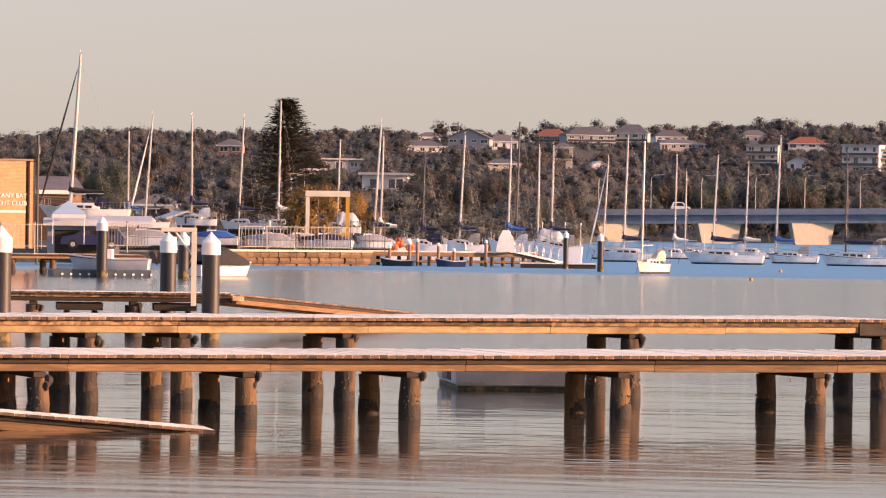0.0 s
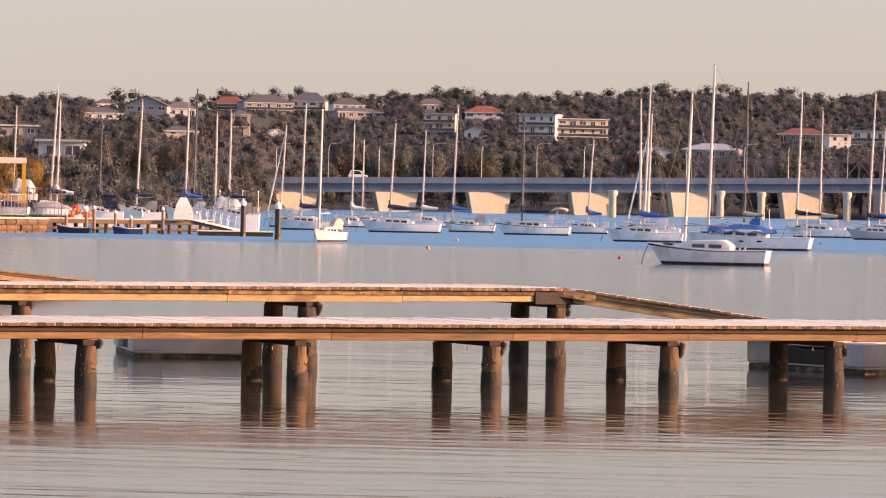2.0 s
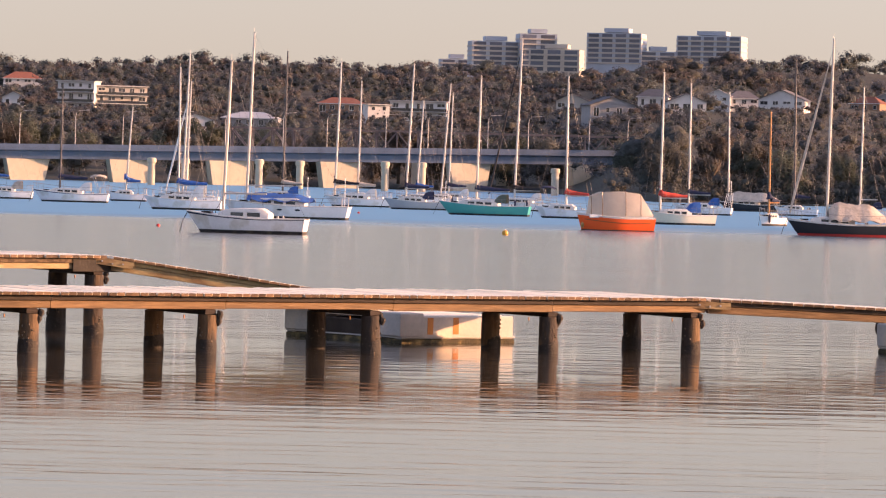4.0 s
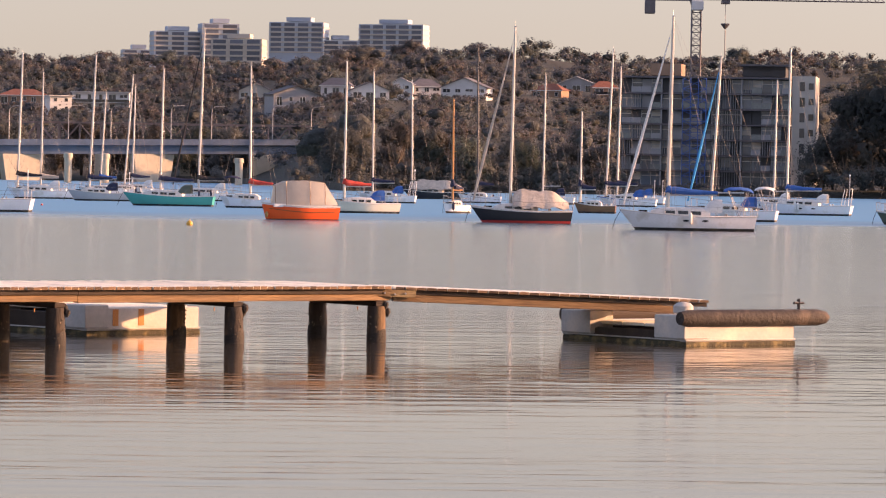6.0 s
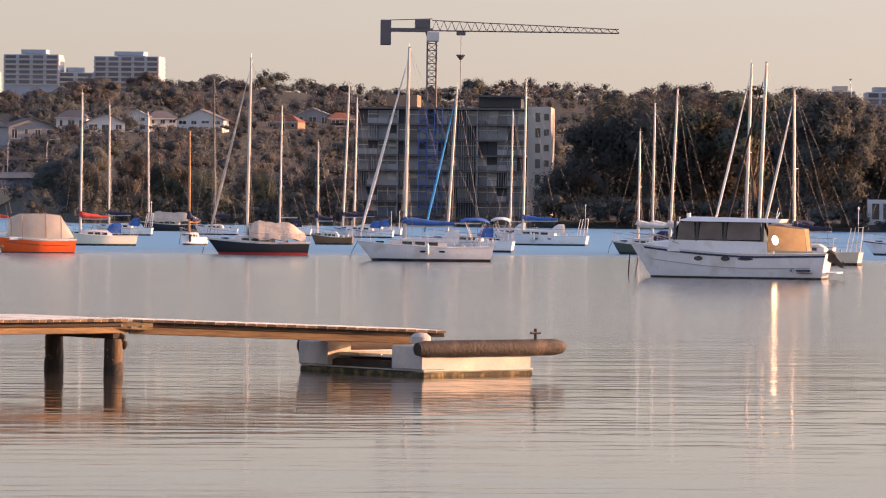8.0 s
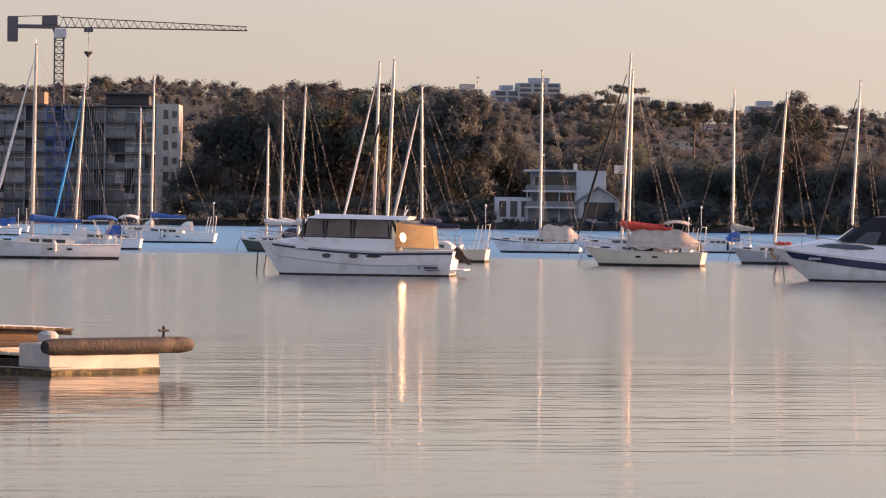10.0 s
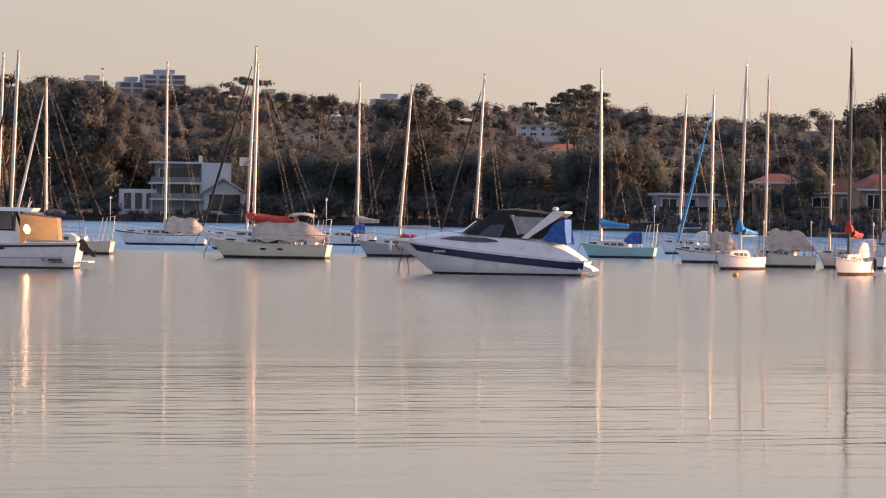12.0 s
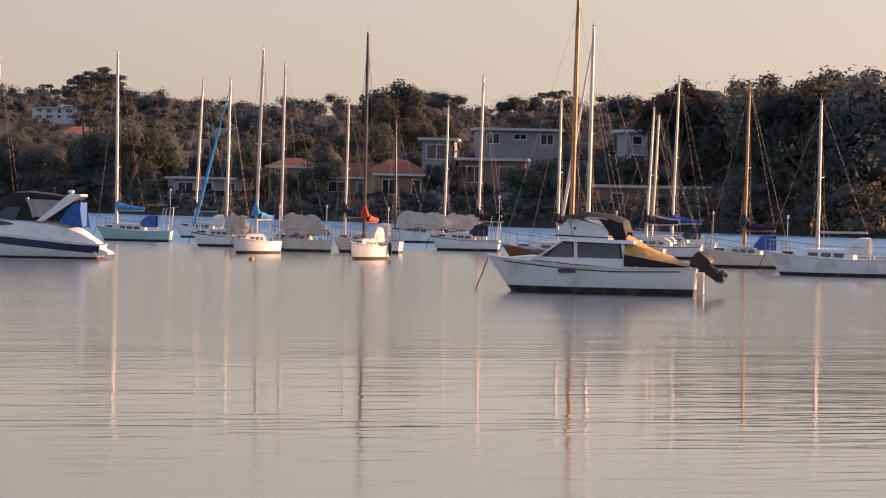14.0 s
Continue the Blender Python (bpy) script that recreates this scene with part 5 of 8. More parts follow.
sailboat(36.820, 214.1, 4.70, -10, mast_at=0.185, mast_h=8.2, lean=0.07, spread=1, label="white yacht behind the fishing cruiser")
sailboat(37.316, 220.9, 5.71, -10, mast_at=0.215, mast_h=12.28, lean=0.09, spread=1, furled=white_cloth, cover=tan_cloth, thick=0.1, label="tall white-masted sloop at mooring")
sailboat(37.944, 238.4, 5.08, -10, mast_at=0.13, mast_h=8.44, lean=0.32, stripe=red_paint, label="white yacht with a red stripe")
sailboat(38.019, 254.6, 4.77, -10, mast_at=0.148, mast_h=8.37, lean=0.32, cover=tan_cloth, label="yacht with a tan boom cover")
sailboat(38.190, 261.7, 5.07, -10, mast_at=0.049, mast_h=10.97, lean=0.28, cover=blue_cloth, spread=1, label="yacht with blue mast cover and wide spreaders")
sailboat(39.168, 209.3, 4.27, -10, mast_at=0.046, mast_h=9.04, lean=0.11, spar=wood_spar, spread=1, hull=cream_hull, label="white yacht with an ochre bow cover")
sailboat(40.316, 190.9, 6.22, -10, mast_at=0.116, mast_h=7.87, lean=0.03, spread=1, cabin=white_hull, label="white trailer yacht with blue cabin windows")
sailboat(-0.785, 352.0, 3.74, -8, mast_at=0.266, mast_h=11.61, lean=0.56, free=1.45, spread=2, label="white yacht behind the timber wharf")
sailboat(-0.697, 358.0, 3.95, -8, mast_at=0.25, mast_h=10.52, lean=0.2, free=1.45, spread=1, label="yacht berthed behind the wharf")
sailboat(-0.257, 355.0, 3.87, -8, mast_at=0.049, mast_h=8.99, lean=0.17, free=1.45, spar=black_spar, label="small dark-masted yacht at the wharf")
sailboat(0.293, 360.0, 3.92, -8, mast_at=0.124, mast_h=10.8, lean=0.39, free=1.45, spread=2, cover=navy_cloth, label="yacht with dense rigging and a bow rail at the wharf")
sailboat(0.934, 354.0, 4.04, -8, mast_at=0.094, mast_h=10.26, lean=0.2, free=1.45, cover=blue_cloth, label="white yacht with thick mast behind a white tarpaulin")
sailboat(1.056, 362.0, 3.94, -8, mast_at=0.124, mast_h=12.02, lean=0.23, free=1.45, spar=black_spar, spread=1, label="yacht with a tall dark mast at the wharf")
sailboat(1.369, 352.0, 3.74, -8, mast_at=0.152, mast_h=9.69, lean=0.06, free=1.45, tarp=white_cloth, spread=1, label="yacht with a grey cover at the wharf")
sailboat(1.564, 350.0, 3.95, -8, mast_at=0.161, mast_h=9.85, lean=0.11, free=1.45, spread=2, label="yacht with crossed spreaders near the gangway")
sailboat(-4.845, 330.0, 7.14, -6, mast_at=0.155, mast_h=12.87, lean=0.67, cover=black_cloth, furled=black_cloth, spread=1, thick=0.13, z=3.2, label="large white yacht standing on a cradle in the yard")
sailboat(-4.226, 392.0, 3.07, -6, mast_at=0.069, mast_h=8.95, lean=-0.01, spread=1, z=2.4, label="yacht propped up in the boat yard")
sailboat(-3.979, 372.0, 3.64, -6, mast_at=0.089, mast_h=9.99, lean=0.57, spread=1, furled=white_cloth, z=2.4, label="yacht with raked mast standing in the yard")
sailboat(-3.354, 356.0, 3.69, -8, mast_at=0.078, mast_h=9.34, lean=-0.07, spread=1, z=2.7, label="white yacht on a cradle in the boat yard")
sailboat(-2.712, 384.0, 4.08, -8, mast_at=0.089, mast_h=10.16, lean=0.38, spread=1, z=2.4, label="yacht standing ashore behind the fence")
sailboat(-2.190, 388.0, 4.28, -8, mast_at=0.067, mast_h=11.86, lean=0.11, spread=1, z=2.4, label="tall-masted yacht standing ashore")
sailboat(-1.407, 376.0, 3.90, -8, mast_at=0.052, mast_h=8.29, lean=0.2, tarp=white_cloth, z=2.2, label="yacht under a pale cover ashore by the hoist")


def outboard_leg(root, x, y, z, size=1.0, tilt=35.0):
    """An outboard motor tilted up at the transom."""
    m = pose(x, y, z, 0, tilt, 0) @ Matrix.Scale(size, 4)
    s = Solid().loft([[m @ Vector((p * k - 0.12, q * k, zz)) for p, q in ((-0.28, -0.16), (0.22, -0.18), (0.3, 0), (0.22, 0.18), (-0.28, 0.16), (-0.36, 0))] for zz, k in ((0.0, 0.8), (0.12, 1.0), (0.5, 0.98), (0.62, 0.6))])
    motor = part("outboard_motor", s, rubber, root, smooth=True)
    part("leg", Solid().loft([[m @ Vector((p * k - 0.12, q * k, zz)) for p, q in ((-0.16, -0.06), (0.16, -0.06), (0.16, 0.06), (-0.16, 0.06))] for zz, k in ((0.0, 1.2), (-0.35, 0.9), (-0.62, 0.8))]), rubber, motor)
    part("propeller", Solid().loft([[m @ Vector((xx, 0.16 * c, -0.56 + 0.16 * d)) for c, d in ((1, 0), (0.3, 0.3), (0, 1), (-0.3, 0.3), (-1, 0), (-0.3, -0.3), (0, -1), (0.3, -0.3))] for xx in (-0.36, -0.3)]), rubber, motor)
    part("skeg", Solid().prism([(0, 0), (0.1, 0), (0.05, -0.2)], -0.015, 0.015), rubber, motor, place=m @ pose(-0.15, 0, -0.61))


def rub_line(root, r, a, b, drop, high, mat, name="hull_stripe"):
    """A band on the topsides between two drops below the gunwale."""
    s = Solid()
    for k in (1, -1):
        rows = []
        for ring in r:
            if not a <= ring[-1][0] <= b:
                continue
            row = []
            for d in (drop, high):
                z = ring[-1][2] - d
                for lo, hi in zip(ring, ring[1:]):
                    if lo[2] <= z <= hi[2]:
                        u = (z - lo[2]) / (hi[2] - lo[2])
                        row.append((lo[0] + (hi[0] - lo[0]) * u, k * (lo[1] + (hi[1] - lo[1]) * u + 0.03), z))
                        break
                else:
                    row.append((ring[2][0], k * (ring[2][1] + 0.012), ring[2][2]))
            rows.append(row)
        s.sheet(rows)
    return part(name, s, mat, root)


def pilothouse_cruiser(az, dist, length, face):
    x, y = at(az, dist)
    root = thing("pilothouse_cruiser", pose(x, y, 0, 0, 0, broadside(az, face)), "white pilothouse motor cruiser with navy sheer line and outboard", "motor boat")
    L = length
    r = hull_parts(root, L, 2.95, 1.12, white_hull, antifoul, None, sheer=0.42, rake=0.13, transom=0.88, boot=0.09)
    rub_line(root, r, -L / 2, L * 0.49, 0.06, 0.15, navy, "sheer_line")
    rub_line(root, r, -L * 0.46, L * 0.45, 0.62, 0.66, grey_hull, "spray_rail")
    for xx in (1.25, -0.05):
        side_oval(root, r, xx, 0.92, 0.22, 0.11, tinted)
    side_oval(root, r, -0.98, 0.92, 0.38, 0.07, tinted, "slit_port")
    part("maker_mark", Solid().prism([(-3.05, 0.42), (-3.2, 0.52), (-3.12, 0.42), (-3.2, 0.32)], 1.33, 1.47).box(-4.0, -3.35, 1.33, 1.46, 0.37, 0.46).box(-4.1, -3.4, 1.33, 1.45, 0.29, 0.32), navy, root, "dark swoosh-shaped mark")
    # fore cabin
    s = Solid()
    rings = []
    for k in range(8):
        u = k / 7
        xx = 2.2 + 2.0 * u
        w, z = edge_at(r, xx)
        hh = 0.42 * (1 - u ** 1.6) + 0.02
        rings.append([(xx, w * 0.8, z), (xx, w * 0.7, z + hh * 0.8), (xx, 0, z + hh), (xx, -w * 0.7, z + hh * 0.8), (xx, -w * 0.8, z)])
    part("fore_cabin", s.loft(rings), white_hull, root, smooth=True)
    # wheelhouse with raked screen, pillars between the panes
    w = 1.12
    side = [(2.62, 1.35), (-1.9, 1.1), (-1.75, 2.62), (2.05, 2.62)]
    house_ = part("wheelhouse", Solid().prism([(2.75, 1.25), (-1.95, 1.0), (-1.95, 1.72), (2.62, 1.78)], -w, w), white_hull, root)
    part("wheelhouse_core", Solid().prism([(2.5, 1.7), (-1.75, 1.7), (-1.6, 2.66), (2.1, 2.66)], -w + 0.1, w - 0.1), tinted, house_)
    for k in (1, -1):
        for a, b in ((2.3, 1.45), (1.3, 0.15), (-0.02, -1.62)):
            part("side_window", Solid().prism([(a, 1.8), (b, 1.8), (b + 0.04, 2.6), (a - 0.1, 2.6)], k * (w - 0.07) - 0.02, k * (w - 0.07) + 0.02), gold_window, house_)
        for a in (2.42, 1.37, 0.06, -1.7):
            part("pillar", Solid().prism([(a - 0.06, 1.72), (a + 0.06, 1.72), (a + 0.02, 2.66), (a - 0.1, 2.66)], k * (w - 0.05) - 0.05, k * (w - 0.05) + 0.05), black_spar, house_)
    part("windscreen", Solid().loft([[(2.66, -w + 0.12, 1.78), (2.66, w - 0.12, 1.78)], [(2.2, -w + 0.16, 2.62), (2.2, w - 0.16, 2.62)]], False, False), tinted, house_)
    part("wheelhouse_roof", Solid().loft([[(2.25, yy * 0.8, 2.68), (1.9, yy, 2.64), (-2.5, yy, 2.62), (-2.62, yy * 0.9, 2.78), (1.6, yy * 0.85, 2.86)] for yy in (-1.28, 1.28)]), white_hull, root, smooth=True)
    part("roof_light", Solid().tube([(1.9, 0.2, 2.8), (1.9, 0.2, 3.02)], 0.1, 8), white_spar, root)
    part("roof_aerial", Solid().tube([(-2.3, 0.6, 2.8), (-2.45, 0.6, 3.1)], 0.03, 5).tube([(-2.1, -0.6, 2.8), (-2.2, -0.6, 3.3)], 0.015, 4), white_spar, root)
    part("aft_awning", Solid().loft([[(-2.0, yy, 2.5), (-2.0, yy, 1.35), (-3.72, yy * 0.62, 1.3), (-3.62, yy * 0.58, 2.32)] for yy in (-1.2, 1.2)]), amber_plastic, root, "amber vinyl cockpit screens")
    glint = (sun_dir + (Vector(EYE) - Vector((x, y, 1.8))).normalized()).normalized()
    turned = root.matrix_world.to_3x3().inverted() @ glint
    part("cockpit_screen", Solid().tube([(0, 0, 0.05 - 0.05 * q * q) for q in (0.2, 0.16, 0.12, 0.06, 0.01)], [0.2, 0.16, 0.12, 0.06, 0.01], 16), mirror_vinyl, root, "glossy bulging screen that catches the sun", smooth=True, place=Matrix.Translation((-2.32, 1.38, 1.8)) @ turned.to_track_quat("Z", "Y").to_matrix().to_4x4())
    part("awning_frame", Solid().tube([(-2.0, 1.22, 2.52), (-3.62, 0.72, 2.34), (-3.74, 0.77, 1.3)], 0.025, 5).tube([(-2.0, -1.22, 2.52), (-3.62, -0.72, 2.34), (-3.74, -0.77, 1.3)], 0.025, 5), steel, root)
    part("bow_rail", Solid().tube([(2.2, 1.2, 1.6), (3.4, 0.85, 1.95), (4.6, 0.15, 2.05), (4.6, -0.15, 2.05), (3.4, -0.85, 1.95), (2.2, -1.2, 1.6)], 0.018, 5), steel, root)
    outboard_leg(root, -L / 2 - 0.2, 0.2, 0.85, 0.8, 52)
    part("swim_step", Solid().chamfer(-L / 2 - 0.5, -L / 2 + 0.02, -1.1, 1.1, 0.28, 0.36, 0.02), white_hull, root)
    part("mooring_chain", Solid().tube([(L * 0.5, 0.1, 1.05), (L * 0.505, 0.1, 0.3), (L * 0.505, 0.1, -0.3)], 0.03, 4).tube([(L * 0.46, -0.1, 0.9), (L * 0.48, -0.1, -0.2)], 0.02, 4), dark_beam, root)
    return root


def sports_cruiser(az, dist, length, face):
    x, y = at(az, dist)
    root = thing("sports_cruiser", pose(x, y, 0, 0, 0, broadside(az, face)), "sleek white sports cruiser with navy hull band and black canopy", "motor boat")
    L = length
    r = hull_parts(root, L, 3.0, 0.66, white_hull, antifoul, None, sheer=1.3, rake=0.24, transom=0.84, boot=0.09, straight=True)
    crest = lambda u: float(np.interp(u, (0, 0.04, 0.1, 0.2, 0.5, 0.72, 0.9, 1), (0.8, 1.2, 1.36, 1.74, 1.96, 1.98, 1.72, 1.5)))
    rub_line(root, r, -L * 0.5, L * 0.47, 0.06, 0.4, navy, "navy_band")
    rub_line(root, r, -L * 0.48, L * 0.49, 0.0, 0.07, white_spar, "rubbing_strake")
    side_oval(root, r, -1.1, 0.68, 0.2, 0.07, steel)
    s = Solid()
    rings = []
    for k in range(12):
        u = k / 11
        xx = -4.35 + 8.6 * u
        w, z = edge_at(r, xx)
        hh = max(0.04, crest(u) - z)
        rings.append([(xx, w * 0.96, z), (xx, w * 0.86, z + hh * 0.75), (xx, w * 0.5, z + hh), (xx, 0, z + hh * 1.04), (xx, -w * 0.5, z + hh), (xx, -w * 0.86, z + hh * 0.75), (xx, -w * 0.96, z)])
    part("superstructure", s.loft(rings), white_hull, root, smooth=True)
    for k in (1, -1):
        rows = [[], []]
        for xx, lo, hi in ((2.3, 0.72, 0.78), (1.7, 0.62, 0.95), (0.9, 0.6, 0.98), (0.1, 0.64, 0.96), (-0.5, 0.76, 0.84)):
            w, z = edge_at(r, xx)
            u = (xx + 4.35) / 8.6
            hh = crest(u) - z
            for row, q in zip(rows, (lo, hi)):
                row.append((xx, k * (w * (0.96 - 0.1 * q) + 0.025), z + 0.75 * hh * q))
        part("long_window", Solid().loft(rows, False, False), tinted, root)
    part("windscreen", Solid().loft([[(1.5, 0, 1.95), (1.3, 0.9, 1.9), (0.3, 1.25, 1.82), (-0.6, 1.3, 1.75)], [(0.75, 0, 2.5), (0.6, 0.8, 2.48), (-0.2, 1.1, 2.4), (-0.8, 1.15, 2.3)]], False, False).loft([[(1.5, 0, 1.95), (1.3, -0.9, 1.9), (0.3, -1.25, 1.82), (-0.6, -1.3, 1.75)], [(0.75, 0, 2.5), (0.6, -0.8, 2.48), (-0.2, -1.1, 2.4), (-0.8, -1.15, 2.3)]], False, False), tinted, root)
    rows = []
    for xx, zt, zb in ((1.15, 2.02, 1.88), (0.75, 2.3, 1.85), (0.2, 2.72, 1.8), (-0.45, 3.05, 1.75), (-1.2, 3.1, 1.75), (-2.2, 3.0, 1.75), (-2.95, 2.9, 1.9), (-3.35, 2.72, 2.15)):
        rows.append([(xx, 1.2, zb), (xx, 1.12, (zt + zb) / 2), (xx, 0.85, zt - 0.08), (xx, 0, zt), (xx, -0.85, zt - 0.08), (xx, -1.12, (zt + zb) / 2), (xx, -1.2, zb)])
    part("canopy", Solid().sheet(rows), black_cloth, root, "black canvas cockpit canopy", smooth=True)
    for k in (1, -1):
        part("clear_panel", Solid().add([(-1.35, k * 1.215, 1.9), (-2.15, k * 1.215, 1.9), (-2.95, k * 1.1, 2.66), (-1.15, k * 1.1, 2.72)], [(0, 1, 2, 3)]), dull_vinyl, root)
        part("radar_arch", Solid().loft([[(-1.9 + a, k * 1.3, 1.7), (-1.55 + a, k * 1.3, 1.7), (-1.55 + a, k * 1.2, 1.7), (-1.9 + a, k * 1.2, 1.7)] if not j else [(-3.55, k * 1.22, 2.85), (-3.0, k * 1.22, 2.95), (-3.0, k * 1.1, 2.95), (-3.55, k * 1.1, 2.85)] for j, a in ((0, 0), (1, 0))]), white_hull, root, smooth=True)
        part("cockpit_curtain", Solid().add([(-3.05, k * 1.26, 2.35), (-3.52, k * 1.2, 2.66), (-3.72, k * 1.28, 1.42), (-2.6, k * 1.32, 1.66)], [(0, 1, 2, 3)]), deep_blue_cloth, root, "deep blue canvas curtain")
    part("arch_top", Solid().chamfer(-3.6, -3.0, -1.24, 1.24, 2.86, 2.98, 0.04), white_hull, root)
    part("radar_dome", Solid().tube([(-3.0, 0.1, 2.99), (-3.0, 0.1, 3.06), (-3.0, 0.1, 3.14), (-3.0, 0.1, 3.18)], [0.07, 0.16, 0.14, 0.04], 10), white_spar, root, smooth=True)
    part("grab_pole", Solid().tube([(-1.15, 1.24, 2.62), (-1.45, 1.28, 1.85)], 0.035, 6).tube([(-1.12, 1.25, 2.78), (-1.14, 1.25, 2.6)], [0.09, 0.07], 8), galv, root)
    part("registration_mark", Solid().box(2.0, 2.55, 1.15, 1.36, 1.0, 1.1), grey_hull, root, "grey registration bars")
    part("back_curtain", Solid().box(-3.58, -3.54, -1.1, 1.1, 1.5, 2.6), deep_blue_cloth, root)
    part("swim_platform", Solid().loft([[(-L / 2 + 0.3, yy, 0.6), (-L / 2 - 0.3, yy * 0.92, 0.34), (-L / 2 - 0.36, yy * 0.9, 0.22), (-L / 2 + 0.3, yy, 0.15)] for yy in (-1.25, 1.25)]), white_hull, root, smooth=True)
    part("bow_rail", Solid().tube([(1.0, 1.3, 1.9), (2.6, 1.0, 2.05), (4.3, 0.2, 2.1), (4.3, -0.2, 2.1), (2.6, -1.0, 2.05), (1.0, -1.3, 1.9)], 0.016, 5), steel, root)
    for k in range(4):
        xx = 1.4 + 0.8 * k
        w, z = edge_at(r, xx)
        part("rail_post", Solid().tube([(xx, w * 0.9, z), (xx, w * 0.86, z + 0.5)], 0.014, 4), steel, root)
    part("anchor", Solid().tube([(L * 0.49, 0, 1.5), (L * 0.5, 0, 1.25), (L * 0.475, 0, 1.05)], [0.05, 0.07, 0.12], 6), ochre_cloth, root)
    part("mooring_line", Solid().tube([(L * 0.46, 0.1, 1.2), (L * 0.49, 0.1, -0.2)], 0.02, 4).tube([(L * 0.44, 0.1, 0.9), (L * 0.42, 0.3, -0.2)], 0.02, 4), dark_beam, root)
    return root


def flybridge_cruiser(az, dist, length, face):
    x, y = at(az, dist)
    root = thing("flybridge_cruiser", pose(x, y, 0, 0, 0, broadside(az, face)), "white flybridge fishing cruiser with black bottom and tan cover", "motor boat")
    L = length
    r = hull_parts(root, L, 2.7, 0.86, white_hull, antifoul, None, sheer=0.38, rake=0.14, transom=0.9, boot=0.22)
    rub_line(root, r, -L * 0.49, L * 0.49, 0.07, 0.11, black_spar, "rubbing_strake")
    part("number_plate", Solid().box(0.45, 1.05, 1.06, 1.3, 0.7, 0.82), navy, root, "dark painted registration bars")
    part("fore_deck_cabin", Solid().loft([[(xx, w, edge_at(r, xx)[1]), (xx, w * 0.85, zz), (xx, 0, zz + 0.04), (xx, -w * 0.85, zz), (xx, -w, edge_at(r, xx)[1])] for xx, w, zz in ((2.9, 0.5, 1.14), (2.2, 0.8, 1.22), (1.2, 0.98, 1.24))]), white_hull, root, smooth=True)
    w = 1.05
    cab = part("saloon", Solid().prism([(2.05, 1.12), (-1.35, 0.86), (-1.35, 1.2), (1.95, 1.22)], -w, w), white_hull, root)
    part("saloon_core", Solid().prism([(1.75, 1.15), (-1.28, 1.15), (-1.2, 1.72), (0.95, 1.76)], -w + 0.08, w - 0.08), tinted, cab)
    for k in (1, -1):
        for a, b, c, d in ((1.5, 0.55, 0.62, 0.98), (0.4, -1.05, -0.95, 0.42)):
            part("side_window", Solid().prism([(a, 1.2), (b, 1.2), (c, 1.7), (d, 1.7)], k * (w - 0.06) - 0.02, k * (w - 0.06) + 0.02), saloon_glass, cab)
        for a, b in ((1.85, 1.0), (0.48, 0.5), (-1.2, -1.1)):
            part("pillar", Solid().prism([(a - 0.06, 1.15), (a + 0.06, 1.15), (b + 0.06, 1.75), (b - 0.06, 1.75)], k * (w - 0.04) - 0.04, k * (w - 0.04) + 0.04), white_hull, cab)
    part("windscreen", Solid().loft([[(1.9, -0.95, 1.2), (1.95, 0, 1.22), (1.9, 0.95, 1.2)], [(1.02, -0.9, 1.74), (1.06, 0, 1.76), (1.02, 0.9, 1.74)]], False, False), saloon_glass, cab)
    part("saloon_roof", Solid().loft([[(1.3, yy * 0.7, 1.78), (0.9, yy, 1.76), (-1.5, yy, 1.7), (-1.5, yy, 1.82), (0.6, yy * 0.95, 1.88)] for yy in (-1.15, 1.15)]), white_hull, root, smooth=True)
    part("flybridge", Solid().loft([[(1.35, yy * 0.6, 1.86), (-0.6, yy, 1.84), (-0.6, yy, 2.2), (0.55, yy * 0.9, 2.55), (0.85, yy * 0.75, 2.5)] for yy in (-0.95, 0.95)]), white_hull, root, smooth=True)
    part("flybridge_stripe", Solid().loft([[(1.3, yy * 0.62, 1.93), (-0.6, yy * 1.01, 1.88), (-0.6, yy * 1.01, 1.92), (1.24, yy * 0.64, 1.98)] for yy in (-0.96, 0.96)]), navy, root)
    part("flybridge_port", Solid().tube([(0.55, 0.9, 2.2), (0.55, 0.97, 2.2)], 0.05, 8), black_spar, root)
    rows = []
    for xx, zt in ((0.95, 2.62), (0.2, 2.76), (-0.6, 2.7), (-1.1, 2.5), (-1.22, 2.1)):
        rows.append([(xx, 1.0, zt - 0.14), (xx, 0.6, zt), (xx, -0.6, zt), (xx, -1.0, zt - 0.14)])
    part("bimini", Solid().sheet(rows), black_cloth, root, "black canvas bimini", smooth=True)
    for k in (1, -1):
        part("bimini_curtain", Solid().add([(-0.25, k * 1.0, 2.56), (-1.1, k * 1.0, 2.4), (-1.24, k * 1.02, 1.65), (-0.95, k * 1.02, 1.7)], [(0, 1, 2, 3)]), black_cloth, root)
        part("bimini_pole", Solid().tube([(0.6, k * 0.95, 1.95), (0.75, k * 1.0, 2.55)], 0.02, 5), steel, root)
    rows = []
    for k in range(7):
        u = k / 6
        xx, zt = -1.18 - 2.15 * u, 2.02 - 0.98 * u ** 0.85
        rows.append([(xx, 1.22, 0.98 + 0.35 * (1 - u) * (0.4 if k else 1)), (xx, 0.8, zt - 0.12), (xx, 0, zt + 0.03 * math.sin(k * 2.0)), (xx, -0.8, zt - 0.12), (xx, -1.22, 0.98 + 0.35 * (1 - u))])
    part("cockpit_cover", Solid().sheet(rows), ochre_cloth, root, "ochre canvas cockpit cover", smooth=True)
    part("cover_skirt", Solid().add([(-1.2, 1.3, 1.35), (-1.2, 1.31, 0.95), (-3.3, 1.2, 0.92), (-3.3, 1.18, 1.0)], [(0, 1, 2, 3)]), black_cloth, root)
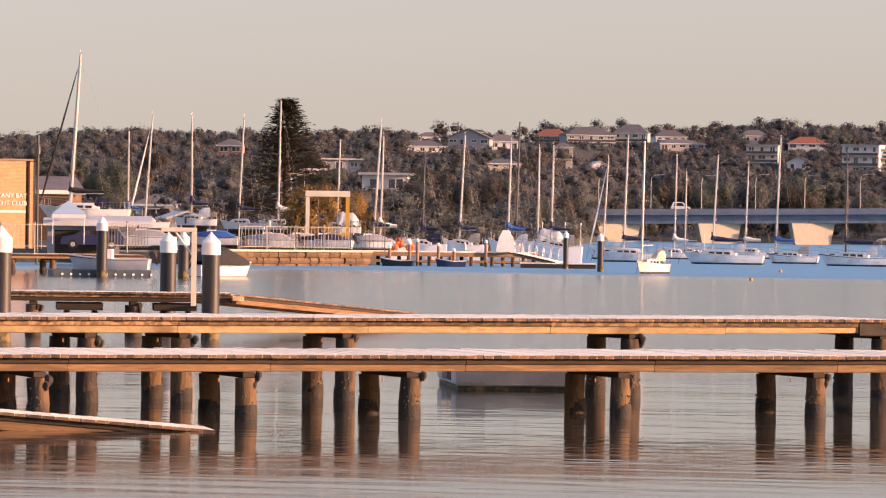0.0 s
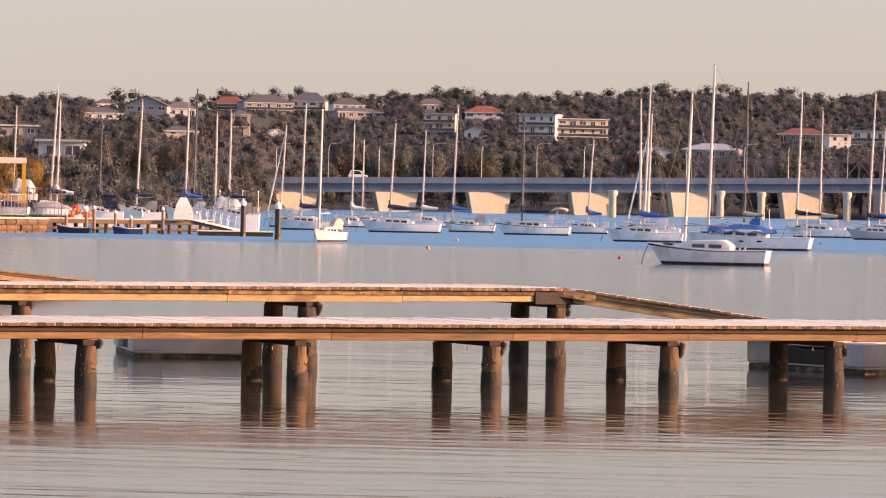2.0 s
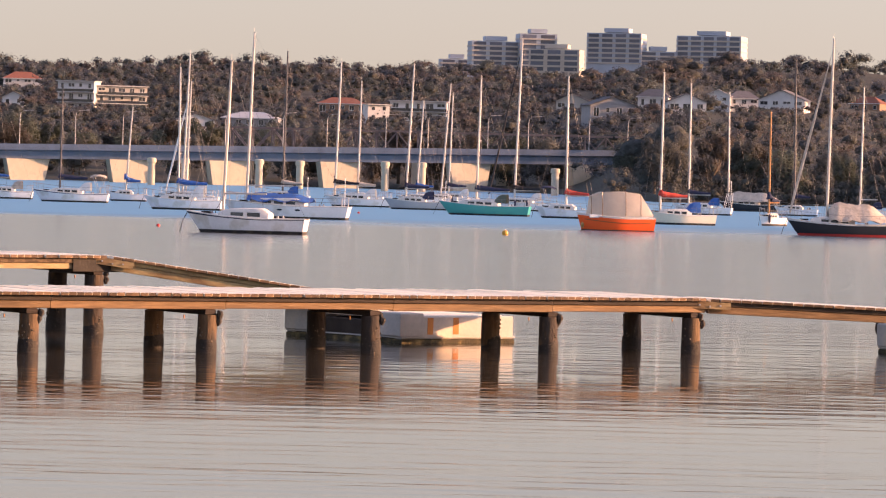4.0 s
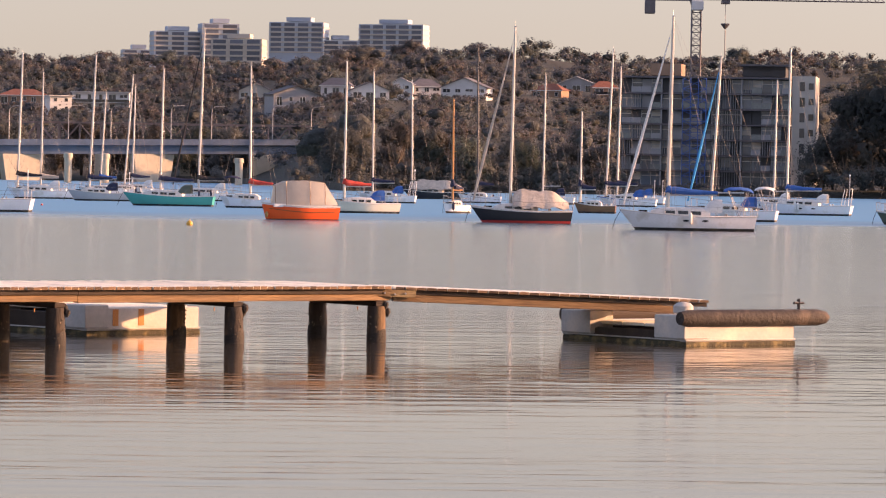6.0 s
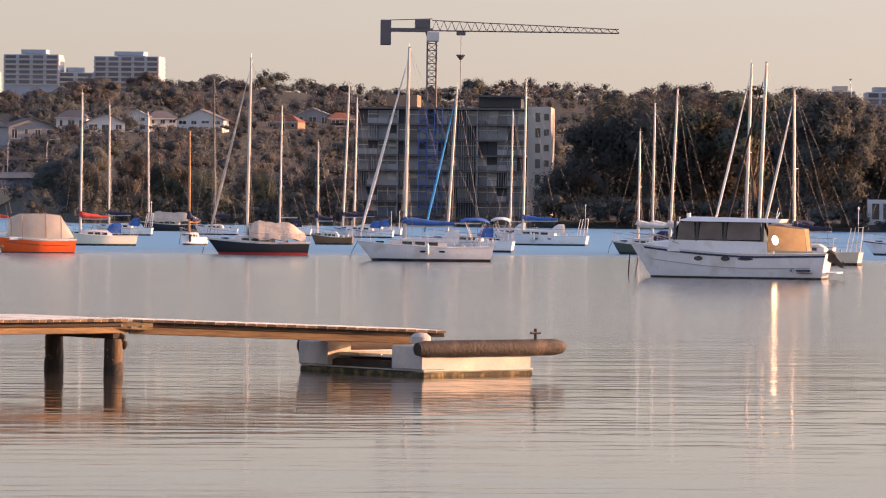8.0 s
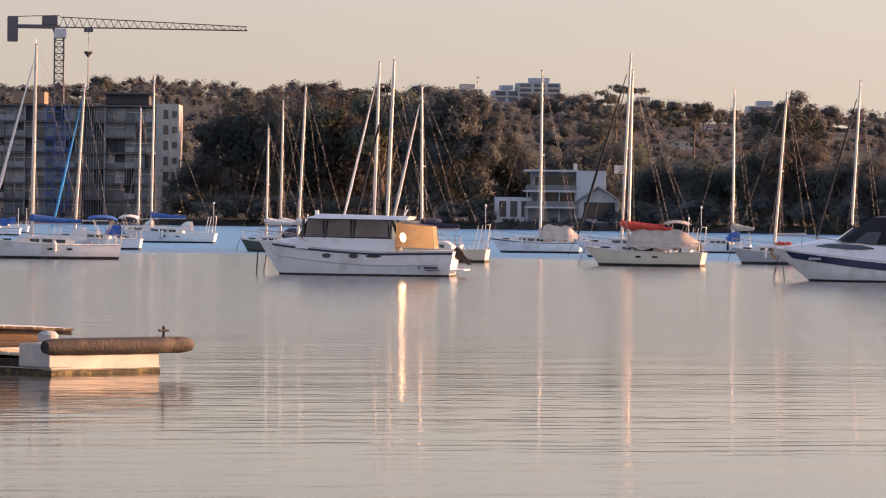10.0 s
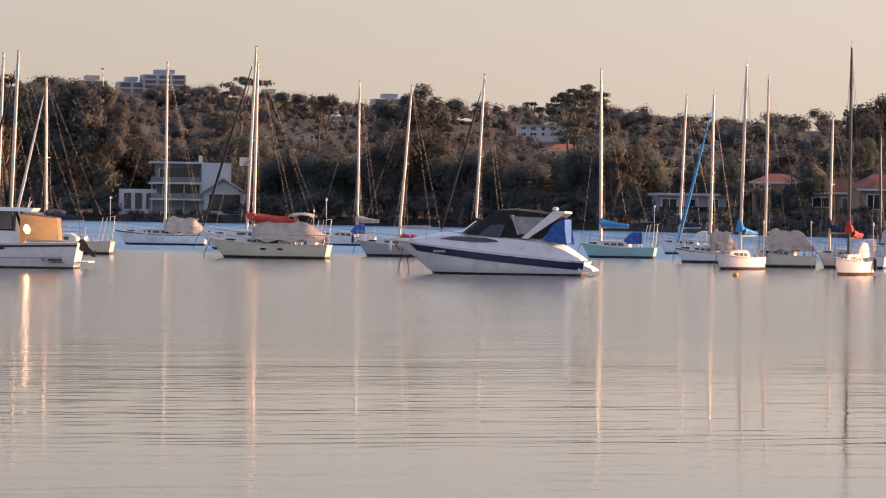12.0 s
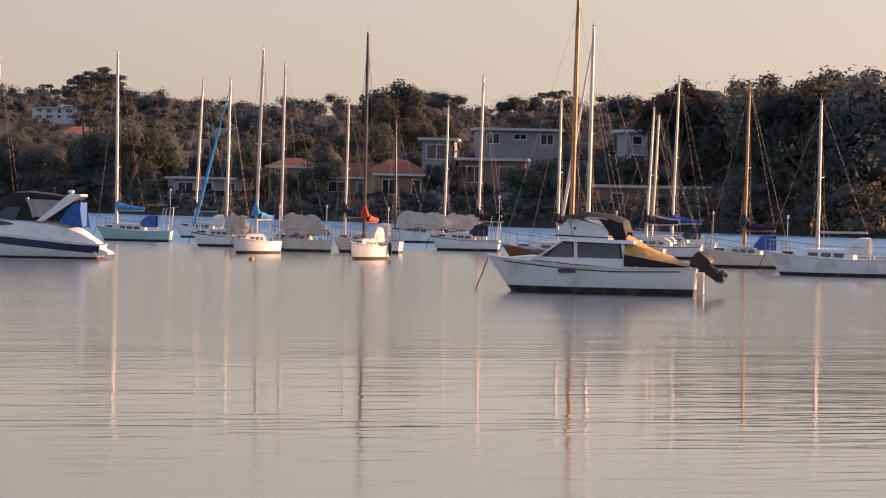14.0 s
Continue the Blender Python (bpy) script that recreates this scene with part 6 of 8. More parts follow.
    outboard_leg(root, -L / 2 - 0.18, -0.3, 0.86, 0.95, 52)
    outboard_leg(root, -L / 2 - 0.18, 0.35, 0.84, 1.0, 50)
    part("swim_ladder", Solid().chamfer(-L / 2 - 0.22, -L / 2, 0.6, 0.95, 0.05, 0.8, 0.02), cream_hull, root)
    part("bow_rail", Solid().tube([(1.6, 1.1, 1.35), (2.8, 0.8, 1.6), (3.6, 0.1, 1.65), (3.6, -0.1, 1.65), (2.8, -0.8, 1.6), (1.6, -1.1, 1.35)], 0.015, 5), steel, root)
    part("mooring_line", Solid().tube([(L * 0.5, 0.05, 1.15), (L * 0.53, 0.1, 0.5), (L * 0.57, 0.15, -0.2)], 0.018, 4), dark_beam, root)
    return root


def orange_launch(az, dist, length, face):
    x, y = at(az, dist)
    root = thing("launch", pose(x, y, 0, 0, 0, broadside(az, face)), "bright orange launch with a clear vinyl cabin cover", "motor boat")
    L = length
    r = hull_parts(root, L, L * 0.42, 0.8, orange_paint, antifoul, white_spar, sheer=0.35, rake=0.08, transom=0.8, boot=0.06, deck=deck_paint)
    rub_line(root, r, -L * 0.49, L * 0.48, 0.3, 0.34, brown_hull, "rubbing_strake")
    rows = []
    for u, zt in ((0.37, 1.0), (0.335, 2.15), (0.2, 2.42), (-0.1, 2.48), (-0.3, 2.36), (-0.47, 1.08)):
        w = edge_at(r, L * u)[0] * 0.9
        rows.append([(L * u, w, 0.95), (L * u, w * 0.95, (0.95 + zt) / 2), (L * u, w * 0.7, zt), (L * u, -w * 0.7, zt), (L * u, -w * 0.95, (0.95 + zt) / 2), (L * u, -w, 0.95)])
    cover = part("cabin_cover", Solid().sheet(rows), clear_plastic, root, "clouded clear vinyl cover", smooth=True)
    part("cover_top", Solid().sheet([[(px, py * 1.02, pz + 0.03) for px, py, pz in row[2:4]] for row in rows[1:5]]), tan_cloth, cover)
    for row in rows[1:]:
        part("cover_hoop", Solid().tube([(px, py * 1.01, pz) for px, py, pz in row], 0.02, 4), brown_hull, cover)
    part("coaming", Solid().chamfer(-L * 0.4, L * 0.36, -L * 0.15, L * 0.15, 0.8, 1.0, 0.03), white_hull, root)
    part("buoy_fender", Solid().tube([(L * 0.44, L * 0.06, 0.5), (L * 0.44, L * 0.07, 0.35), (L * 0.44, L * 0.06, 0.15)], [0.05, 0.12, 0.05], 8), ochre_cloth, root, smooth=True)
    return root


def mooring_buoy(az, dist, r, mat, label):
    x, y = at(az, dist)
    root = thing("mooring_buoy", pose(x, y, 0), label, "buoy", "mooring buoys")
    part("ball", Solid().tube([(0, 0, z * r + r * 0.35) for z in (-1, -0.8, -0.3, 0.3, 0.8, 1)], [r * q for q in (0.1, 0.6, 0.95, 0.95, 0.6, 0.12)], 12), mat, root, smooth=True)
    part("ring", Solid().tube([(0, 0, r * 1.3), (0, 0, r * 1.7)], r * 0.15, 6), galv, root)
    return root


# ---- bridge ----
def polar_run(az0, d0, az1, d1):
    (x0, y0), (x1, y1) = at(az0, d0), at(az1, d1)
    return x0, y0, math.degrees(math.atan2(y1 - y0, x1 - x0)), math.hypot(x1 - x0, y1 - y0)


bx, by, bturn, blen = polar_run(0.9, 960, 13.6, 980)
bridge = thing("road_bridge", pose(bx, by, 0, 0, 0, bturn), "low concrete road bridge with broad wedge piers", "bridge", kind="structure")
deck_at = lambda a: 3.71 + 0.01616 * a
n_seg = 16
for k in range(n_seg):
    a, b = blen * k / n_seg, blen * (k + 1) / n_seg
    za, zb = deck_at(a), deck_at(b)
    s = Solid().loft([[(x, -1, z + 0.0), (x, -1.0, z + 1.7), (x, -2.2, z + 2.0), (x, -2.2, z + 2.5), (x, 14, z + 2.5), (x, 14, z)] for x, z in ((a + 0.02, za), (b - 0.02, zb))])
    part("deck_span", s, girder_tone, bridge, "pale blue-grey girder")
    part("parapet", Solid().loft([[(x, -2.2, z + 2.51), (x, -2.2, z + 3.35), (x, -1.9, z + 3.35), (x, -1.9, z + 2.51)] for x, z in ((a + 0.02, za), (b - 0.02, zb))]), girder_tone, bridge)
PIERS = (47.1, 68.2, 91.4, 114.0, 139.3, 169.2, 197.5)
for a in (1.9, 24.4, *PIERS):
    z = deck_at(a)
    m = pose(a, 0.3, 0, 0, 0, 16)
    s = Solid().loft([[m @ Vector(q) for q in ((-w, -1.2, h), (w, -1.2, h), (w, 1.6, h), (-w, 1.6, h))] for w, h in ((4.1, -1.5), (4.2, 0.2), (5.1, z - 0.04))])
    part("wedge_pier", s, concrete, bridge, "broad wedge-shaped concrete pier")


def light_pole(x, y, z, height, turn, reach=2.4, label="galvanised street light pole with a curved arm"):
    root = thing("street_lamp", pose(x, y, z, 0, 0, turn), label, "street lamp", "bridge street lamps")
    path = [(0, 0, 0), (0, 0, height * 0.8), (0.15, 0, height * 0.92), (0.7, 0, height * 0.985), (reach, 0, height)]
    part("pole", Solid().tube(path, [0.11, 0.09, 0.08, 0.07, 0.05], 7), galv, root, smooth=True)
    part("lamp_head", Solid().chamfer(reach - 0.1, reach + 0.7, -0.14, 0.14, height - 0.05, height + 0.1, 0.03), galv, root)
    return root


for k in range(17):
    a = 20.0 + k * 11.79
    p = bridge.matrix_world @ Vector((a, -1.5 if k % 2 else 12.5, deck_at(a) + 2.5))
    light_pole(p.x, p.y, p.z, 8.6, bturn + (8 if k % 2 else -5))


def car(x, y, z, turn, body_mat, label, van=False):
    root = thing("car", pose(x, y, z, 0, 0, turn), label, "car", "parked cars")
    h = 1.9 if van else 1.45
    body = [(-2.2, 0.3), (-2.25, 0.75), (-2.1, 0.95), (-1.75, h - 0.04), (-1.2, h), (0.2, h), (0.75, h - 0.12), (1.25, 1.0), (2.05, 0.85), (2.2, 0.6), (2.2, 0.3)]
    part("body", Solid().prism(body, -0.85, 0.85), body_mat, root, smooth=True)
    part("side_window", Solid().prism([(-1.6, 1.0), (-1.45, h - 0.15), (0.25, h - 0.15), (0.85, 1.02)], -0.857, 0.857), tinted, root)
    for wx in (-1.35, 1.35):
        for wy in (-0.86, 0.68):
            tyre = part("wheel", Solid().tube([(wx, wy, 0.32), (wx, wy + 0.2, 0.32)], 0.32, 14), rubber, root, smooth=True)
            part("hub", Solid().tube([(wx, wy - 0.006, 0.32), (wx, wy + 0.206, 0.32)], 0.17, 10), alloy, tyre)
    return root


p = bridge.matrix_world @ Vector((38.6, 0.2, deck_at(43.1) + 2.2))
car(p.x, p.y, p.z + 0.7, bturn, white_hull, "white van crossing the road bridge", True)

# the old truss bridge behind
tx, ty, tturn, tlen = polar_run(7.7, 1015, 13.9, 1012)
truss = thing("truss_bridge", pose(tx, ty, 0, 0, 0, tturn), "old rusty steel truss bridge behind the road bridge", "bridge", kind="structure")
bays = 22
for k in range(bays):
    a, b = tlen * k / bays, tlen * (k + 1) / bays
    z0, z1 = 7.75, 13.55
    s = Solid()
    for y in (0, 7):
        s.box(a, b, y, y + 0.4, z0, z0 + 0.5).box(a, b, y, y + 0.4, z1, z1 + 0.45)
        s.tube([(a, y + 0.2, z0), (a, y + 0.2, z1)], 0.22, 4)
        s.tube([(a, y + 0.2, z0 if k % 2 else z1), (b, y + 0.2, z1 if k % 2 else z0)], 0.2, 4)
        s.tube([(a, y + 0.2, z1 if k % 2 else z0), (b, y + 0.2, z0 if k % 2 else z1)], 0.1, 4)
    s.tube([(a, 0.2, z1), (a, 7.2, z1)], 0.16, 4)
    part("truss_bay", s, truss_steel, truss)
part("roadway", Solid().box(0, tlen, 0.5, 6.9, 6.8, 7.55), concrete, truss)
for k in range(6):
    a = 4 + k * (tlen - 8) / 5
    part("masonry_pier", Solid().loft([[(a + u * w, 3.5 + v * d, q) for u, v in ((-1, -1), (1, -1), (1, 1), (-1, 1))] for w, d, q in ((1.3, 3.6, -1), (1.1, 3.3, 6.75))]), concrete, truss)


# round concrete dolphins in front of the bridge
def dolphin(az, dist, r, top):
    x, y = at(az, dist)
    root = thing("pile_dolphin", pose(x, y, 0), "stout round concrete fender pile before the bridge", "pile", "bridge fender piles")
    part("shaft", Solid().tube([(0, 0, -1), (0, 0, top - 0.9)], [r, r], 14), concrete, root, smooth=True)
    part("head", Solid().tube([(0, 0, top - 0.9), (0, 0, top - 0.8), (0, 0, top), (0, 0, top + 0.1)], [r * 1.25, r * 1.3, r * 1.2, r * 0.7], 14), concrete, root, smooth=True)


for az, top in ((6.65, 5.4), (7.1, 5.4), (8.1, 5.7), (8.65, 5.6), (9.8, 5.9), (10.3, 5.9), (12.1, 5.4)):
    dolphin(az, 860, 0.75, top)


# ---- buildings ----
CLEAR = []


def window_in(parent, x0, x1, z0, z1, y=0.0, frame_mat=None, m=None, glass=None):
    """A framed pane set in the wall at y, facing -y."""
    f = Solid()
    t = min(0.12, (x1 - x0) * 0.12)
    for a, b, c, d in ((x0, x1, z0, z0 + t), (x0, x1, z1 - t, z1), (x0, x0 + t, z0 + t, z1 - t), (x1 - t, x1, z0 + t, z1 - t)):
        f.box(a, b, y - 0.07, y + 0.02, c, d, m)
    if x1 - x0 > 1.6:
        c = (x0 + x1) / 2
        f.box(c - t / 2, c + t / 2, y - 0.06, y + 0.02, z0 + t, z1 - t, m)
    fr = part("window", f, frame_mat or render_white, parent)
    part("pane", Solid().box(x0 + t, x1 - t, y - 0.03, y + 0.01, z0 + t, z1 - t, m), glass or window_glass, fr)
    return fr


def house(az, dist, z, w, h, roof="hip", wall=None, tiles=None, face=0.0, depth=None, label="", storeys=None, balcony=False, eave=0.5):
    """A house seen over the water: walls, roof, framed windows on the front and sides; z is its base."""
    x, y = at(az, dist)
    wall, tiles = wall or render_white, tiles or roof_grey
    depth = depth or max(6.0, w * 0.7)
    rh = 0.0 if roof == "flat" else min(h * 0.38, w * 0.26)
    wh = h - rh
    storeys = storeys or min(3, max(1, round(wh / 3.0)))
    CLEAR.append((az, dist, math.degrees(w * 0.5 / dist) + 0.03, z + 0.35 * h))
    root = thing("house", pose(x, y, z, 0, 0, -az + face), label or "house on the hillside with dark roof", "house", "hillside houses")
    part("wall", Solid().box(-w / 2, w / 2, 0, depth, -6, wh), wall, root)
    e = eave
    if roof == "hip":
        k = min(w, depth) * 0.42
        p = [(-w / 2 - e, -e, wh), (w / 2 + e, -e, wh), (w / 2 + e, depth + e, wh), (-w / 2 - e, depth + e, wh), (-w / 2 + k, depth / 2, h), (w / 2 - k, depth / 2, h)]
        part("roof", Solid().add(p, [(0, 1, 5, 4), (1, 2, 5), (2, 3, 4, 5), (3, 0, 4), (3, 2, 1, 0)]), tiles, root)
        part("fascia", Solid().box(-w / 2 - e - 0.05, w / 2 + e + 0.05, -e - 0.06, -e, wh - 0.25, wh + 0.02), render_white, root)
    elif roof == "gable":
        part("gable_wall", Solid().prism([(-w / 2, wh), (w / 2, wh), (0, h - 0.1)], 0.02, depth - 0.02), wall, root)
        s = Solid()
        for sg in (-1, 1):
            s.loft([[(sg * (w / 2 + e), q, wh - 0.25), (0, q, h), (0, q, h + 0.18), (sg * (w / 2 + e), q, wh - 0.05)] for q in (-e, depth + e)])
        part("roof", s, tiles, root)
    else:
        part("roof_slab", Solid().box(-w / 2 - e, w / 2 + e, -e * 1.6, depth + e, wh, wh + 0.35), tiles, root)
    rng = random.Random(int(abs(az) * 1000 + dist))
    per = wh / storeys
    bays = min(5, max(1, int(w / 3.2)))
    for s in range(storeys):
        for b in range(bays):
            c = -w / 2 + w * (b + 0.5) / bays
            ww = w / bays * rng.choice((0.35, 0.5, 0.7))
            tall = rng.choice((0.38, 0.5, 0.66)) * per
            window_in(root, c - ww / 2, c + ww / 2, s * per + per * 0.84 - tall, s * per + per * 0.84)
        if balcony and s:
            part("balcony_slab", Solid().box(-w / 2, w / 2, -1.6, -0.02, s * per - 0.2, s * per), render_white, root)
            part("balustrade", Solid().box(-w / 2, w / 2, -1.6, -1.53, s * per + 0.02, s * per + 0.95), window_glass, root)
    for s in range(storeys if dist < 900 else 0):
        part("side_window", Solid().box(w / 2 - 0.02, w / 2 + 0.05, depth * 0.3, depth * 0.5, s * per + per * 0.35, s * per + per * 0.8), window_glass, root)
    return root


def tower(az, dist, z, w, h, face=12.0, wall=None, label="", floors=None, depth=18.0):
    """A far apartment tower: floor slabs, bands of glass and balconies."""
    x, y = at(az, dist)
    wall = wall or render_grey
    band = render_grey if wall is render_grey else render_cream
    root = thing("apartment_tower", pose(x, y, z, 0, 0, -az + face), label or "far apartment tower with pale floor bands", "apartment tower", "far towers")
    floors = floors or max(2, round(h / 3.2))
    part("core", Solid().box(-w / 2, w / 2, 0.6, depth, -12, h), wall, root)
    per = h / floors
    for k in range(floors):
        part("floor_band", Solid().box(-w / 2 - 0.3, w / 2 + 0.3, 0, depth + 0.3, k * per - 0.45, k * per + 0.45), band, root)
        for b in range(max(2, int(w / 8))):
            n = max(2, int(w / 8))
            c = -w / 2 + w * (b + 0.5) / n
            part("window", Solid().box(c - w / n * 0.38, c + w / n * 0.38, 0.5, 0.62, k * per + 0.6, (k + 1) * per - 0.6), tower_glass, root)
    part("plant_room", Solid().box(-w * 0.2, w * 0.25, 3, depth - 3, h + 0.55, h + 3.2), wall, root)
    return root


house(-2.897, 1248, 21.34, 7.16, 6.49, "hip", wall=render_tan, tiles=roof_grey, label="brick house with a dark hipped roof", face=-8)
house(-1.884, 640, 7.07, 5.72, 4.10, "flat", wall=render_white, tiles=metal_roof, label="white flat-roofed modern house", face=8)
house(-0.804, 620, 7.36, 6.61, 3.06, "flat", wall=render_white, tiles=metal_roof, label="long white flat-roofed building", face=-5)
house(-1.420, 1042, 16.35, 11.12, 2.64, "flat", wall=render_grey, tiles=metal_roof, label="grey flat-roofed house on slope", face=7)
house(-0.296, 1464, 27.21, 16.60, 5.47, "hip", wall=render_white, tiles=roof_grey, label="wide house with a dark hipped roof", face=9)
house(-0.157, 2400, 49.09, 15.36, 7.04, "hip", wall=render_white, tiles=roof_grey, label="white house near the ridge", face=14)
house(0.326, 1562, 29.88, 15.41, 9.16, "gable", wall=render_grey, tiles=roof_grey, label="large house with a dark gable roof", face=-8)
house(0.807, 1616, 31.43, 11.21, 6.90, "hip", wall=render_white, tiles=roof_grey, label="white house with a dark hipped roof", face=9)
house(1.428, 1809, 37.00, 13.75, 8.20, "hip", wall=render_tan, tiles=roof_red, label="brick house with balconies", balcony=True, face=-8)
house(1.981, 1790, 36.41, 21.01, 9.55, "hip", wall=render_grey, tiles=roof_grey, label="wide grey house with white balcony", balcony=True, face=13)
house(2.515, 1796, 36.26, 14.37, 11.02, "hip", wall=render_cream, tiles=roof_grey, label="cream house with dark hipped roof", balcony=True, face=-7)
house(3.064, 1825, 37.99, 13.63, 7.79, "hip", wall=render_white, tiles=roof_grey, label="white two-storey house on the ridge", balcony=True, face=13)
house(3.217, 1776, 35.70, 19.89, 5.21, "hip", wall=render_grey, tiles=roof_grey, label="low grey house below the ridge", face=19)
house(4.197, 1854, 40.01, 12.36, 6.92, "hip", wall=render_grey, tiles=roof_grey, label="grey house with a dark peaked roof", face=15)
house(4.285, 1542, 24.80, 11.51, 9.04, "flat", wall=render_cream, tiles=metal_roof, label="cream modern house with flat roof and terraces", balcony=True, face=-6)
house(4.893, 1726, 34.05, 15.42, 7.36, "hip", wall=render_white, tiles=roof_red, label="white house with a red tiled roof", face=1)
house(4.771, 1519, 23.84, 8.10, 5.87, "gable", wall=render_white, tiles=roof_grey, label="small white gabled house", face=-4)
house(0.810, 1104, 17.75, 8.84, 2.95, "hip", wall=render_cream, tiles=roof_grey, label="low cream house among dark trees", face=9)
house(1.604, 1289, 20.44, 5.50, 8.59, "hip", wall=render_cream, tiles=roof_grey, label="tall cream house with terraces", balcony=True, face=-1)
house(2.100, 1482, 22.43, 5.93, 3.95, "gable", wall=render_white, tiles=metal_roof, label="small white gabled cottage", face=17)
house(-3.879, 520, 2.89, 4.99, 3.67, "hip", wall=render_blue, tiles=roof_grey, label="pale blue weatherboard house with grey roof", face=-4)
house(-2.131, 560, 3.11, 5.90, 3.88, "flat", wall=render_white, tiles=metal_roof, label="white waterfront building with balconies", balcony=True, face=-19)
house(-0.413, 560, 0.36, 5.97, 3.88, "gable", wall=render_tan, tiles=roof_red, label="dark brick house with red gables", face=4)
house(-3.468, 470, 2.70, 3.76, 1.50, "gable", wall=render_grey, tiles=metal_roof, label="low grey shed behind the yard", face=11)
house(5.608, 1482, 22.39, 13.04, 10.67, "flat", wall=render_white, tiles=metal_roof, label="white apartment block with balconies", balcony=True, face=-14)
house(6.226, 1486, 22.84, 18.23, 8.92, "flat", wall=render_cream, tiles=metal_roof, label="cream apartment block with balconies", balcony=True, face=14)
house(7.231, 1332, 15.69, 12.44, 5.33, "gable", wall=render_white, tiles=roof_grey, label="white gabled house above the bridge", face=7)
house(7.956, 1356, 17.05, 18.08, 5.42, "hip", wall=render_grey, tiles=metal_roof, label="grey house with pale roof above the bridge", face=-6)
house(9.195, 1488, 24.34, 17.06, 5.95, "hip", wall=render_tan, tiles=roof_red, label="brown brick house among trees", face=0)
house(9.693, 1415, 20.96, 7.55, 5.66, "flat", wall=render_white, tiles=metal_roof, label="white stepped modern house", face=18)
house(10.227, 1427, 21.80, 19.02, 6.47, "flat", wall=render_white, tiles=metal_roof, label="long white modern house with terraces", balcony=True, face=-2)
house(12.302, 1489, 26.65, 11.32, 7.15, "gable", wall=render_cream, tiles=roof_grey, label="gabled house with a sunlit front", face=-5)
house(12.865, 1326, 22.62, 15.03, 7.07, "gable", wall=render_grey, tiles=roof_grey, label="large grey-roofed house on the hill", face=16)
tower(11.255, 2700, 71.95, 30.60, 18.72, wall=tower_wall, label="pale apartment tower on the skyline", face=10)
tower(11.829, 2700, 72.56, 23.76, 23.40, wall=tower_wall, label="pale apartment tower on the skyline", face=10)
tower(12.038, 2600, 69.51, 31.55, 13.87, wall=render_cream, label="low apartment block on the skyline", face=-10)
tower(10.727, 2750, 71.91, 20.53, 8.07, wall=tower_wall, label="low grey block on the skyline", face=5)
tower(12.842, 2700, 78.63, 35.28, 19.08, wall=tower_wall, label="broad grey apartment tower", face=-12)
tower(13.442, 2700, 77.36, 23.76, 9.36, wall=tower_wall, label="low flat block on the skyline", face=5)
tower(14.118, 2700, 74.28, 42.12, 23.04, wall=tower_wall, label="pale tower with stacked balconies", face=-14)
house(13.390, 1340, 26.02, 9.65, 6.79, "hip", wall=render_white, tiles=roof_grey, label="white terrace house above the trees", face=-8)
house(13.856, 1316, 24.55, 11.93, 6.49, "gable", wall=render_white, tiles=roof_grey, label="white terrace house above the trees", face=6)
house(14.267, 1385, 27.13, 8.13, 7.02, "gable", wall=render_white, tiles=metal_roof, label="white terrace house above the trees", face=-4)
house(14.618, 1390, 26.98, 9.64, 7.04, "hip", wall=render_white, tiles=roof_grey, label="white terrace house above the trees", face=10)
house(15.115, 1376, 25.83, 15.04, 8.44, "gable", wall=render_white, tiles=roof_grey, label="white terrace house above the trees", face=-12)
house(16.237, 1452, 28.29, 10.84, 6.19, "hip", wall=render_tan, tiles=roof_red, label="brown house among tall trees", face=-20)
house(16.640, 1545, 32.55, 12.77, 6.59, "gable", wall=render_grey, tiles=metal_roof, label="pale gabled house on the rise", face=-5)
house(17.031, 1483, 29.14, 8.70, 7.12, "hip", wall=render_tan, tiles=roof_red, label="tan house with sunlit balcony", balcony=True, face=10)
tower(24.724, 2600, 69.57, 26.00, 12.13, wall=tower_wall, label="far apartment tower beyond the woods", face=8)
tower(23.759, 2600, 69.17, 18.03, 8.32, wall=render_cream, label="far white block beyond the woods", face=8)
tower(24.286, 2600, 69.39, 15.95, 7.63, wall=tower_wall, label="far low block beyond the woods", face=8)
tower(26.138, 2600, 62.52, 16.64, 8.32, wall=render_cream, label="far pale block beyond the woods", face=8)
tower(27.769, 2600, 61.74, 20.11, 7.28, wall=tower_wall, label="far grey block on the hill", face=8)
house(26.979, 1702, 35.43, 10.67, 3.18, "hip", wall=render_white, tiles=roof_grey, label="white house on the far rise", face=18)
house(26.652, 1521, 26.26, 6.90, 3.65, "gable", wall=render_cream, tiles=roof_red, label="sunlit cream cottage among trees", face=6)
house(27.832, 1690, 34.05, 13.97, 5.86, "hip", wall=render_white, tiles=roof_grey, label="white house with a dark roof", face=9)
house(27.701, 1583, 28.71, 4.43, 3.38, "gable", wall=render_white, tiles=roof_grey, label="small white gabled house", face=4)
house(27.315, 1299, 16.11, 7.62, 3.46, "gable", wall=render_cream, tiles=roof_red, label="sunlit gable among trees", face=-10)
house(29.842, 1654, 30.71, 19.18, 4.63, "flat", wall=render_white, tiles=metal_roof, label="white flat-roofed hillside house", face=4)
house(30.229, 1369, 18.44, 15.88, 5.66, "hip", wall=render_cream, tiles=roof_red, label="cream terraced house on the slope", balcony=True, face=18)
house(32.077, 1502, 25.89, 12.41, 4.61, "hip", wall=render_cream, tiles=roof_red, label="cream house among dark trees", face=6)
house(31.867, 610, 0.13, 9.92, 5.12, "flat", wall=render_grey, tiles=metal_roof, label="grey waterfront house with wide windows", balcony=True, face=8)
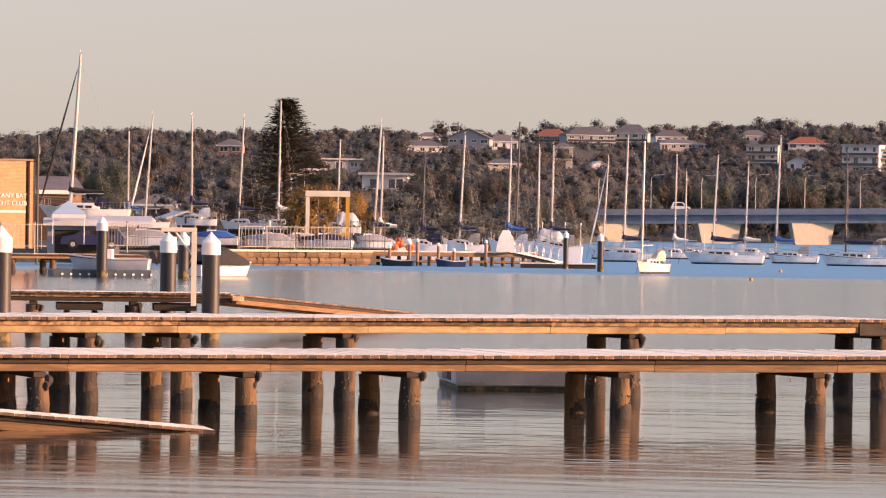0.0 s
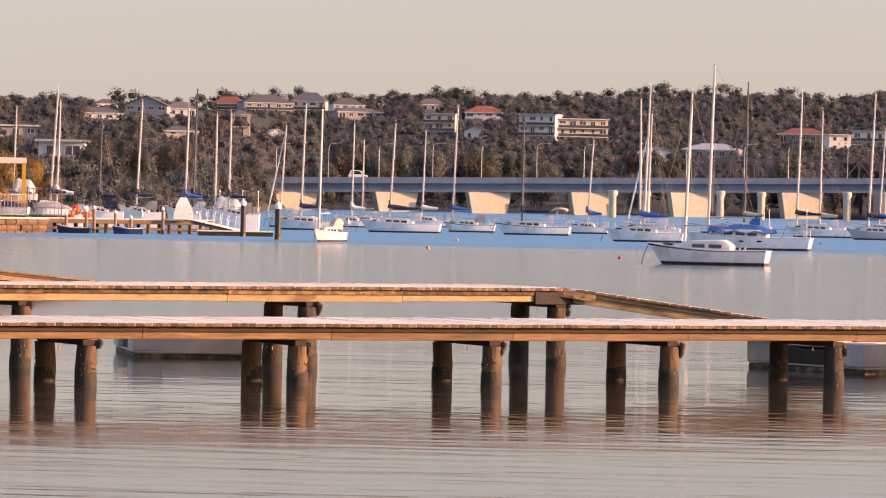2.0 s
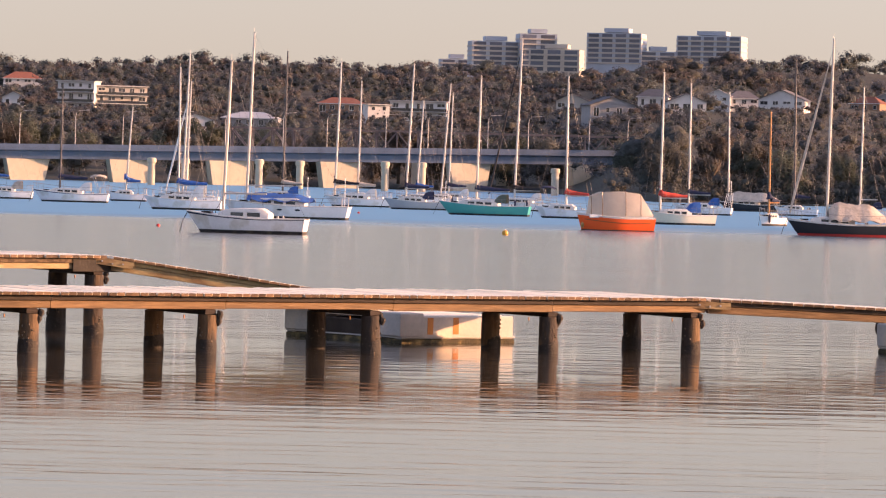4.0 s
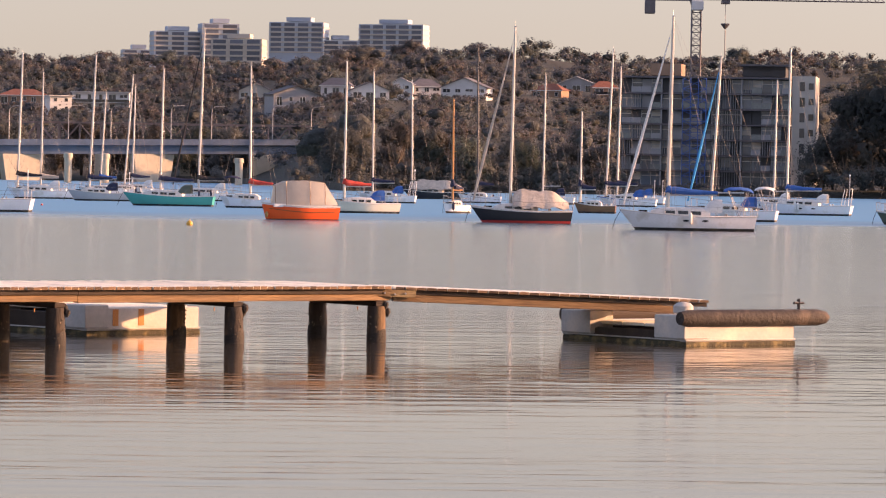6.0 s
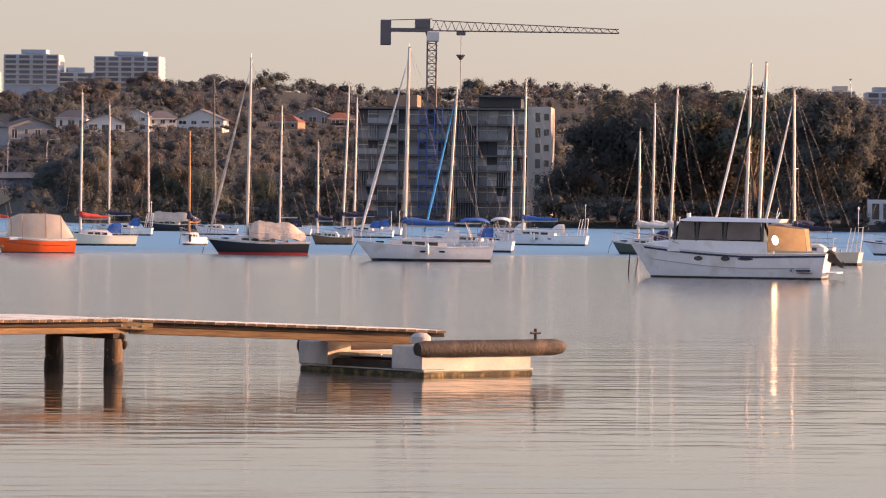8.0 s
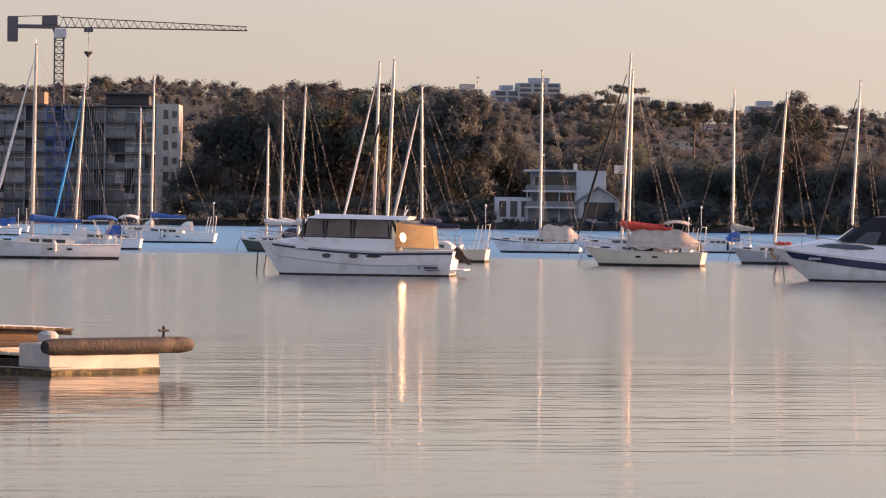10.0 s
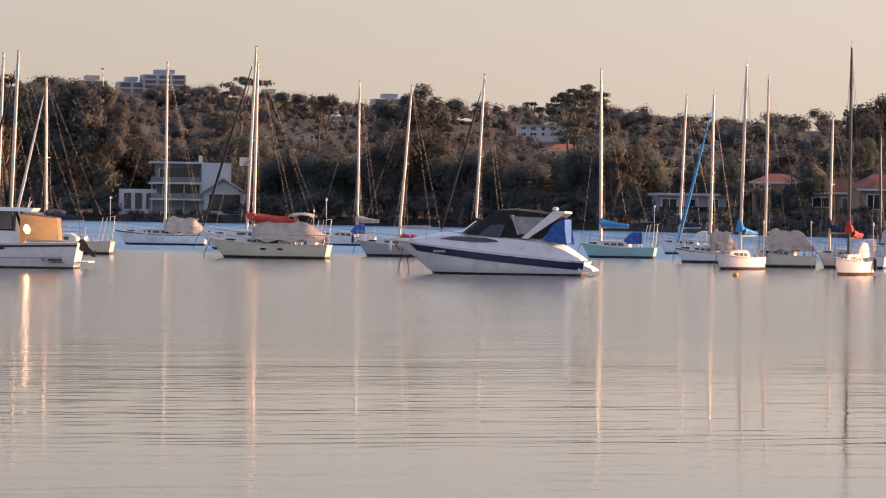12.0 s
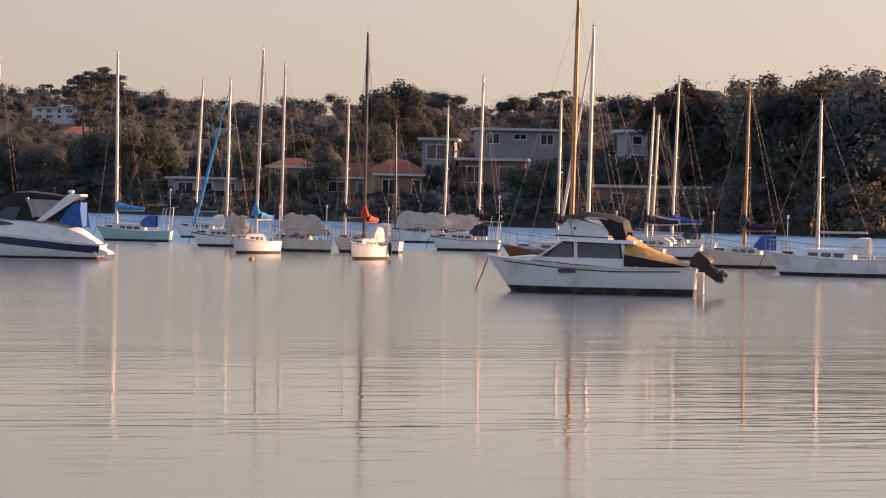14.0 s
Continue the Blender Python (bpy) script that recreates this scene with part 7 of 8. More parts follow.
house(33.007, 588, 5.28, 6.82, 3.14, "hip", wall=render_tan, tiles=roof_red, label="brick house with a red tiled roof", face=1)
house(33.781, 566, 2.00, 7.17, 5.66, "hip", wall=render_tan, tiles=roof_red, label="brick waterfront house with a red roof", face=-11)
house(34.485, 548, 2.14, 7.31, 5.99, "hip", wall=render_tan, tiles=roof_red, label="red-roofed brick house by the water", face=15)
# Tree shade is put into some walls here: white drawn grey, cream drawn tan.
house(34.938, 575, 7.90, 3.99, 3.14, "flat", wall=render_grey, tiles=metal_roof, label="bluish-white flat-roofed waterfront house, shade drawn as grey walls", face=-8)
house(36.063, 572, 10.22, 10.98, 2.29, "flat", wall=render_grey, tiles=metal_roof, label="long white flat-roofed house drawn grey for shade", face=6)
house(35.675, 532, 3.76, 8.16, 4.26, "flat", wall=render_tan, tiles=metal_roof, label="cream house with a deep veranda drawn tan for shade", balcony=True, face=-4)
house(35.892, 512, 0.84, 3.69, 3.69, "gable", wall=render_grey, tiles=roof_grey, label="small grey gabled boathouse by the shore", face=-13)
house(37.648, 520, 7.09, 2.63, 4.65, "flat", wall=render_grey, tiles=metal_roof, label="tall narrow white house among trees drawn grey for shade", face=12)
house(37.875, 486, 1.30, 12.31, 3.50, "flat", wall=render_tan, tiles=metal_roof, label="long low waterfront house with white windows", face=3)


# ---- woods ----
def under_view(az, d, h):
    """A tree's height, kept below the line from the bay to the house behind it."""
    for a, e, w, sill in CLEAR:
        if abs(az - a) < w and d < e + 6:
            h = min(h, max(1.2, EYE[2] + (sill - EYE[2]) * d / e - ground_z(az, d)))
    return h


rng = random.Random(5)
spots = [[], [], []]
for _ in range(3400):
    az = rng.uniform(-9, 44)
    edge, bank, reach, ridge, top = shore(az)
    k = rng.random()
    d = edge + reach + (ridge + 150 - edge - reach) * k
    h = rng.uniform(3.5, 6.5) if az < 1.5 and d < 1000 else rng.choice((4.0, 5.0, 6.0, 7.0, 9.0)) * rng.uniform(0.85, 1.15) if az < 13 else rng.choice((5.0, 6.0, 7.0, 8.0, 11.0)) * rng.uniform(0.85, 1.15)
    h = under_view(az, d, h)
    if az < 1.5 and d < 440 or h < 1.2:
        continue
    spots[rng.choice((0, 0, 1, 2))].append((az, d, h))
for _ in range(1000):
    az = rng.uniform(-6, 27)
    edge, bank, reach, ridge, top = shore(az)
    d = edge + reach + 5 + (ridge - edge) * 0.55 * rng.random()
    if d > 450:
        spots[rng.choice((0, 1, 2))].append((az, d, under_view(az, d, rng.uniform(2.6, 4.6))))
# the slope above the bridge
for _ in range(650):
    az = rng.uniform(3.0, 13.5)
    d = rng.uniform(1150, 1950)
    spots[rng.choice((0, 1, 2))].append((az, d, under_view(az, d, rng.uniform(4.0, 7.0))))
# the wooded skyline, crown against crown
for _ in range(900):
    az = rng.uniform(-8, 43)
    edge, bank, reach, ridge, top = shore(az)
    d = ridge + rng.uniform(-260, 90)
    spots[rng.choice((0, 0, 1, 2))].append((az, d, under_view(az, d, rng.uniform(4.5, 9.0) * (0.8 if az < 13 else 1.0 if az < 22 else 0.6))))
woods("far_woods", "dark eucalypt woodland covering the far hills", leaf_haze, spots[0], 0.00042)
woods("far_woods", "green garden trees between the far houses", leaf_haze_green, spots[1], 0.00042)
woods("far_woods", "brownish she-oaks on the far slopes", leaf_haze_brown, spots[2], 0.00042)

# the dark wooded bank along the water: bearing, tree height, how far behind the edge the trees begin
BANK = ((12.9, 9.5, 3), (16.6, 10, 3), (17.2, 5, 2), (17.3, 9, 45), (19.8, 9, 45), (19.9, 12, 4), (20.6, 19, 4), (24.0, 21, 6), (24.1, 15, 48), (25.9, 14, 48),
        (26.0, 11, 4), (27.0, 10, 3), (27.7, 10.5, 3), (28.0, 14.5, 3), (28.4, 12, 3), (28.7, 10.5, 3), (30.1, 10.5, 3), (30.4, 13.5, 3), (31.1, 13, 3), (31.2, 9, 62), (34.4, 11.5, 80), (35.2, 9.5, 95), (37.5, 10, 70), (37.9, 15, 5), (42.0, 16, 5))


def bank(az):
    for a, b in zip(BANK, BANK[1:]):
        if a[0] <= az <= b[0]:
            k = (az - a[0]) / (b[0] - a[0])
            return a[1] + (b[1] - a[1]) * k, a[2] + (b[2] - a[2]) * k
    return BANK[-1][1:]


for k in range(150):
    az = 12.9 + 28.8 * (k + rng.random()) / 150
    tall, start = bank(az)
    d = shore(az)[0] + start + rng.random() * 40
    kind = rng.choice(("gum", "gum", "bush", "bush", "bush"))
    tree(az, d, max(2.0, under_view(az, d, tall * rng.choice((0.55, 0.75, 0.85, 1.0, 1.08)))), kind, rng.choice((leaf_dark, leaf_dark, leaf_green, leaf_brown)), seed=k)
# a second, closer row before the open slope
for k in range(30):
    az = 26.1 + 4.9 * (k + rng.random()) / 30
    tall, start = bank(az)
    d = shore(az)[0] + start + 4 + rng.random() * 22
    tree(az, d, max(2.0, under_view(az, d, tall * rng.uniform(0.85, 1.1))), rng.choice(("gum", "bush", "bush")), rng.choice((leaf_dark, leaf_green)), seed=k)
# undergrowth down to the water's edge
scrub = []
for k in range(170):
    az = 12.9 + 28.6 * (k + rng.random()) / 170
    tall = 3.0 if bank(az)[1] > 15 else rng.uniform(3.5, 6.0)
    if 17.2 < az < 19.9 or 24.0 < az < 25.9:
        tall = 1.6
    scrub.append((az, shore(az)[0] + 1 + rng.random() * 4, tall * 1.1))
for k in range(46):
    az = -0.75 + 3.2 * (k + rng.random()) / 46
    scrub.append((az, shore(az)[0] + 2 + rng.random() * 30, rng.uniform(2.6, 4.6)))
woods("shore_scrub", "low dark scrub along the water's edge", leaf_dark, scrub, 0.0004)
# scrub behind the bridge
for k in range(40):
    az = 1.7 + 10.6 * (k + rng.random()) / 40
    tree(az, shore(az)[0] + 6 + rng.random() * 60, rng.uniform(9, 14), rng.choice(("gum", "bush", "bush")), rng.choice((leaf_dark, leaf_brown, leaf_green)), seed=k)
# garden trees behind the boat yard
for k in range(60):
    az = -6.6 + 8.7 * (k + rng.random()) / 60
    d = max(455, shore(az)[0] + 12) + rng.random() * (240 if az < 0 else 420)
    tree(az, d, max(1.8, under_view(az, d, rng.uniform(4.0, 7.0))), rng.choice(("gum", "bush", "bush")), rng.choice((leaf_dark, leaf_green, leaf_brown)), seed=k, label="garden tree on the slope behind the yard")
# gardens before the waterfront houses, and the dark wood on the point beyond them
for k in range(34):
    az = 32.4 + 5.6 * (k + rng.random()) / 34
    d = shore(az)[0] + 6 + rng.random() * 26
    tree(az, d, max(1.8, under_view(az, d, rng.uniform(4.5, 8.5))), rng.choice(("gum", "bush")), rng.choice((leaf_dark, leaf_green)), seed=k, label="garden tree before a waterfront house")
# Part is in view; the rest, unseen, is added to shade the houses.
point = []
for k in range(28):
    az = 38.2 + 7.8 * (k + rng.random()) / 28
    point.append((az, 500 + rng.random() * 110, rng.uniform(15, 19)))
woods("point_woods", "tall dark wood on the point, widened to shade the houses", leaf_dark, point, 0.0005)
# taller trees that stand out above the woods: bearing, distance, height, kind
for k, (az, dist, tall, kind) in enumerate(((28.6, 900, 18.5, "umbrella"), (30.28, 860, 19.5, "umbrella"), (30.5, 850, 16.0, "umbrella"), (25.55, 820, 22.0, "umbrella"), (26.9, 1500, 20.0, "gum"),
                                            (34.5, 640, 15.5, "gum"), (34.9, 650, 14.0, "gum"), (18.75, 815, 19.0, "gum"), (17.4, 840, 16.5, "gum"), (38.6, 500, 15.0, "umbrella"), (40.2, 470, 16.0, "umbrella"))):
    tree(az, dist, tall, kind, leaf_dark, seed=k, label="tall spreading tree standing above the woods" if kind == "gum" else "")
# crowns that break the skyline: bearing, distance, level of the top
CROWNS = ((25.73, 900, 30.3), (27.98, 900, 27.8), (30.35, 860, 28.2), (21.07, 900, 30.4), (21.75, 900, 29.9), (26.79, 1100, 32.4), (30.17, 900, 29.1), (34.36, 760, 24.3), (36.66, 700, 21.5), (39.55, 520, 18.1), (40.45, 500, 19.0), (22.26, 900, 32.0))
for k, (az, dist, top) in enumerate(CROWNS):
    tree(az, dist, max(9.0, top - ground_z(az, dist)), ("umbrella", "gum", "umbrella")[k % 3], leaf_dark, seed=k, label="tall tree with layered crowns on the skyline")
tree(36.63, 700, 16.5, "pine", leaf_pine, 3.2, 2, "slim dark pine behind the waterfront houses")


def apartment_block(az, dist, z, w, h):
    """The dark glazed waterfront block: slabs, glazing bays, balconies, a pale stair tower and a set-back top floor."""
    x, y = at(az, dist)
    root = thing("apartment_block", pose(x, y, z, 0, 0, -az - 4), "dark glazed six-storey apartment block under construction by the water", "apartment block")
    floors = 7
    per = h / floors
    part("core", Solid().box(-w / 2, w * 0.38, 1.2, 16, -5, h), dark_wall, root)
    part("stair_tower", Solid().box(w * 0.38, w / 2, 0.3, 14, -5, h + 0.6), render_cream, root, "pale rendered stair tower")
    part("roof_slab", Solid().box(-w / 2 - 0.8, w * 0.38, -0.6, 16.5, h + 0.01, h + 0.3), crane_paint, root)
    part("penthouse", Solid().box(-w * 0.36, -w * 0.2, 3, 12, h + 0.5, h + 2.6), render_tan, root)
    part("penthouse", Solid().box(w * 0.12, w * 0.34, 3, 12, h + 0.5, h + 2.3), dark_wall, root)
    part("penthouse_roof", Solid().box(w * 0.1, w * 0.37, 1.5, 13, h + 2.3, h + 2.6), roof_grey, root)
    rng = random.Random(3)
    bays = 17
    for k in range(floors):
        part("floor_slab", Solid().box(-w / 2 - 0.4, w * 0.38, -0.4, 1.3, k * per - 0.13, k * per + 0.13), crane_paint, root)
        for b in range(bays):
            a = -w / 2 + w * 0.88 * b / bays
            c = a + w * 0.88 / bays
            z0, z1 = k * per + 0.2, (k + 1) * per - 0.2
            kind = rng.random()
            if kind < 0.25:
                part("infill_panel", Solid().box(a + 0.04, c - 0.04, 0.9, 1.19, z0, z1), rng.choice((dark_wall, render_grey, dark_wall)), root)
            else:
                win = part("window", Solid().box(a + 0.06, c - 0.06, 1.08, 1.19, z0, z1), block_glass, root)
                part("mullion", Solid().box(a - 0.05, a + 0.05, 0.95, 1.2, z0, z1).box(a + 0.06, c - 0.06, 1.0, 1.06, z0 + (z1 - z0) * 0.68, z0 + (z1 - z0) * 0.74), galv, win)
                if kind > 0.86:
                    part("blind", Solid().box(a + 0.1, c - 0.1, 1.02, 1.06, z0 + (z1 - z0) * rng.uniform(0.2, 0.6), z1 - 0.03), render_cream, root)
            if 9 <= b <= 11 and k < floors - 1 or rng.random() < 0.12:
                for q in range(4):
                    part("sun_fin", Solid().box(a + 0.25 + 0.42 * q, a + 0.33 + 0.42 * q, -0.1, 0.35, z0, z1), render_grey, root)
            elif k and (b < 4 or 6 <= b <= 8 or b > 12) and rng.random() < 0.8:
                part("balustrade", Solid().box(a, c - 0.05, -0.38, -0.32, z0, z0 + 0.95), rng.choice((balcony_glass, balcony_glass, render_grey)), root)
            if b in (4, 8, 12):
                part("party_wall", Solid().box(a - 0.12, a + 0.12, -0.3, 1.07, z0 - 0.06, z1 + 0.06), render_grey, root)
        part("tower_window", Solid().box(w * 0.42, w * 0.445, 0.22, 0.32, k * per + 0.7, k * per + 2.3), window_glass, root)
        part("tower_window", Solid().box(w * 0.465, w * 0.49, 0.22, 0.32, k * per + 1.0, k * per + 2.1), window_glass, root)
    part("scaffold", scaffold(w * -0.18, w * -0.06, h), azure_mesh, root, "blue painted scaffold")
    return root


def scaffold(a, b, h):
    s = Solid()
    for x in np.linspace(a, b, 4):
        s.tube([(x, -1.2, -3), (x, -1.2, h)], 0.07, 4)
    for k in range(10):
        s.tube([(a, -1.2, h * k / 10), (b, -1.2, h * k / 10)], 0.05, 4)
        s.tube([(a, -1.2, h * k / 10), (b, -1.2, h * (k + 1) / 10)], 0.05, 4)
        s.tube([(b, -1.2, h * k / 10), (a, -1.2, h * (k + 1) / 10)], 0.05, 4)
    return s


def lattice(s, p, q, w, n, r):
    """Four chords with diagonals from p to q."""
    p, q = Vector(p), Vector(q)
    d = (q - p).normalized()
    a = d.cross(Vector((0, 1, 0)) if abs(d.y) < 0.9 else Vector((1, 0, 0))).normalized() * w / 2
    b = d.cross(a).normalized() * w / 2
    corners = [a + b, a - b, -a - b, -a + b]
    for c in corners:
        s.tube([p + c, q + c], r * 1.5, 4)
    for k in range(n):
        u, v = p.lerp(q, k / n), p.lerp(q, (k + 1) / n)
        for i in range(4):
            c, e = corners[i], corners[(i + 1) % 4]
            s.tube([u + c, v + e] if k % 2 else [u + e, v + c], r, 3)
            s.tube([u + c, u + e], r, 3)


def tower_crane(az, dist, z, top, jib, counter, face):
    x, y = at(az, dist)
    root = thing("tower_crane", pose(x, y, z, 0, 0, -az + face), "tall lattice tower crane with a long horizontal jib", "crane")
    s = Solid()
    lattice(s, (0, 0, 0), (0, 0, top), 1.7, 26, 0.07)
    part("mast", s, crane_paint, root)
    s = Solid()
    n = 24
    for k in range(n):
        a, b = jib * k / n, jib * (k + 1) / n
        hgt = lambda u: 1.9 - 1.2 * u / jib
        for yy in (-0.6, 0.6):
            s.tube([(a, yy, top + 1.2), (b, yy, top + 1.2)], 0.1, 4)
            s.tube([(a, yy, top + 1.2), ((a + b) / 2, 0, top + 1.2 + hgt(a))], 0.05, 3)
            s.tube([((a + b) / 2, 0, top + 1.2 + hgt(a)), (b, yy, top + 1.2)], 0.05, 3)
        s.tube([(a, 0, top + 1.2 + hgt(a)), (b, 0, top + 1.2 + hgt(b))], 0.09, 4)
    part("jib", s, crane_paint, root)
    part("counter_jib", Solid().box(-counter, 0, -0.7, 0.7, top + 0.9, top + 1.6).tube([(-counter, 0, top + 3.0), (0, 0, top + 3.4)], 0.08, 4), crane_paint, root)
    part("counterweight", Solid().chamfer(-counter - 0.2, -counter + 1.7, -0.9, 0.9, top - 1.6, top + 3.1, 0.1), crane_paint, root)
    part("cab", Solid().chamfer(-1.0, 1.2, -1.6, -0.2, top - 0.9, top + 1.0, 0.15), render_white, root)
    part("winch_house", Solid().chamfer(-3.2, -0.4, -0.8, 0.8, top + 1.6, top + 3.3, 0.1), crane_paint, root)
    part("slewing_ring", Solid().tube([(0, 0, top), (0, 0, top + 0.9)], [1.0, 1.3], 12), crane_paint, root)
    part("trolley", Solid().chamfer(4.6, 6.2, -0.7, 0.7, top + 0.4, top + 1.1, 0.1), crane_paint, root)
    part("hook_cable", Solid().tube([(5.4, 0, top + 0.4), (5.4, 0, top - 3.3)], 0.05, 3).tube([(5.4, 0, top - 3.2), (5.4, 0, top - 3.4), (5.4, 0, top - 4.2)], [0.9, 0.9, 0.2], 6).tube([(5.4, 0, top - 4.2), (5.4, 0, top - 9.5)], 0.09, 4), crane_paint, root)
    return root


def boathouse(az, dist, z, w, h):
    """The white modern waterfront villa with terraces, beside a low white wing."""
    x, y = at(az, dist)
    root = thing("waterfront_villa", pose(x, y, z, 0, 0, -az + 2), "white modern three-storey villa with wide terraces by the water", "house")
    L, R = -w / 2, w / 2
    part("wing", Solid().box(L, L + w * 0.3, 2, 10, -4, h * 0.5), render_white, root, "low white wing")
    part("main_wall", Solid().box(L + w * 0.3, L + w * 0.66, 4.2, 12, -4, h * 0.97), render_grey, root)
    part("side_wall", Solid().box(L + w * 0.66, L + w * 0.9, 1, 12, -4, h), render_white, root)
    part("lower_front", Solid().box(L + w * 0.24, R - w * 0.08, 1.5, 4.1, -4, h * 0.3), render_grey, root)
    for q, d in ((0.98, 1.2), (0.6, 0.6), (0.3, -0.5)):
        part("terrace_slab", Solid().box(L + w * 0.24, L + w * 0.68, d, 12, h * q, h * q + 0.3), render_white, root)
    for q in (0.33, 0.63):
        part("terrace_window", Solid().box(L + w * 0.36, L + w * 0.65, 4.0, 4.19, h * q, h * (q + 0.26)), window_glass, root)
        part("glass_rail", Solid().box(L + w * 0.25, L + w * 0.66, 0.7, 0.76, h * q, h * q + 0.9), balcony_glass, root)
    part("gable_bay", Solid().prism([(L + w * 0.68, 0), (R, 0), (R, h * 0.45), (L + w * 0.83, h * 0.68), (L + w * 0.68, h * 0.45)], -0.6, 0.98), render_white, root)
    part("gable_roof", Solid().loft([[(L + w * 0.66, q, h * 0.43), (L + w * 0.83, q, h * 0.7), (R + 0.4, q, h * 0.43), (R + 0.4, q, h * 0.47), (L + w * 0.83, q, h * 0.74), (L + w * 0.66, q, h * 0.47)] for q in (-1.2, 0.98)]), metal_roof, root)
    part("bay_window", Solid().box(L + w * 0.72, R - 0.6, -0.72, -0.61, h * 0.12, h * 0.42), window_glass, root)
    for k in range(3):
        c = L + w * (0.03 + 0.09 * k)
        window_in(root, c, c + w * 0.07, h * 0.12, h * 0.44, 2.0)
    window_in(root, L + w * 0.32, L + w * 0.38, h * 0.66, h * 0.9, 4.19)
    for k in range(4):
        c = L + w * (0.26 + 0.13 * k)
        part("column", Solid().tube([(c, 1.0, -3), (c, 1.0, h * 0.3)], 0.12, 6), render_white, root)
        part("column", Solid().tube([(c, 1.2, h * 0.32), (c, 1.2, h * 0.6)], 0.1, 6), render_white, root)
    part("chimney", Solid().box(L + w * 0.64, L + w * 0.67, 3, 3.8, h, h + 1.2), render_white, root)
    return root


# ---- yacht club and yard ----
def cradle(az, dist, z, length):
    x, y = at(az, dist)
    root = thing("boat_cradle", pose(x, y, 1.4, 0, 0, -az), "steel cradle holding a yacht ashore", "cradle", "boat cradles")
    for k in (-0.3, 0, 0.3):
        for s in (-1, 1):
            part("prop", Solid().tube([(length * k, s * 1.2, 0), (length * k, s * 0.7, z - 1.2)], 0.07, 5), galv, root)
    part("base_rail", Solid().box(-length * 0.36, length * 0.36, -0.15, 0.15, 0, 0.25).box(-0.1, 0.1, -1.3, 1.3, 0.01, 0.2), galv, root)
    part("keel", Solid().loft([[(-length * 0.12 + a, -0.08, q), (length * 0.14 + a, -0.08, q), (length * 0.14 + a, 0.08, q), (-length * 0.12 + a, 0.08, q)] for a, q in ((-0.2, 0.26), (0.1, z - 1.55))]), antifoul, root)


for az, dist, z, length in ((-4.85, 330, 3.2, 7), (-4.24, 392, 2.4, 3.5), (-3.99, 372, 2.4, 4), (-3.35, 356, 2.7, 4), (-2.72, 384, 2.4, 4.4), (-2.2, 388, 2.4, 4.4), (-1.4, 376, 2.2, 4)):
    cradle(az, dist, z, length)


def brick_wall(parent, x0, x1, z0, z1, y):
    """A plain length of brickwork."""
    return part("wall", Solid().box(x0, x1, y, y + 9, z0, z1), club_brick, parent)


club_brick = bpy.data.materials.new("orange_brickwork")
club_brick.use_nodes = True
n, l = club_brick.node_tree.nodes, club_brick.node_tree.links
tc, mp, bk = n.new("ShaderNodeTexCoord"), n.new("ShaderNodeMapping"), n.new("ShaderNodeTexBrick")
mp.inputs["Rotation"].default_value = (radians(90), 0, 0)
l.new(tc.outputs["Object"], mp.inputs[0])
l.new(mp.outputs[0], bk.inputs["Vector"])
bk.inputs["Color1"].default_value, bk.inputs["Color2"].default_value, bk.inputs["Mortar"].default_value = (0.55, 0.29, 0.13, 1), (0.44, 0.22, 0.1, 1), (0.5, 0.42, 0.3, 1)
bk.inputs["Scale"].default_value = 1.0
bk.inputs["Brick Width"].default_value, bk.inputs["Row Height"].default_value, bk.inputs["Mortar Size"].default_value = 0.24, 0.086, 0.006
l.new(bk.outputs["Color"], n["Principled BSDF"].inputs["Base Color"])
n["Principled BSDF"].inputs["Roughness"].default_value = 0.9
bb = n.new("ShaderNodeBump")
bb.inputs["Strength"].default_value, bb.inputs["Distance"].default_value = 0.5, 0.01
l.new(bk.outputs["Fac"], bb.inputs["Height"])
bb.invert = True
l.new(bb.outputs[0], n["Principled BSDF"].inputs["Normal"])

cx, cy = at(-5.51, 270)
club = thing("club_house", pose(cx, cy, 1.3, 0, 0, 27), "orange brick yacht club building with white lettering", "building")
brick_wall(club, -9, -0.62, 0, 5.55, 0.0)
part("pier_wall", Solid().box(-0.38, 0.0, -0.1, 8, 0, 5.5), club_brick, club)
part("recess_wall", Solid().box(-0.62, -0.38, 0.3, 8, 0, 5.2), dark_beam, club)
part("coping", Solid().box(-9.1, 0.06, -0.12, 9, 5.56, 5.66), render_tan, club)
part("string_course", Solid().box(-9, -0.64, -0.06, -0.01, 2.25, 2.4), render_white, club)
part("downpipe", Solid().tube([(0.1, -0.2, -1.0), (0.1, -0.2, 7.2)], 0.09, 7), black_spar, club)
part("pole_lamp", Solid().tube([(0.1, -0.2, 6.0), (0.1, -0.2, 6.5)], 0.16, 8).tube([(-0.3, -0.2, 6.75), (0.4, -0.2, 6.75)], 0.03, 4), black_spar, club)
for words, zz in (("BOTANY BAY", 3.2), ("YACHT CLUB", 2.72)):
    cu = bpy.data.curves.new("sign_letters", "FONT")
    cu.body, cu.size, cu.extrude, cu.align_x = words, 0.42, 0.02, "RIGHT"
    cu.materials.append(white_spar)
    sign = new("sign_letters", cu)
    sign.parent = club
    sign.matrix_local = pose(-0.55, -0.03, zz, 90, 0, 0)


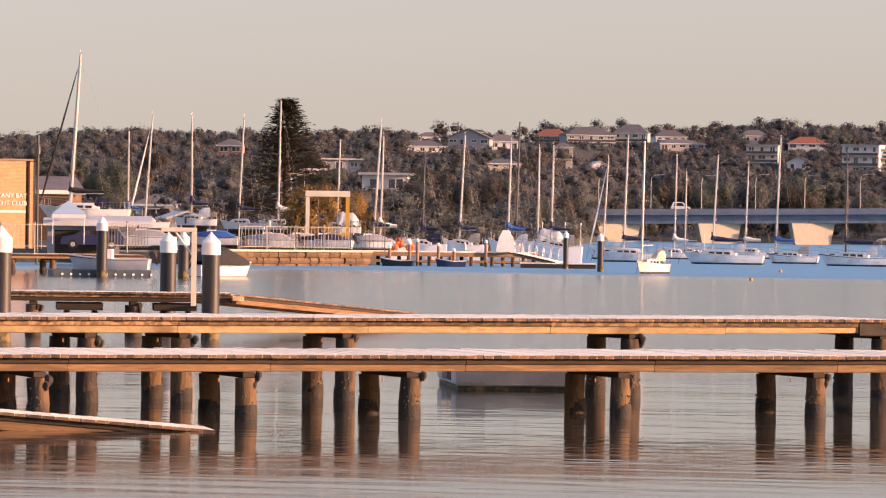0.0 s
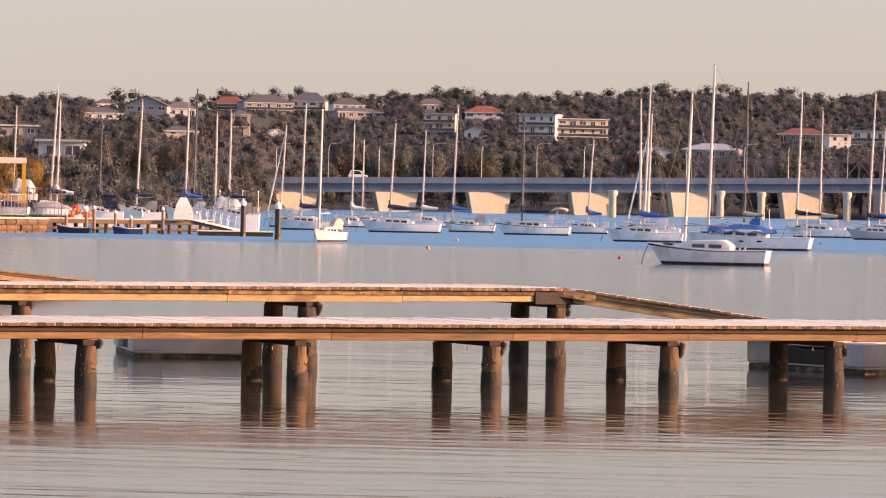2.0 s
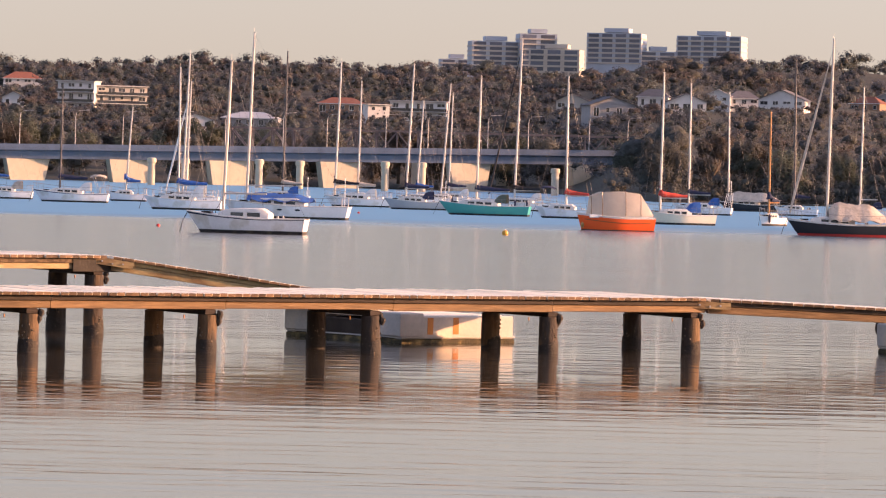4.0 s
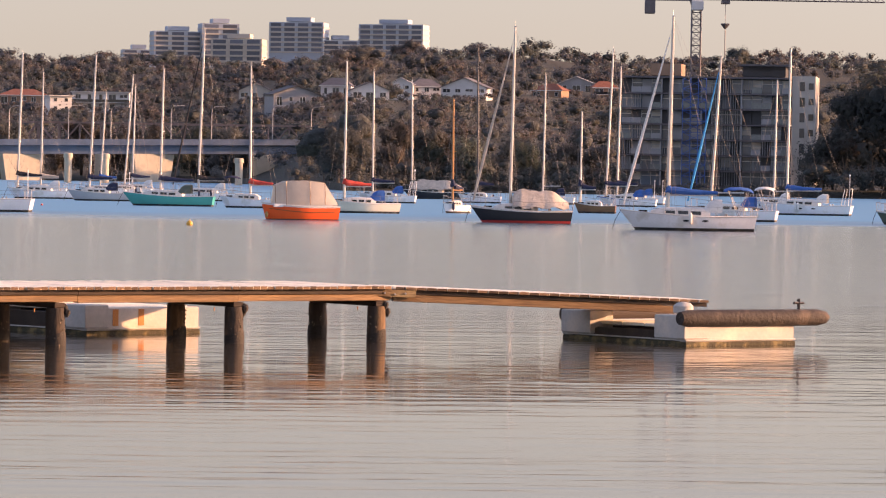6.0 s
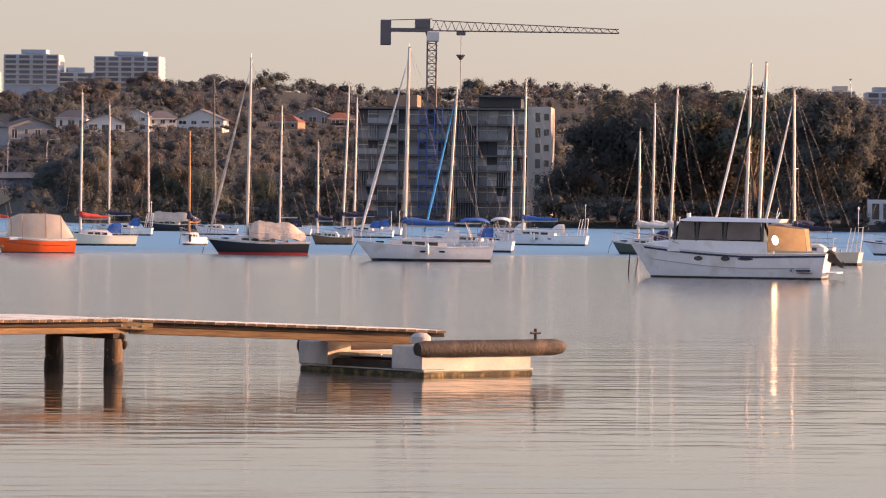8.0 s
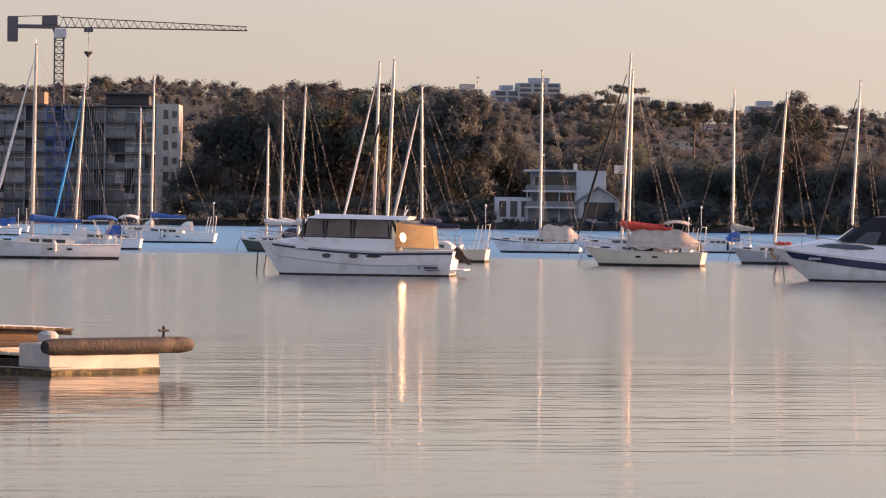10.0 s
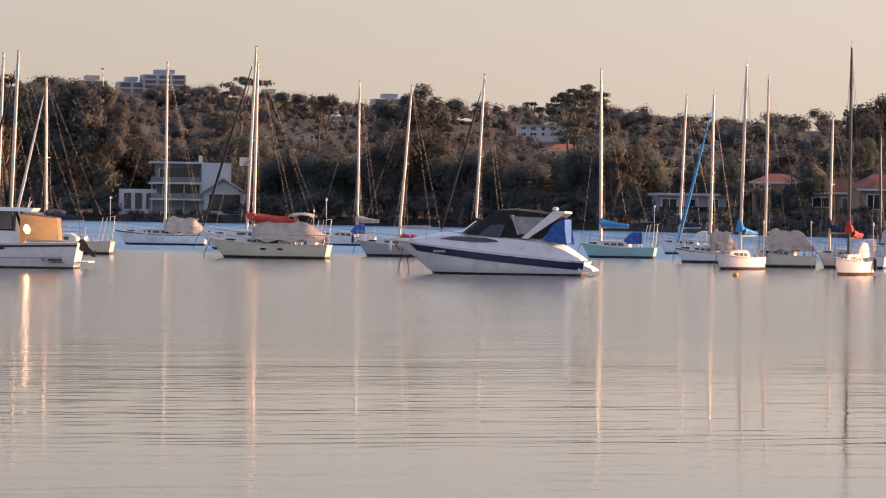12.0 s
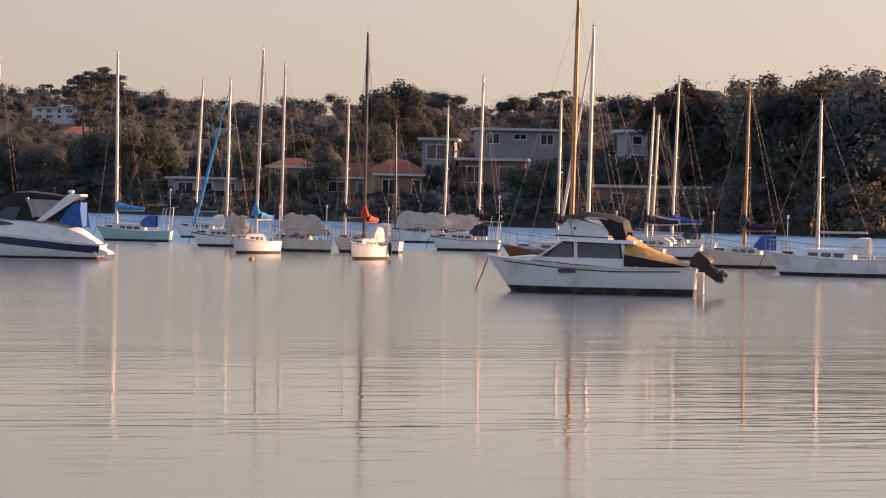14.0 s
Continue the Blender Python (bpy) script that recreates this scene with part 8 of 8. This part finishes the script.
def shed(az, dist, z, w, h, depth, roof_mat, wall_mat, label, rise=1.0, face=0.0):
    x, y = at(az, dist)
    root = thing("shed", pose(x, y, z, 0, 0, -az + face), label, "shed", "yard sheds")
    part("wall", Solid().box(-w / 2, w / 2, 0, depth, -0.5, h), wall_mat, root)
    part("roof", Solid().loft([[(-w / 2 - 0.3, -0.5, h - 0.1), (-w / 2 - 0.3, depth / 2, h + rise), (-w / 2 - 0.3, depth + 0.3, h), (-w / 2 - 0.3, depth / 2, h + rise - 0.12)], [(w / 2 + 0.3, -0.5, h - 0.1), (w / 2 + 0.3, depth / 2, h + rise), (w / 2 + 0.3, depth + 0.3, h), (w / 2 + 0.3, depth / 2, h + rise - 0.12)]]), roof_mat, root)
    part("fascia", Solid().box(-w / 2 - 0.3, w / 2 + 0.3, -0.56, -0.5, h - 0.4, h), render_white, root)
    # Flat dark panel on the closed wall, drawn for the shed's shaded inside.
    part("opening", Solid().box(-w * 0.4, w * 0.35, -0.02, 0.02, -0.4, h - 0.7), dark_beam, root)
    return root


shed(-4.85, 296, 1.15, 5.0, 2.0, 5, metal_roof, render_grey, "low white-roofed shed beside the slipway", 0.15)
tx, ty = at(-5.05, 294)
tent = thing("gazebo_tent", pose(tx, ty, 3.5, 0, 0, 5), "pale blue and white peaked tent on the shed roof", "tent")
part("canopy", Solid().loft([[(a * w, b * w, q) for a, b in ((-1, -1), (1, -1), (1, 1), (-1, 1))] for w, q in ((1.15, 0.0), (1.1, 0.12), (0.35, 0.75), (0.05, 0.98))]), render_blue, tent)
part("valance", Solid().box(-1.17, 1.17, -1.18, -1.155, -0.22, 0.03), white_cloth, tent)
for a in (-1.1, 1.06):
    part("pole", Solid().tube([(a, -1.1, -2.0), (a, -1.1, 0.0)], 0.03, 5), white_spar, tent)
shed(-4.35, 312, 1.4, 4.0, 1.7, 5, metal_roof, render_grey, "small open shed in the boat yard", 0.4)
shed(-5.35, 420, 1.5, 7.0, 4.6, 8, roof_grey, render_tan, "dark-roofed building behind the club", 1.4, 12)
for az, dist, mat, label, van in ((-4.42, 322, white_hull, "white car parked in the boat yard", False), (-4.72, 296, navy, "dark blue car parked beside the shed", False)):
    x, y = at(az, dist)
    car(x, y, 1.15, 176 - az, mat, label, van)


def fence(az0, d0, az1, d1, z, h, label, spacing=0.32):
    x, y, turn, length = polar_run(az0, d0, az1, d1)
    root = thing("picket_fence", pose(x, y, z, 0, 0, turn), label, "fence", kind="structure")
    for q in (0.15, h - 0.1):
        part("rail", Solid().box(0, length, -0.03, 0.03, q, q + 0.05), fence_paint, root)
    picket = Solid().box(-0.018, 0.018, -0.05, -0.032, 0, h).mesh("picket", fence_paint)
    for k in range(int(length / spacing)):
        part("picket", picket, fence_paint, root, place=pose(spacing * (k + 0.5), 0, 0))
    post = Solid().box(-0.04, 0.04, -0.04, 0.04, -0.3, h + 0.1).mesh("post", fence_paint)
    for k in range(int(length / 2.6) + 1):
        part("post", post, fence_paint, root, place=pose(min(length, 2.6 * k), 0.09, 0))
    return root


fence(-5.95, 266, -5.35, 268, 1.3, 1.6, "pale picket fence beside the club")
fence(-4.58, 270, -3.95, 274, 1.4, 1.6, "pale picket fence by the slipway")
fence(-2.75, 316, -1.25, 322, 1.18, 1.75, "tall pale picket fence along the seawall")
fence(-1.25, 322, -0.75, 322, 1.18, 2.2, "mesh fence beside the wharf")

# seawall of rough stones
wx, wy, wturn, wlen = polar_run(-2.95, 309, -0.95, 318)
seawall = thing("seawall", pose(wx, wy, 0, 0, 0, wturn), "rough stone seawall with a concrete coping", "seawall", kind="structure")
part("backing", Solid().box(0, wlen, 0.5, 8, -1, 1.0), stone, seawall)
part("coping", Solid().chamfer(0, wlen, -0.05, 0.9, 1.01, 1.18, 0.03), concrete, seawall)
rs = random.Random(8)
for row in range(3):
    xx = 0.0
    while xx < wlen - 0.4:
        lw = rs.uniform(0.5, 1.1)
        b = min(xx + lw, wlen)
        o = rs.uniform(0.0, 0.18)
        z0, z1 = -0.3 + row * 0.46, 0.13 + row * 0.46
        part("stone", Solid().loft([[(xx + 0.03, o + 0.12, z0), (b - 0.03, o + 0.1, z0), (b - 0.03, 0.52, z0), (xx + 0.03, 0.52, z0)], [(xx + 0.02, o, (z0 + z1) / 2), (b - 0.02, o, (z0 + z1) / 2), (b - 0.02, 0.52, (z0 + z1) / 2), (xx + 0.02, 0.52, (z0 + z1) / 2)], [(xx + 0.05, o + 0.1, z1), (b - 0.05, o + 0.12, z1), (b - 0.05, 0.52, z1), (xx + 0.05, 0.52, z1)]]), stone, seawall)
        xx = b

# timber wharf with capped piles
qx, qy, qturn, qlen = polar_run(-1.1, 326, 1.3, 330)
wharf = thing("wharf", pose(qx, qy, 0, 0, 0, qturn), "long timber wharf on square piles before the yachts", "wharf", kind="structure")
board = Solid().chamfer(-0.17, 0.17, -0.1, 3.2, 1.05, 1.13, 0.01).mesh("plank", plank_wood)
for k in range(int(qlen / 0.36)):
    part("plank", board, plank_wood, wharf, place=pose(0.18 + 0.36 * k, 0, 0))
part("fascia_beam", Solid().chamfer(0, qlen, -0.06, 0.1, 0.72, 1.04, 0.02), beam_wood, wharf)
part("lower_wale", Solid().chamfer(0.4, qlen - 0.6, 0.02, 0.16, 0.25, 0.45, 0.02), beam_wood, wharf)
for k in range(9):
    a = 0.4 + (qlen - 0.8) * k / 8
    part("pile", Solid().tube([(a, 0.1, -1.5), (a, 0.1, 1.0)], 0.16, 8), pile_wood, wharf, smooth=True)
    part("pile", Solid().tube([(a, 2.8, -1.5), (a, 2.8, 1.0)], 0.16, 8), pile_wood, wharf, smooth=True)
for az, top in ((-0.72, 2.4), (-0.45, 2.7), (-0.345, 2.9), (-0.06, 2.6), (0.15, 2.2), (0.58, 2.9)):
    marina_pile(az, 324.5, 0.12, top - 0.75, "slim weathered wharf post with a white cap", render_tan)


def travel_hoist(az, dist):
    x, y = at(az, dist)
    root = thing("boat_hoist", pose(x, y, 1.6, 0, 0, -az), "cream steel boat hoist frame with yellow beams", "hoist")
    for xx in (-1.75, 1.55):
        part("leg", Solid().chamfer(xx - 0.16, xx + 0.16, -0.15, 0.15, 0, 3.75, 0.02), yellow_paint if xx > 0 else cream_hull, root)
    part("top_beam", Solid().chamfer(-1.95, 1.75, -0.2, 0.2, 3.76, 4.25, 0.03), cream_hull, root)
    part("low_beam", Solid().chamfer(-0.2, 1.9, -0.32, -0.16, 0.5, 0.8, 0.02), yellow_paint, root, "yellow cross beam")
    for xx in (-0.9, 0.7):
        part("sling", Solid().tube([(xx, 0, 3.75), (xx, 0, 0.9)], 0.03, 4), black_spar, root)


travel_hoist(-1.55, 350)
tree(-1.78, 372, 5.6, "bush", leaf_gold, 2.6, 3, "golden-leaved tree beside the boat hoist")
tree(-1.2, 380, 5.4, "bush", leaf_gold, 2.9, 6, "golden-brown tree behind the boat hoist")
tree(-2.13, 425, 14.3, "pine", leaf_pine, 5.4, 1)
tree(-0.085, 2300, 9.0, "palm", leaf_dark, 5.2, 2)


def runabout(az, dist, length, face, label, z=0.0, canopy=None, tall=0.8, hull=None, plain=False):
    x, y = at(az, dist)
    root = thing("runabout", pose(x, y, z, 0, 0, broadside(az, face)), label, "motor boat", "small runabouts")
    r = hull_parts(root, length, length * 0.4, 0.62, hull or white_hull, antifoul, navy, sheer=0.35, rake=0.12, transom=0.9, boot=0.04)
    if plain:
        return root
    part("console", Solid().chamfer(-0.2, 0.5, -0.45, 0.45, 0.6, 1.2, 0.05), white_hull, root)
    part("screen", Solid().loft([[(0.6, -0.6, 1.0), (0.6, 0.6, 1.0)], [(0.3, -0.5, 1.45), (0.3, 0.5, 1.45)]], False, False), tinted, root)
    if canopy:
        part("canopy", Solid().sheet([[(xx, -w_, 0.66), (xx, -w_ * 0.8, zz * 0.8 + 0.14), (xx, 0, zz), (xx, w_ * 0.8, zz * 0.8 + 0.14), (xx, w_, 0.66)] for xx, w_, zz in ((length * 0.42, 0.35, 0.95), (length * 0.25, 0.75, 1.1 * max(0.9, tall)), (0.1, 0.88, 1.5 * tall), (-length * 0.25, 0.88, 1.42 * tall), (-length * 0.46, 0.82, 0.8 * tall))]), canopy, root, smooth=True)
    outboard_leg(root, -length / 2 - 0.15, 0, 0.7, 0.62, 30)
    for k in range(3):
        part("bench", Solid().chamfer(-length * 0.35 + k * 0.9, -length * 0.35 + k * 0.9 + 0.3, -0.6, 0.6, 0.4, 0.66, 0.03), deck_paint, root)
    return root


runabout(-4.5, 238, 4.6, -8, "bare aluminium runabout on a floating dock", 0.34, None, 0.8, alloy_hull)
runabout(-2.98, 243, 4.2, 218, "white runabout with a black canopy", 0.0, black_cloth, 1.15)
runabout(-0.62, 322, 2.6, -10, "small dark dinghy tied under the wharf", -0.22, None, 0.8, dark_hull, True)
runabout(0.1, 322, 2.3, 10, "low navy dinghy tied under the wharf", -0.22, None, 0.8, navy, True)
fx, fy, fturn, flen = polar_run(-5.25, 236, -3.85, 237)
dock = thing("floating_dock", pose(fx, fy, 0, 0, 0, fturn), "black modular floating dock with white fixing pins", "dock")
cube = Solid().chamfer(-0.24, 0.24, 0, 1.9, -0.15, 0.4, 0.04).mesh("float_cube", float_plastic)
pin = Solid().tube([(0, -0.05, 0.14), (0, 0.0, 0.14)], 0.07, 8).mesh("pin", white_spar)
for k in range(int(flen / 0.5)):
    c = part("float_cube", cube, float_plastic, dock, place=pose(0.25 + 0.5 * k, 0, 0))
    part("pin", pin, white_spar, c, place=pose(0.25, 0, 0))
jetty("jetty", "dark timber walkway beside the club slipway", *at(-5.9, 247), *at(-4.0, 250), 1.15, 2.0, (0.5, 3.0, 5.5, 8.0), 0.2)

runabout(-2.35, 330, 4.2, -6, "dinghy on a trailer under a grey cover behind the fence", 1.2, grey_cloth)
runabout(-1.95, 334, 4.6, -4, "tan-covered runabout parked ashore", 1.2, tan_cloth)
runabout(-1.6, 330, 4.4, -8, "navy-covered boat parked by the hoist", 1.2, navy_cloth)
runabout(-1.0, 336, 3.8, 5, "small grey-covered boat stored on the hard", 1.2, grey_cloth)
runabout(-3.1, 330, 4.0, -8, "white boat stored beside the cradles", 1.35, blue_cloth)
runabout(-4.05, 300, 4.6, -8, "white boat under a grey cover on the hard", 1.4, grey_cloth)
# buoys heaped on the wharf
rb = random.Random(2)
heap = thing("float_heap", pose(*at(-0.56, 327.5), 1.14), "heap of orange and red mooring floats on the wharf", "floats")
for k in range(26):
    c = Vector((rb.uniform(-0.85, 0.85), rb.uniform(0, 1.2), 0.2 + rb.random() * 1.0))
    c.z *= max(0.25, 1 - abs(c.x) * 0.7)
    part("float", Solid().tube([c + Vector((0, 0, q * 0.17)) for q in (-1, -0.6, 0, 0.6, 1)], [0.02, 0.13, 0.17, 0.13, 0.02], 8), rb.choice((orange_float, orange_float, red_paint, white_spar)), heap, smooth=True)
cone = thing("covered_dinghy", pose(*at(0.85, 327.8), 1.14), "boat stood on end under a white tarpaulin", "covered boat")
part("tarpaulin", Solid().loft([[(a * w, b * w * 0.7 + 0.8, zz) for a, b in ((-1, -1), (1, -0.9), (1.05, 1), (-0.9, 1))] for w, zz in ((0.75, 0), (0.7, 0.5), (0.5, 1.2), (0.25, 1.7))]), white_cloth, cone)
low = thing("landing_pontoon", pose(*at(1.55, 321), 0, 0, 0, -1.5), "low dark timber landing pontoon", "pontoon")
part("float", Solid().chamfer(-2.8, 2.9, 0, 2.0, -0.2, 0.3, 0.03), dark_beam, low)
part("deck", Solid().chamfer(-2.85, 2.95, -0.05, 2.05, 0.31, 0.4, 0.02), plank_wood, low)
ax, ay = at(0.95, 325)
bx2, by2 = at(1.55, 322)
ramp = gangway("aluminium gangway with pale handrails", (ax, ay, 1.15), (bx2, by2, 0.45), 1.0)
for yy in (0.0, 1.0):
    part("handrail", Solid().tube([(0, yy, 0.95), (3.9, yy, 0.95)], 0.03, 5).tube([(0, yy, 0.5), (3.9, yy, 0.5)], 0.025, 5), white_spar, ramp)
    for k in range(6):
        part("handrail_post", Solid().tube([(0.1 + 0.72 * k, yy, 0), (0.1 + 0.72 * k, yy, 0.97)], 0.025, 5), white_spar, ramp)

# ---- landmarks across the bay ----
apartment_block(18.553, 745, 1.5, 34.0, 19.0)
tower_crane(18.24, 790, 3.0, 32.0, 35.0, 9.4, 4)
boathouse(24.974, 704, 0.9, 20.5, 9.0)
light_pole(*at(23.9, 760), 6.0, 21.0, 90, 0.1, "tall floodlight mast above the trees")
fm = thing("floodlight_head", pose(*at(23.5, 765), 18.5), "cluster of floodlights on a tall mast", "floodlight")
part("mast", Solid().tube([(0, 0, -14), (0, 0, 4.6)], [0.16, 0.09], 6), galv, fm)
for q in (-0.2, 1.5, 3.0):
    part("lamp_bar", Solid().tube([(-0.9, 0, q), (0.9, 0, q)], 0.06, 5).box(-1.1, -0.4, -0.25, 0.15, q - 0.1, q + 0.3).box(0.4, 1.1, -0.25, 0.15, q - 0.1, q + 0.3), render_white, fm)
board = thing("hoarding", pose(*at(25.85, 715), 9.6, 0, 0, -25), "pale blank hoarding on a pole", "sign board")
part("panel", Solid().chamfer(-1.3, 1.1, 0, 0.12, 0, 1.4, 0.02), render_white, board)
part("pole", Solid().tube([(1.2, 0.2, -8), (1.2, 0.2, 1.4)], 0.08, 6), galv, board)

pilothouse_cruiser(22.286, 198.3, 9.4, -9)
sports_cruiser(29.17, 197.8, 9.1, -9)
flybridge_cruiser(37.096, 144.6, 7.3, -8)
orange_launch(12.926, 269.0, 4.95, 12)
for az, dist, r, mat, label in ((4.162, 262, 0.13, ochre_cloth, "small weathered mooring buoy"), (4.556, 316, 0.14, ochre_cloth, "small yellow mooring buoy"), (6.759, 233, 0.11, red_paint, "small dark red mooring buoy"),
                                (11.445, 236, 0.19, yellow_paint, "round yellow mooring buoy"), (32.464, 201.7, 0.15, yellow_paint, "low yellow mooring buoy"), (9.457, 342, 0.11, red_paint, "small red mooring buoy")):
    mooring_buoy(az, dist, r, mat, label)
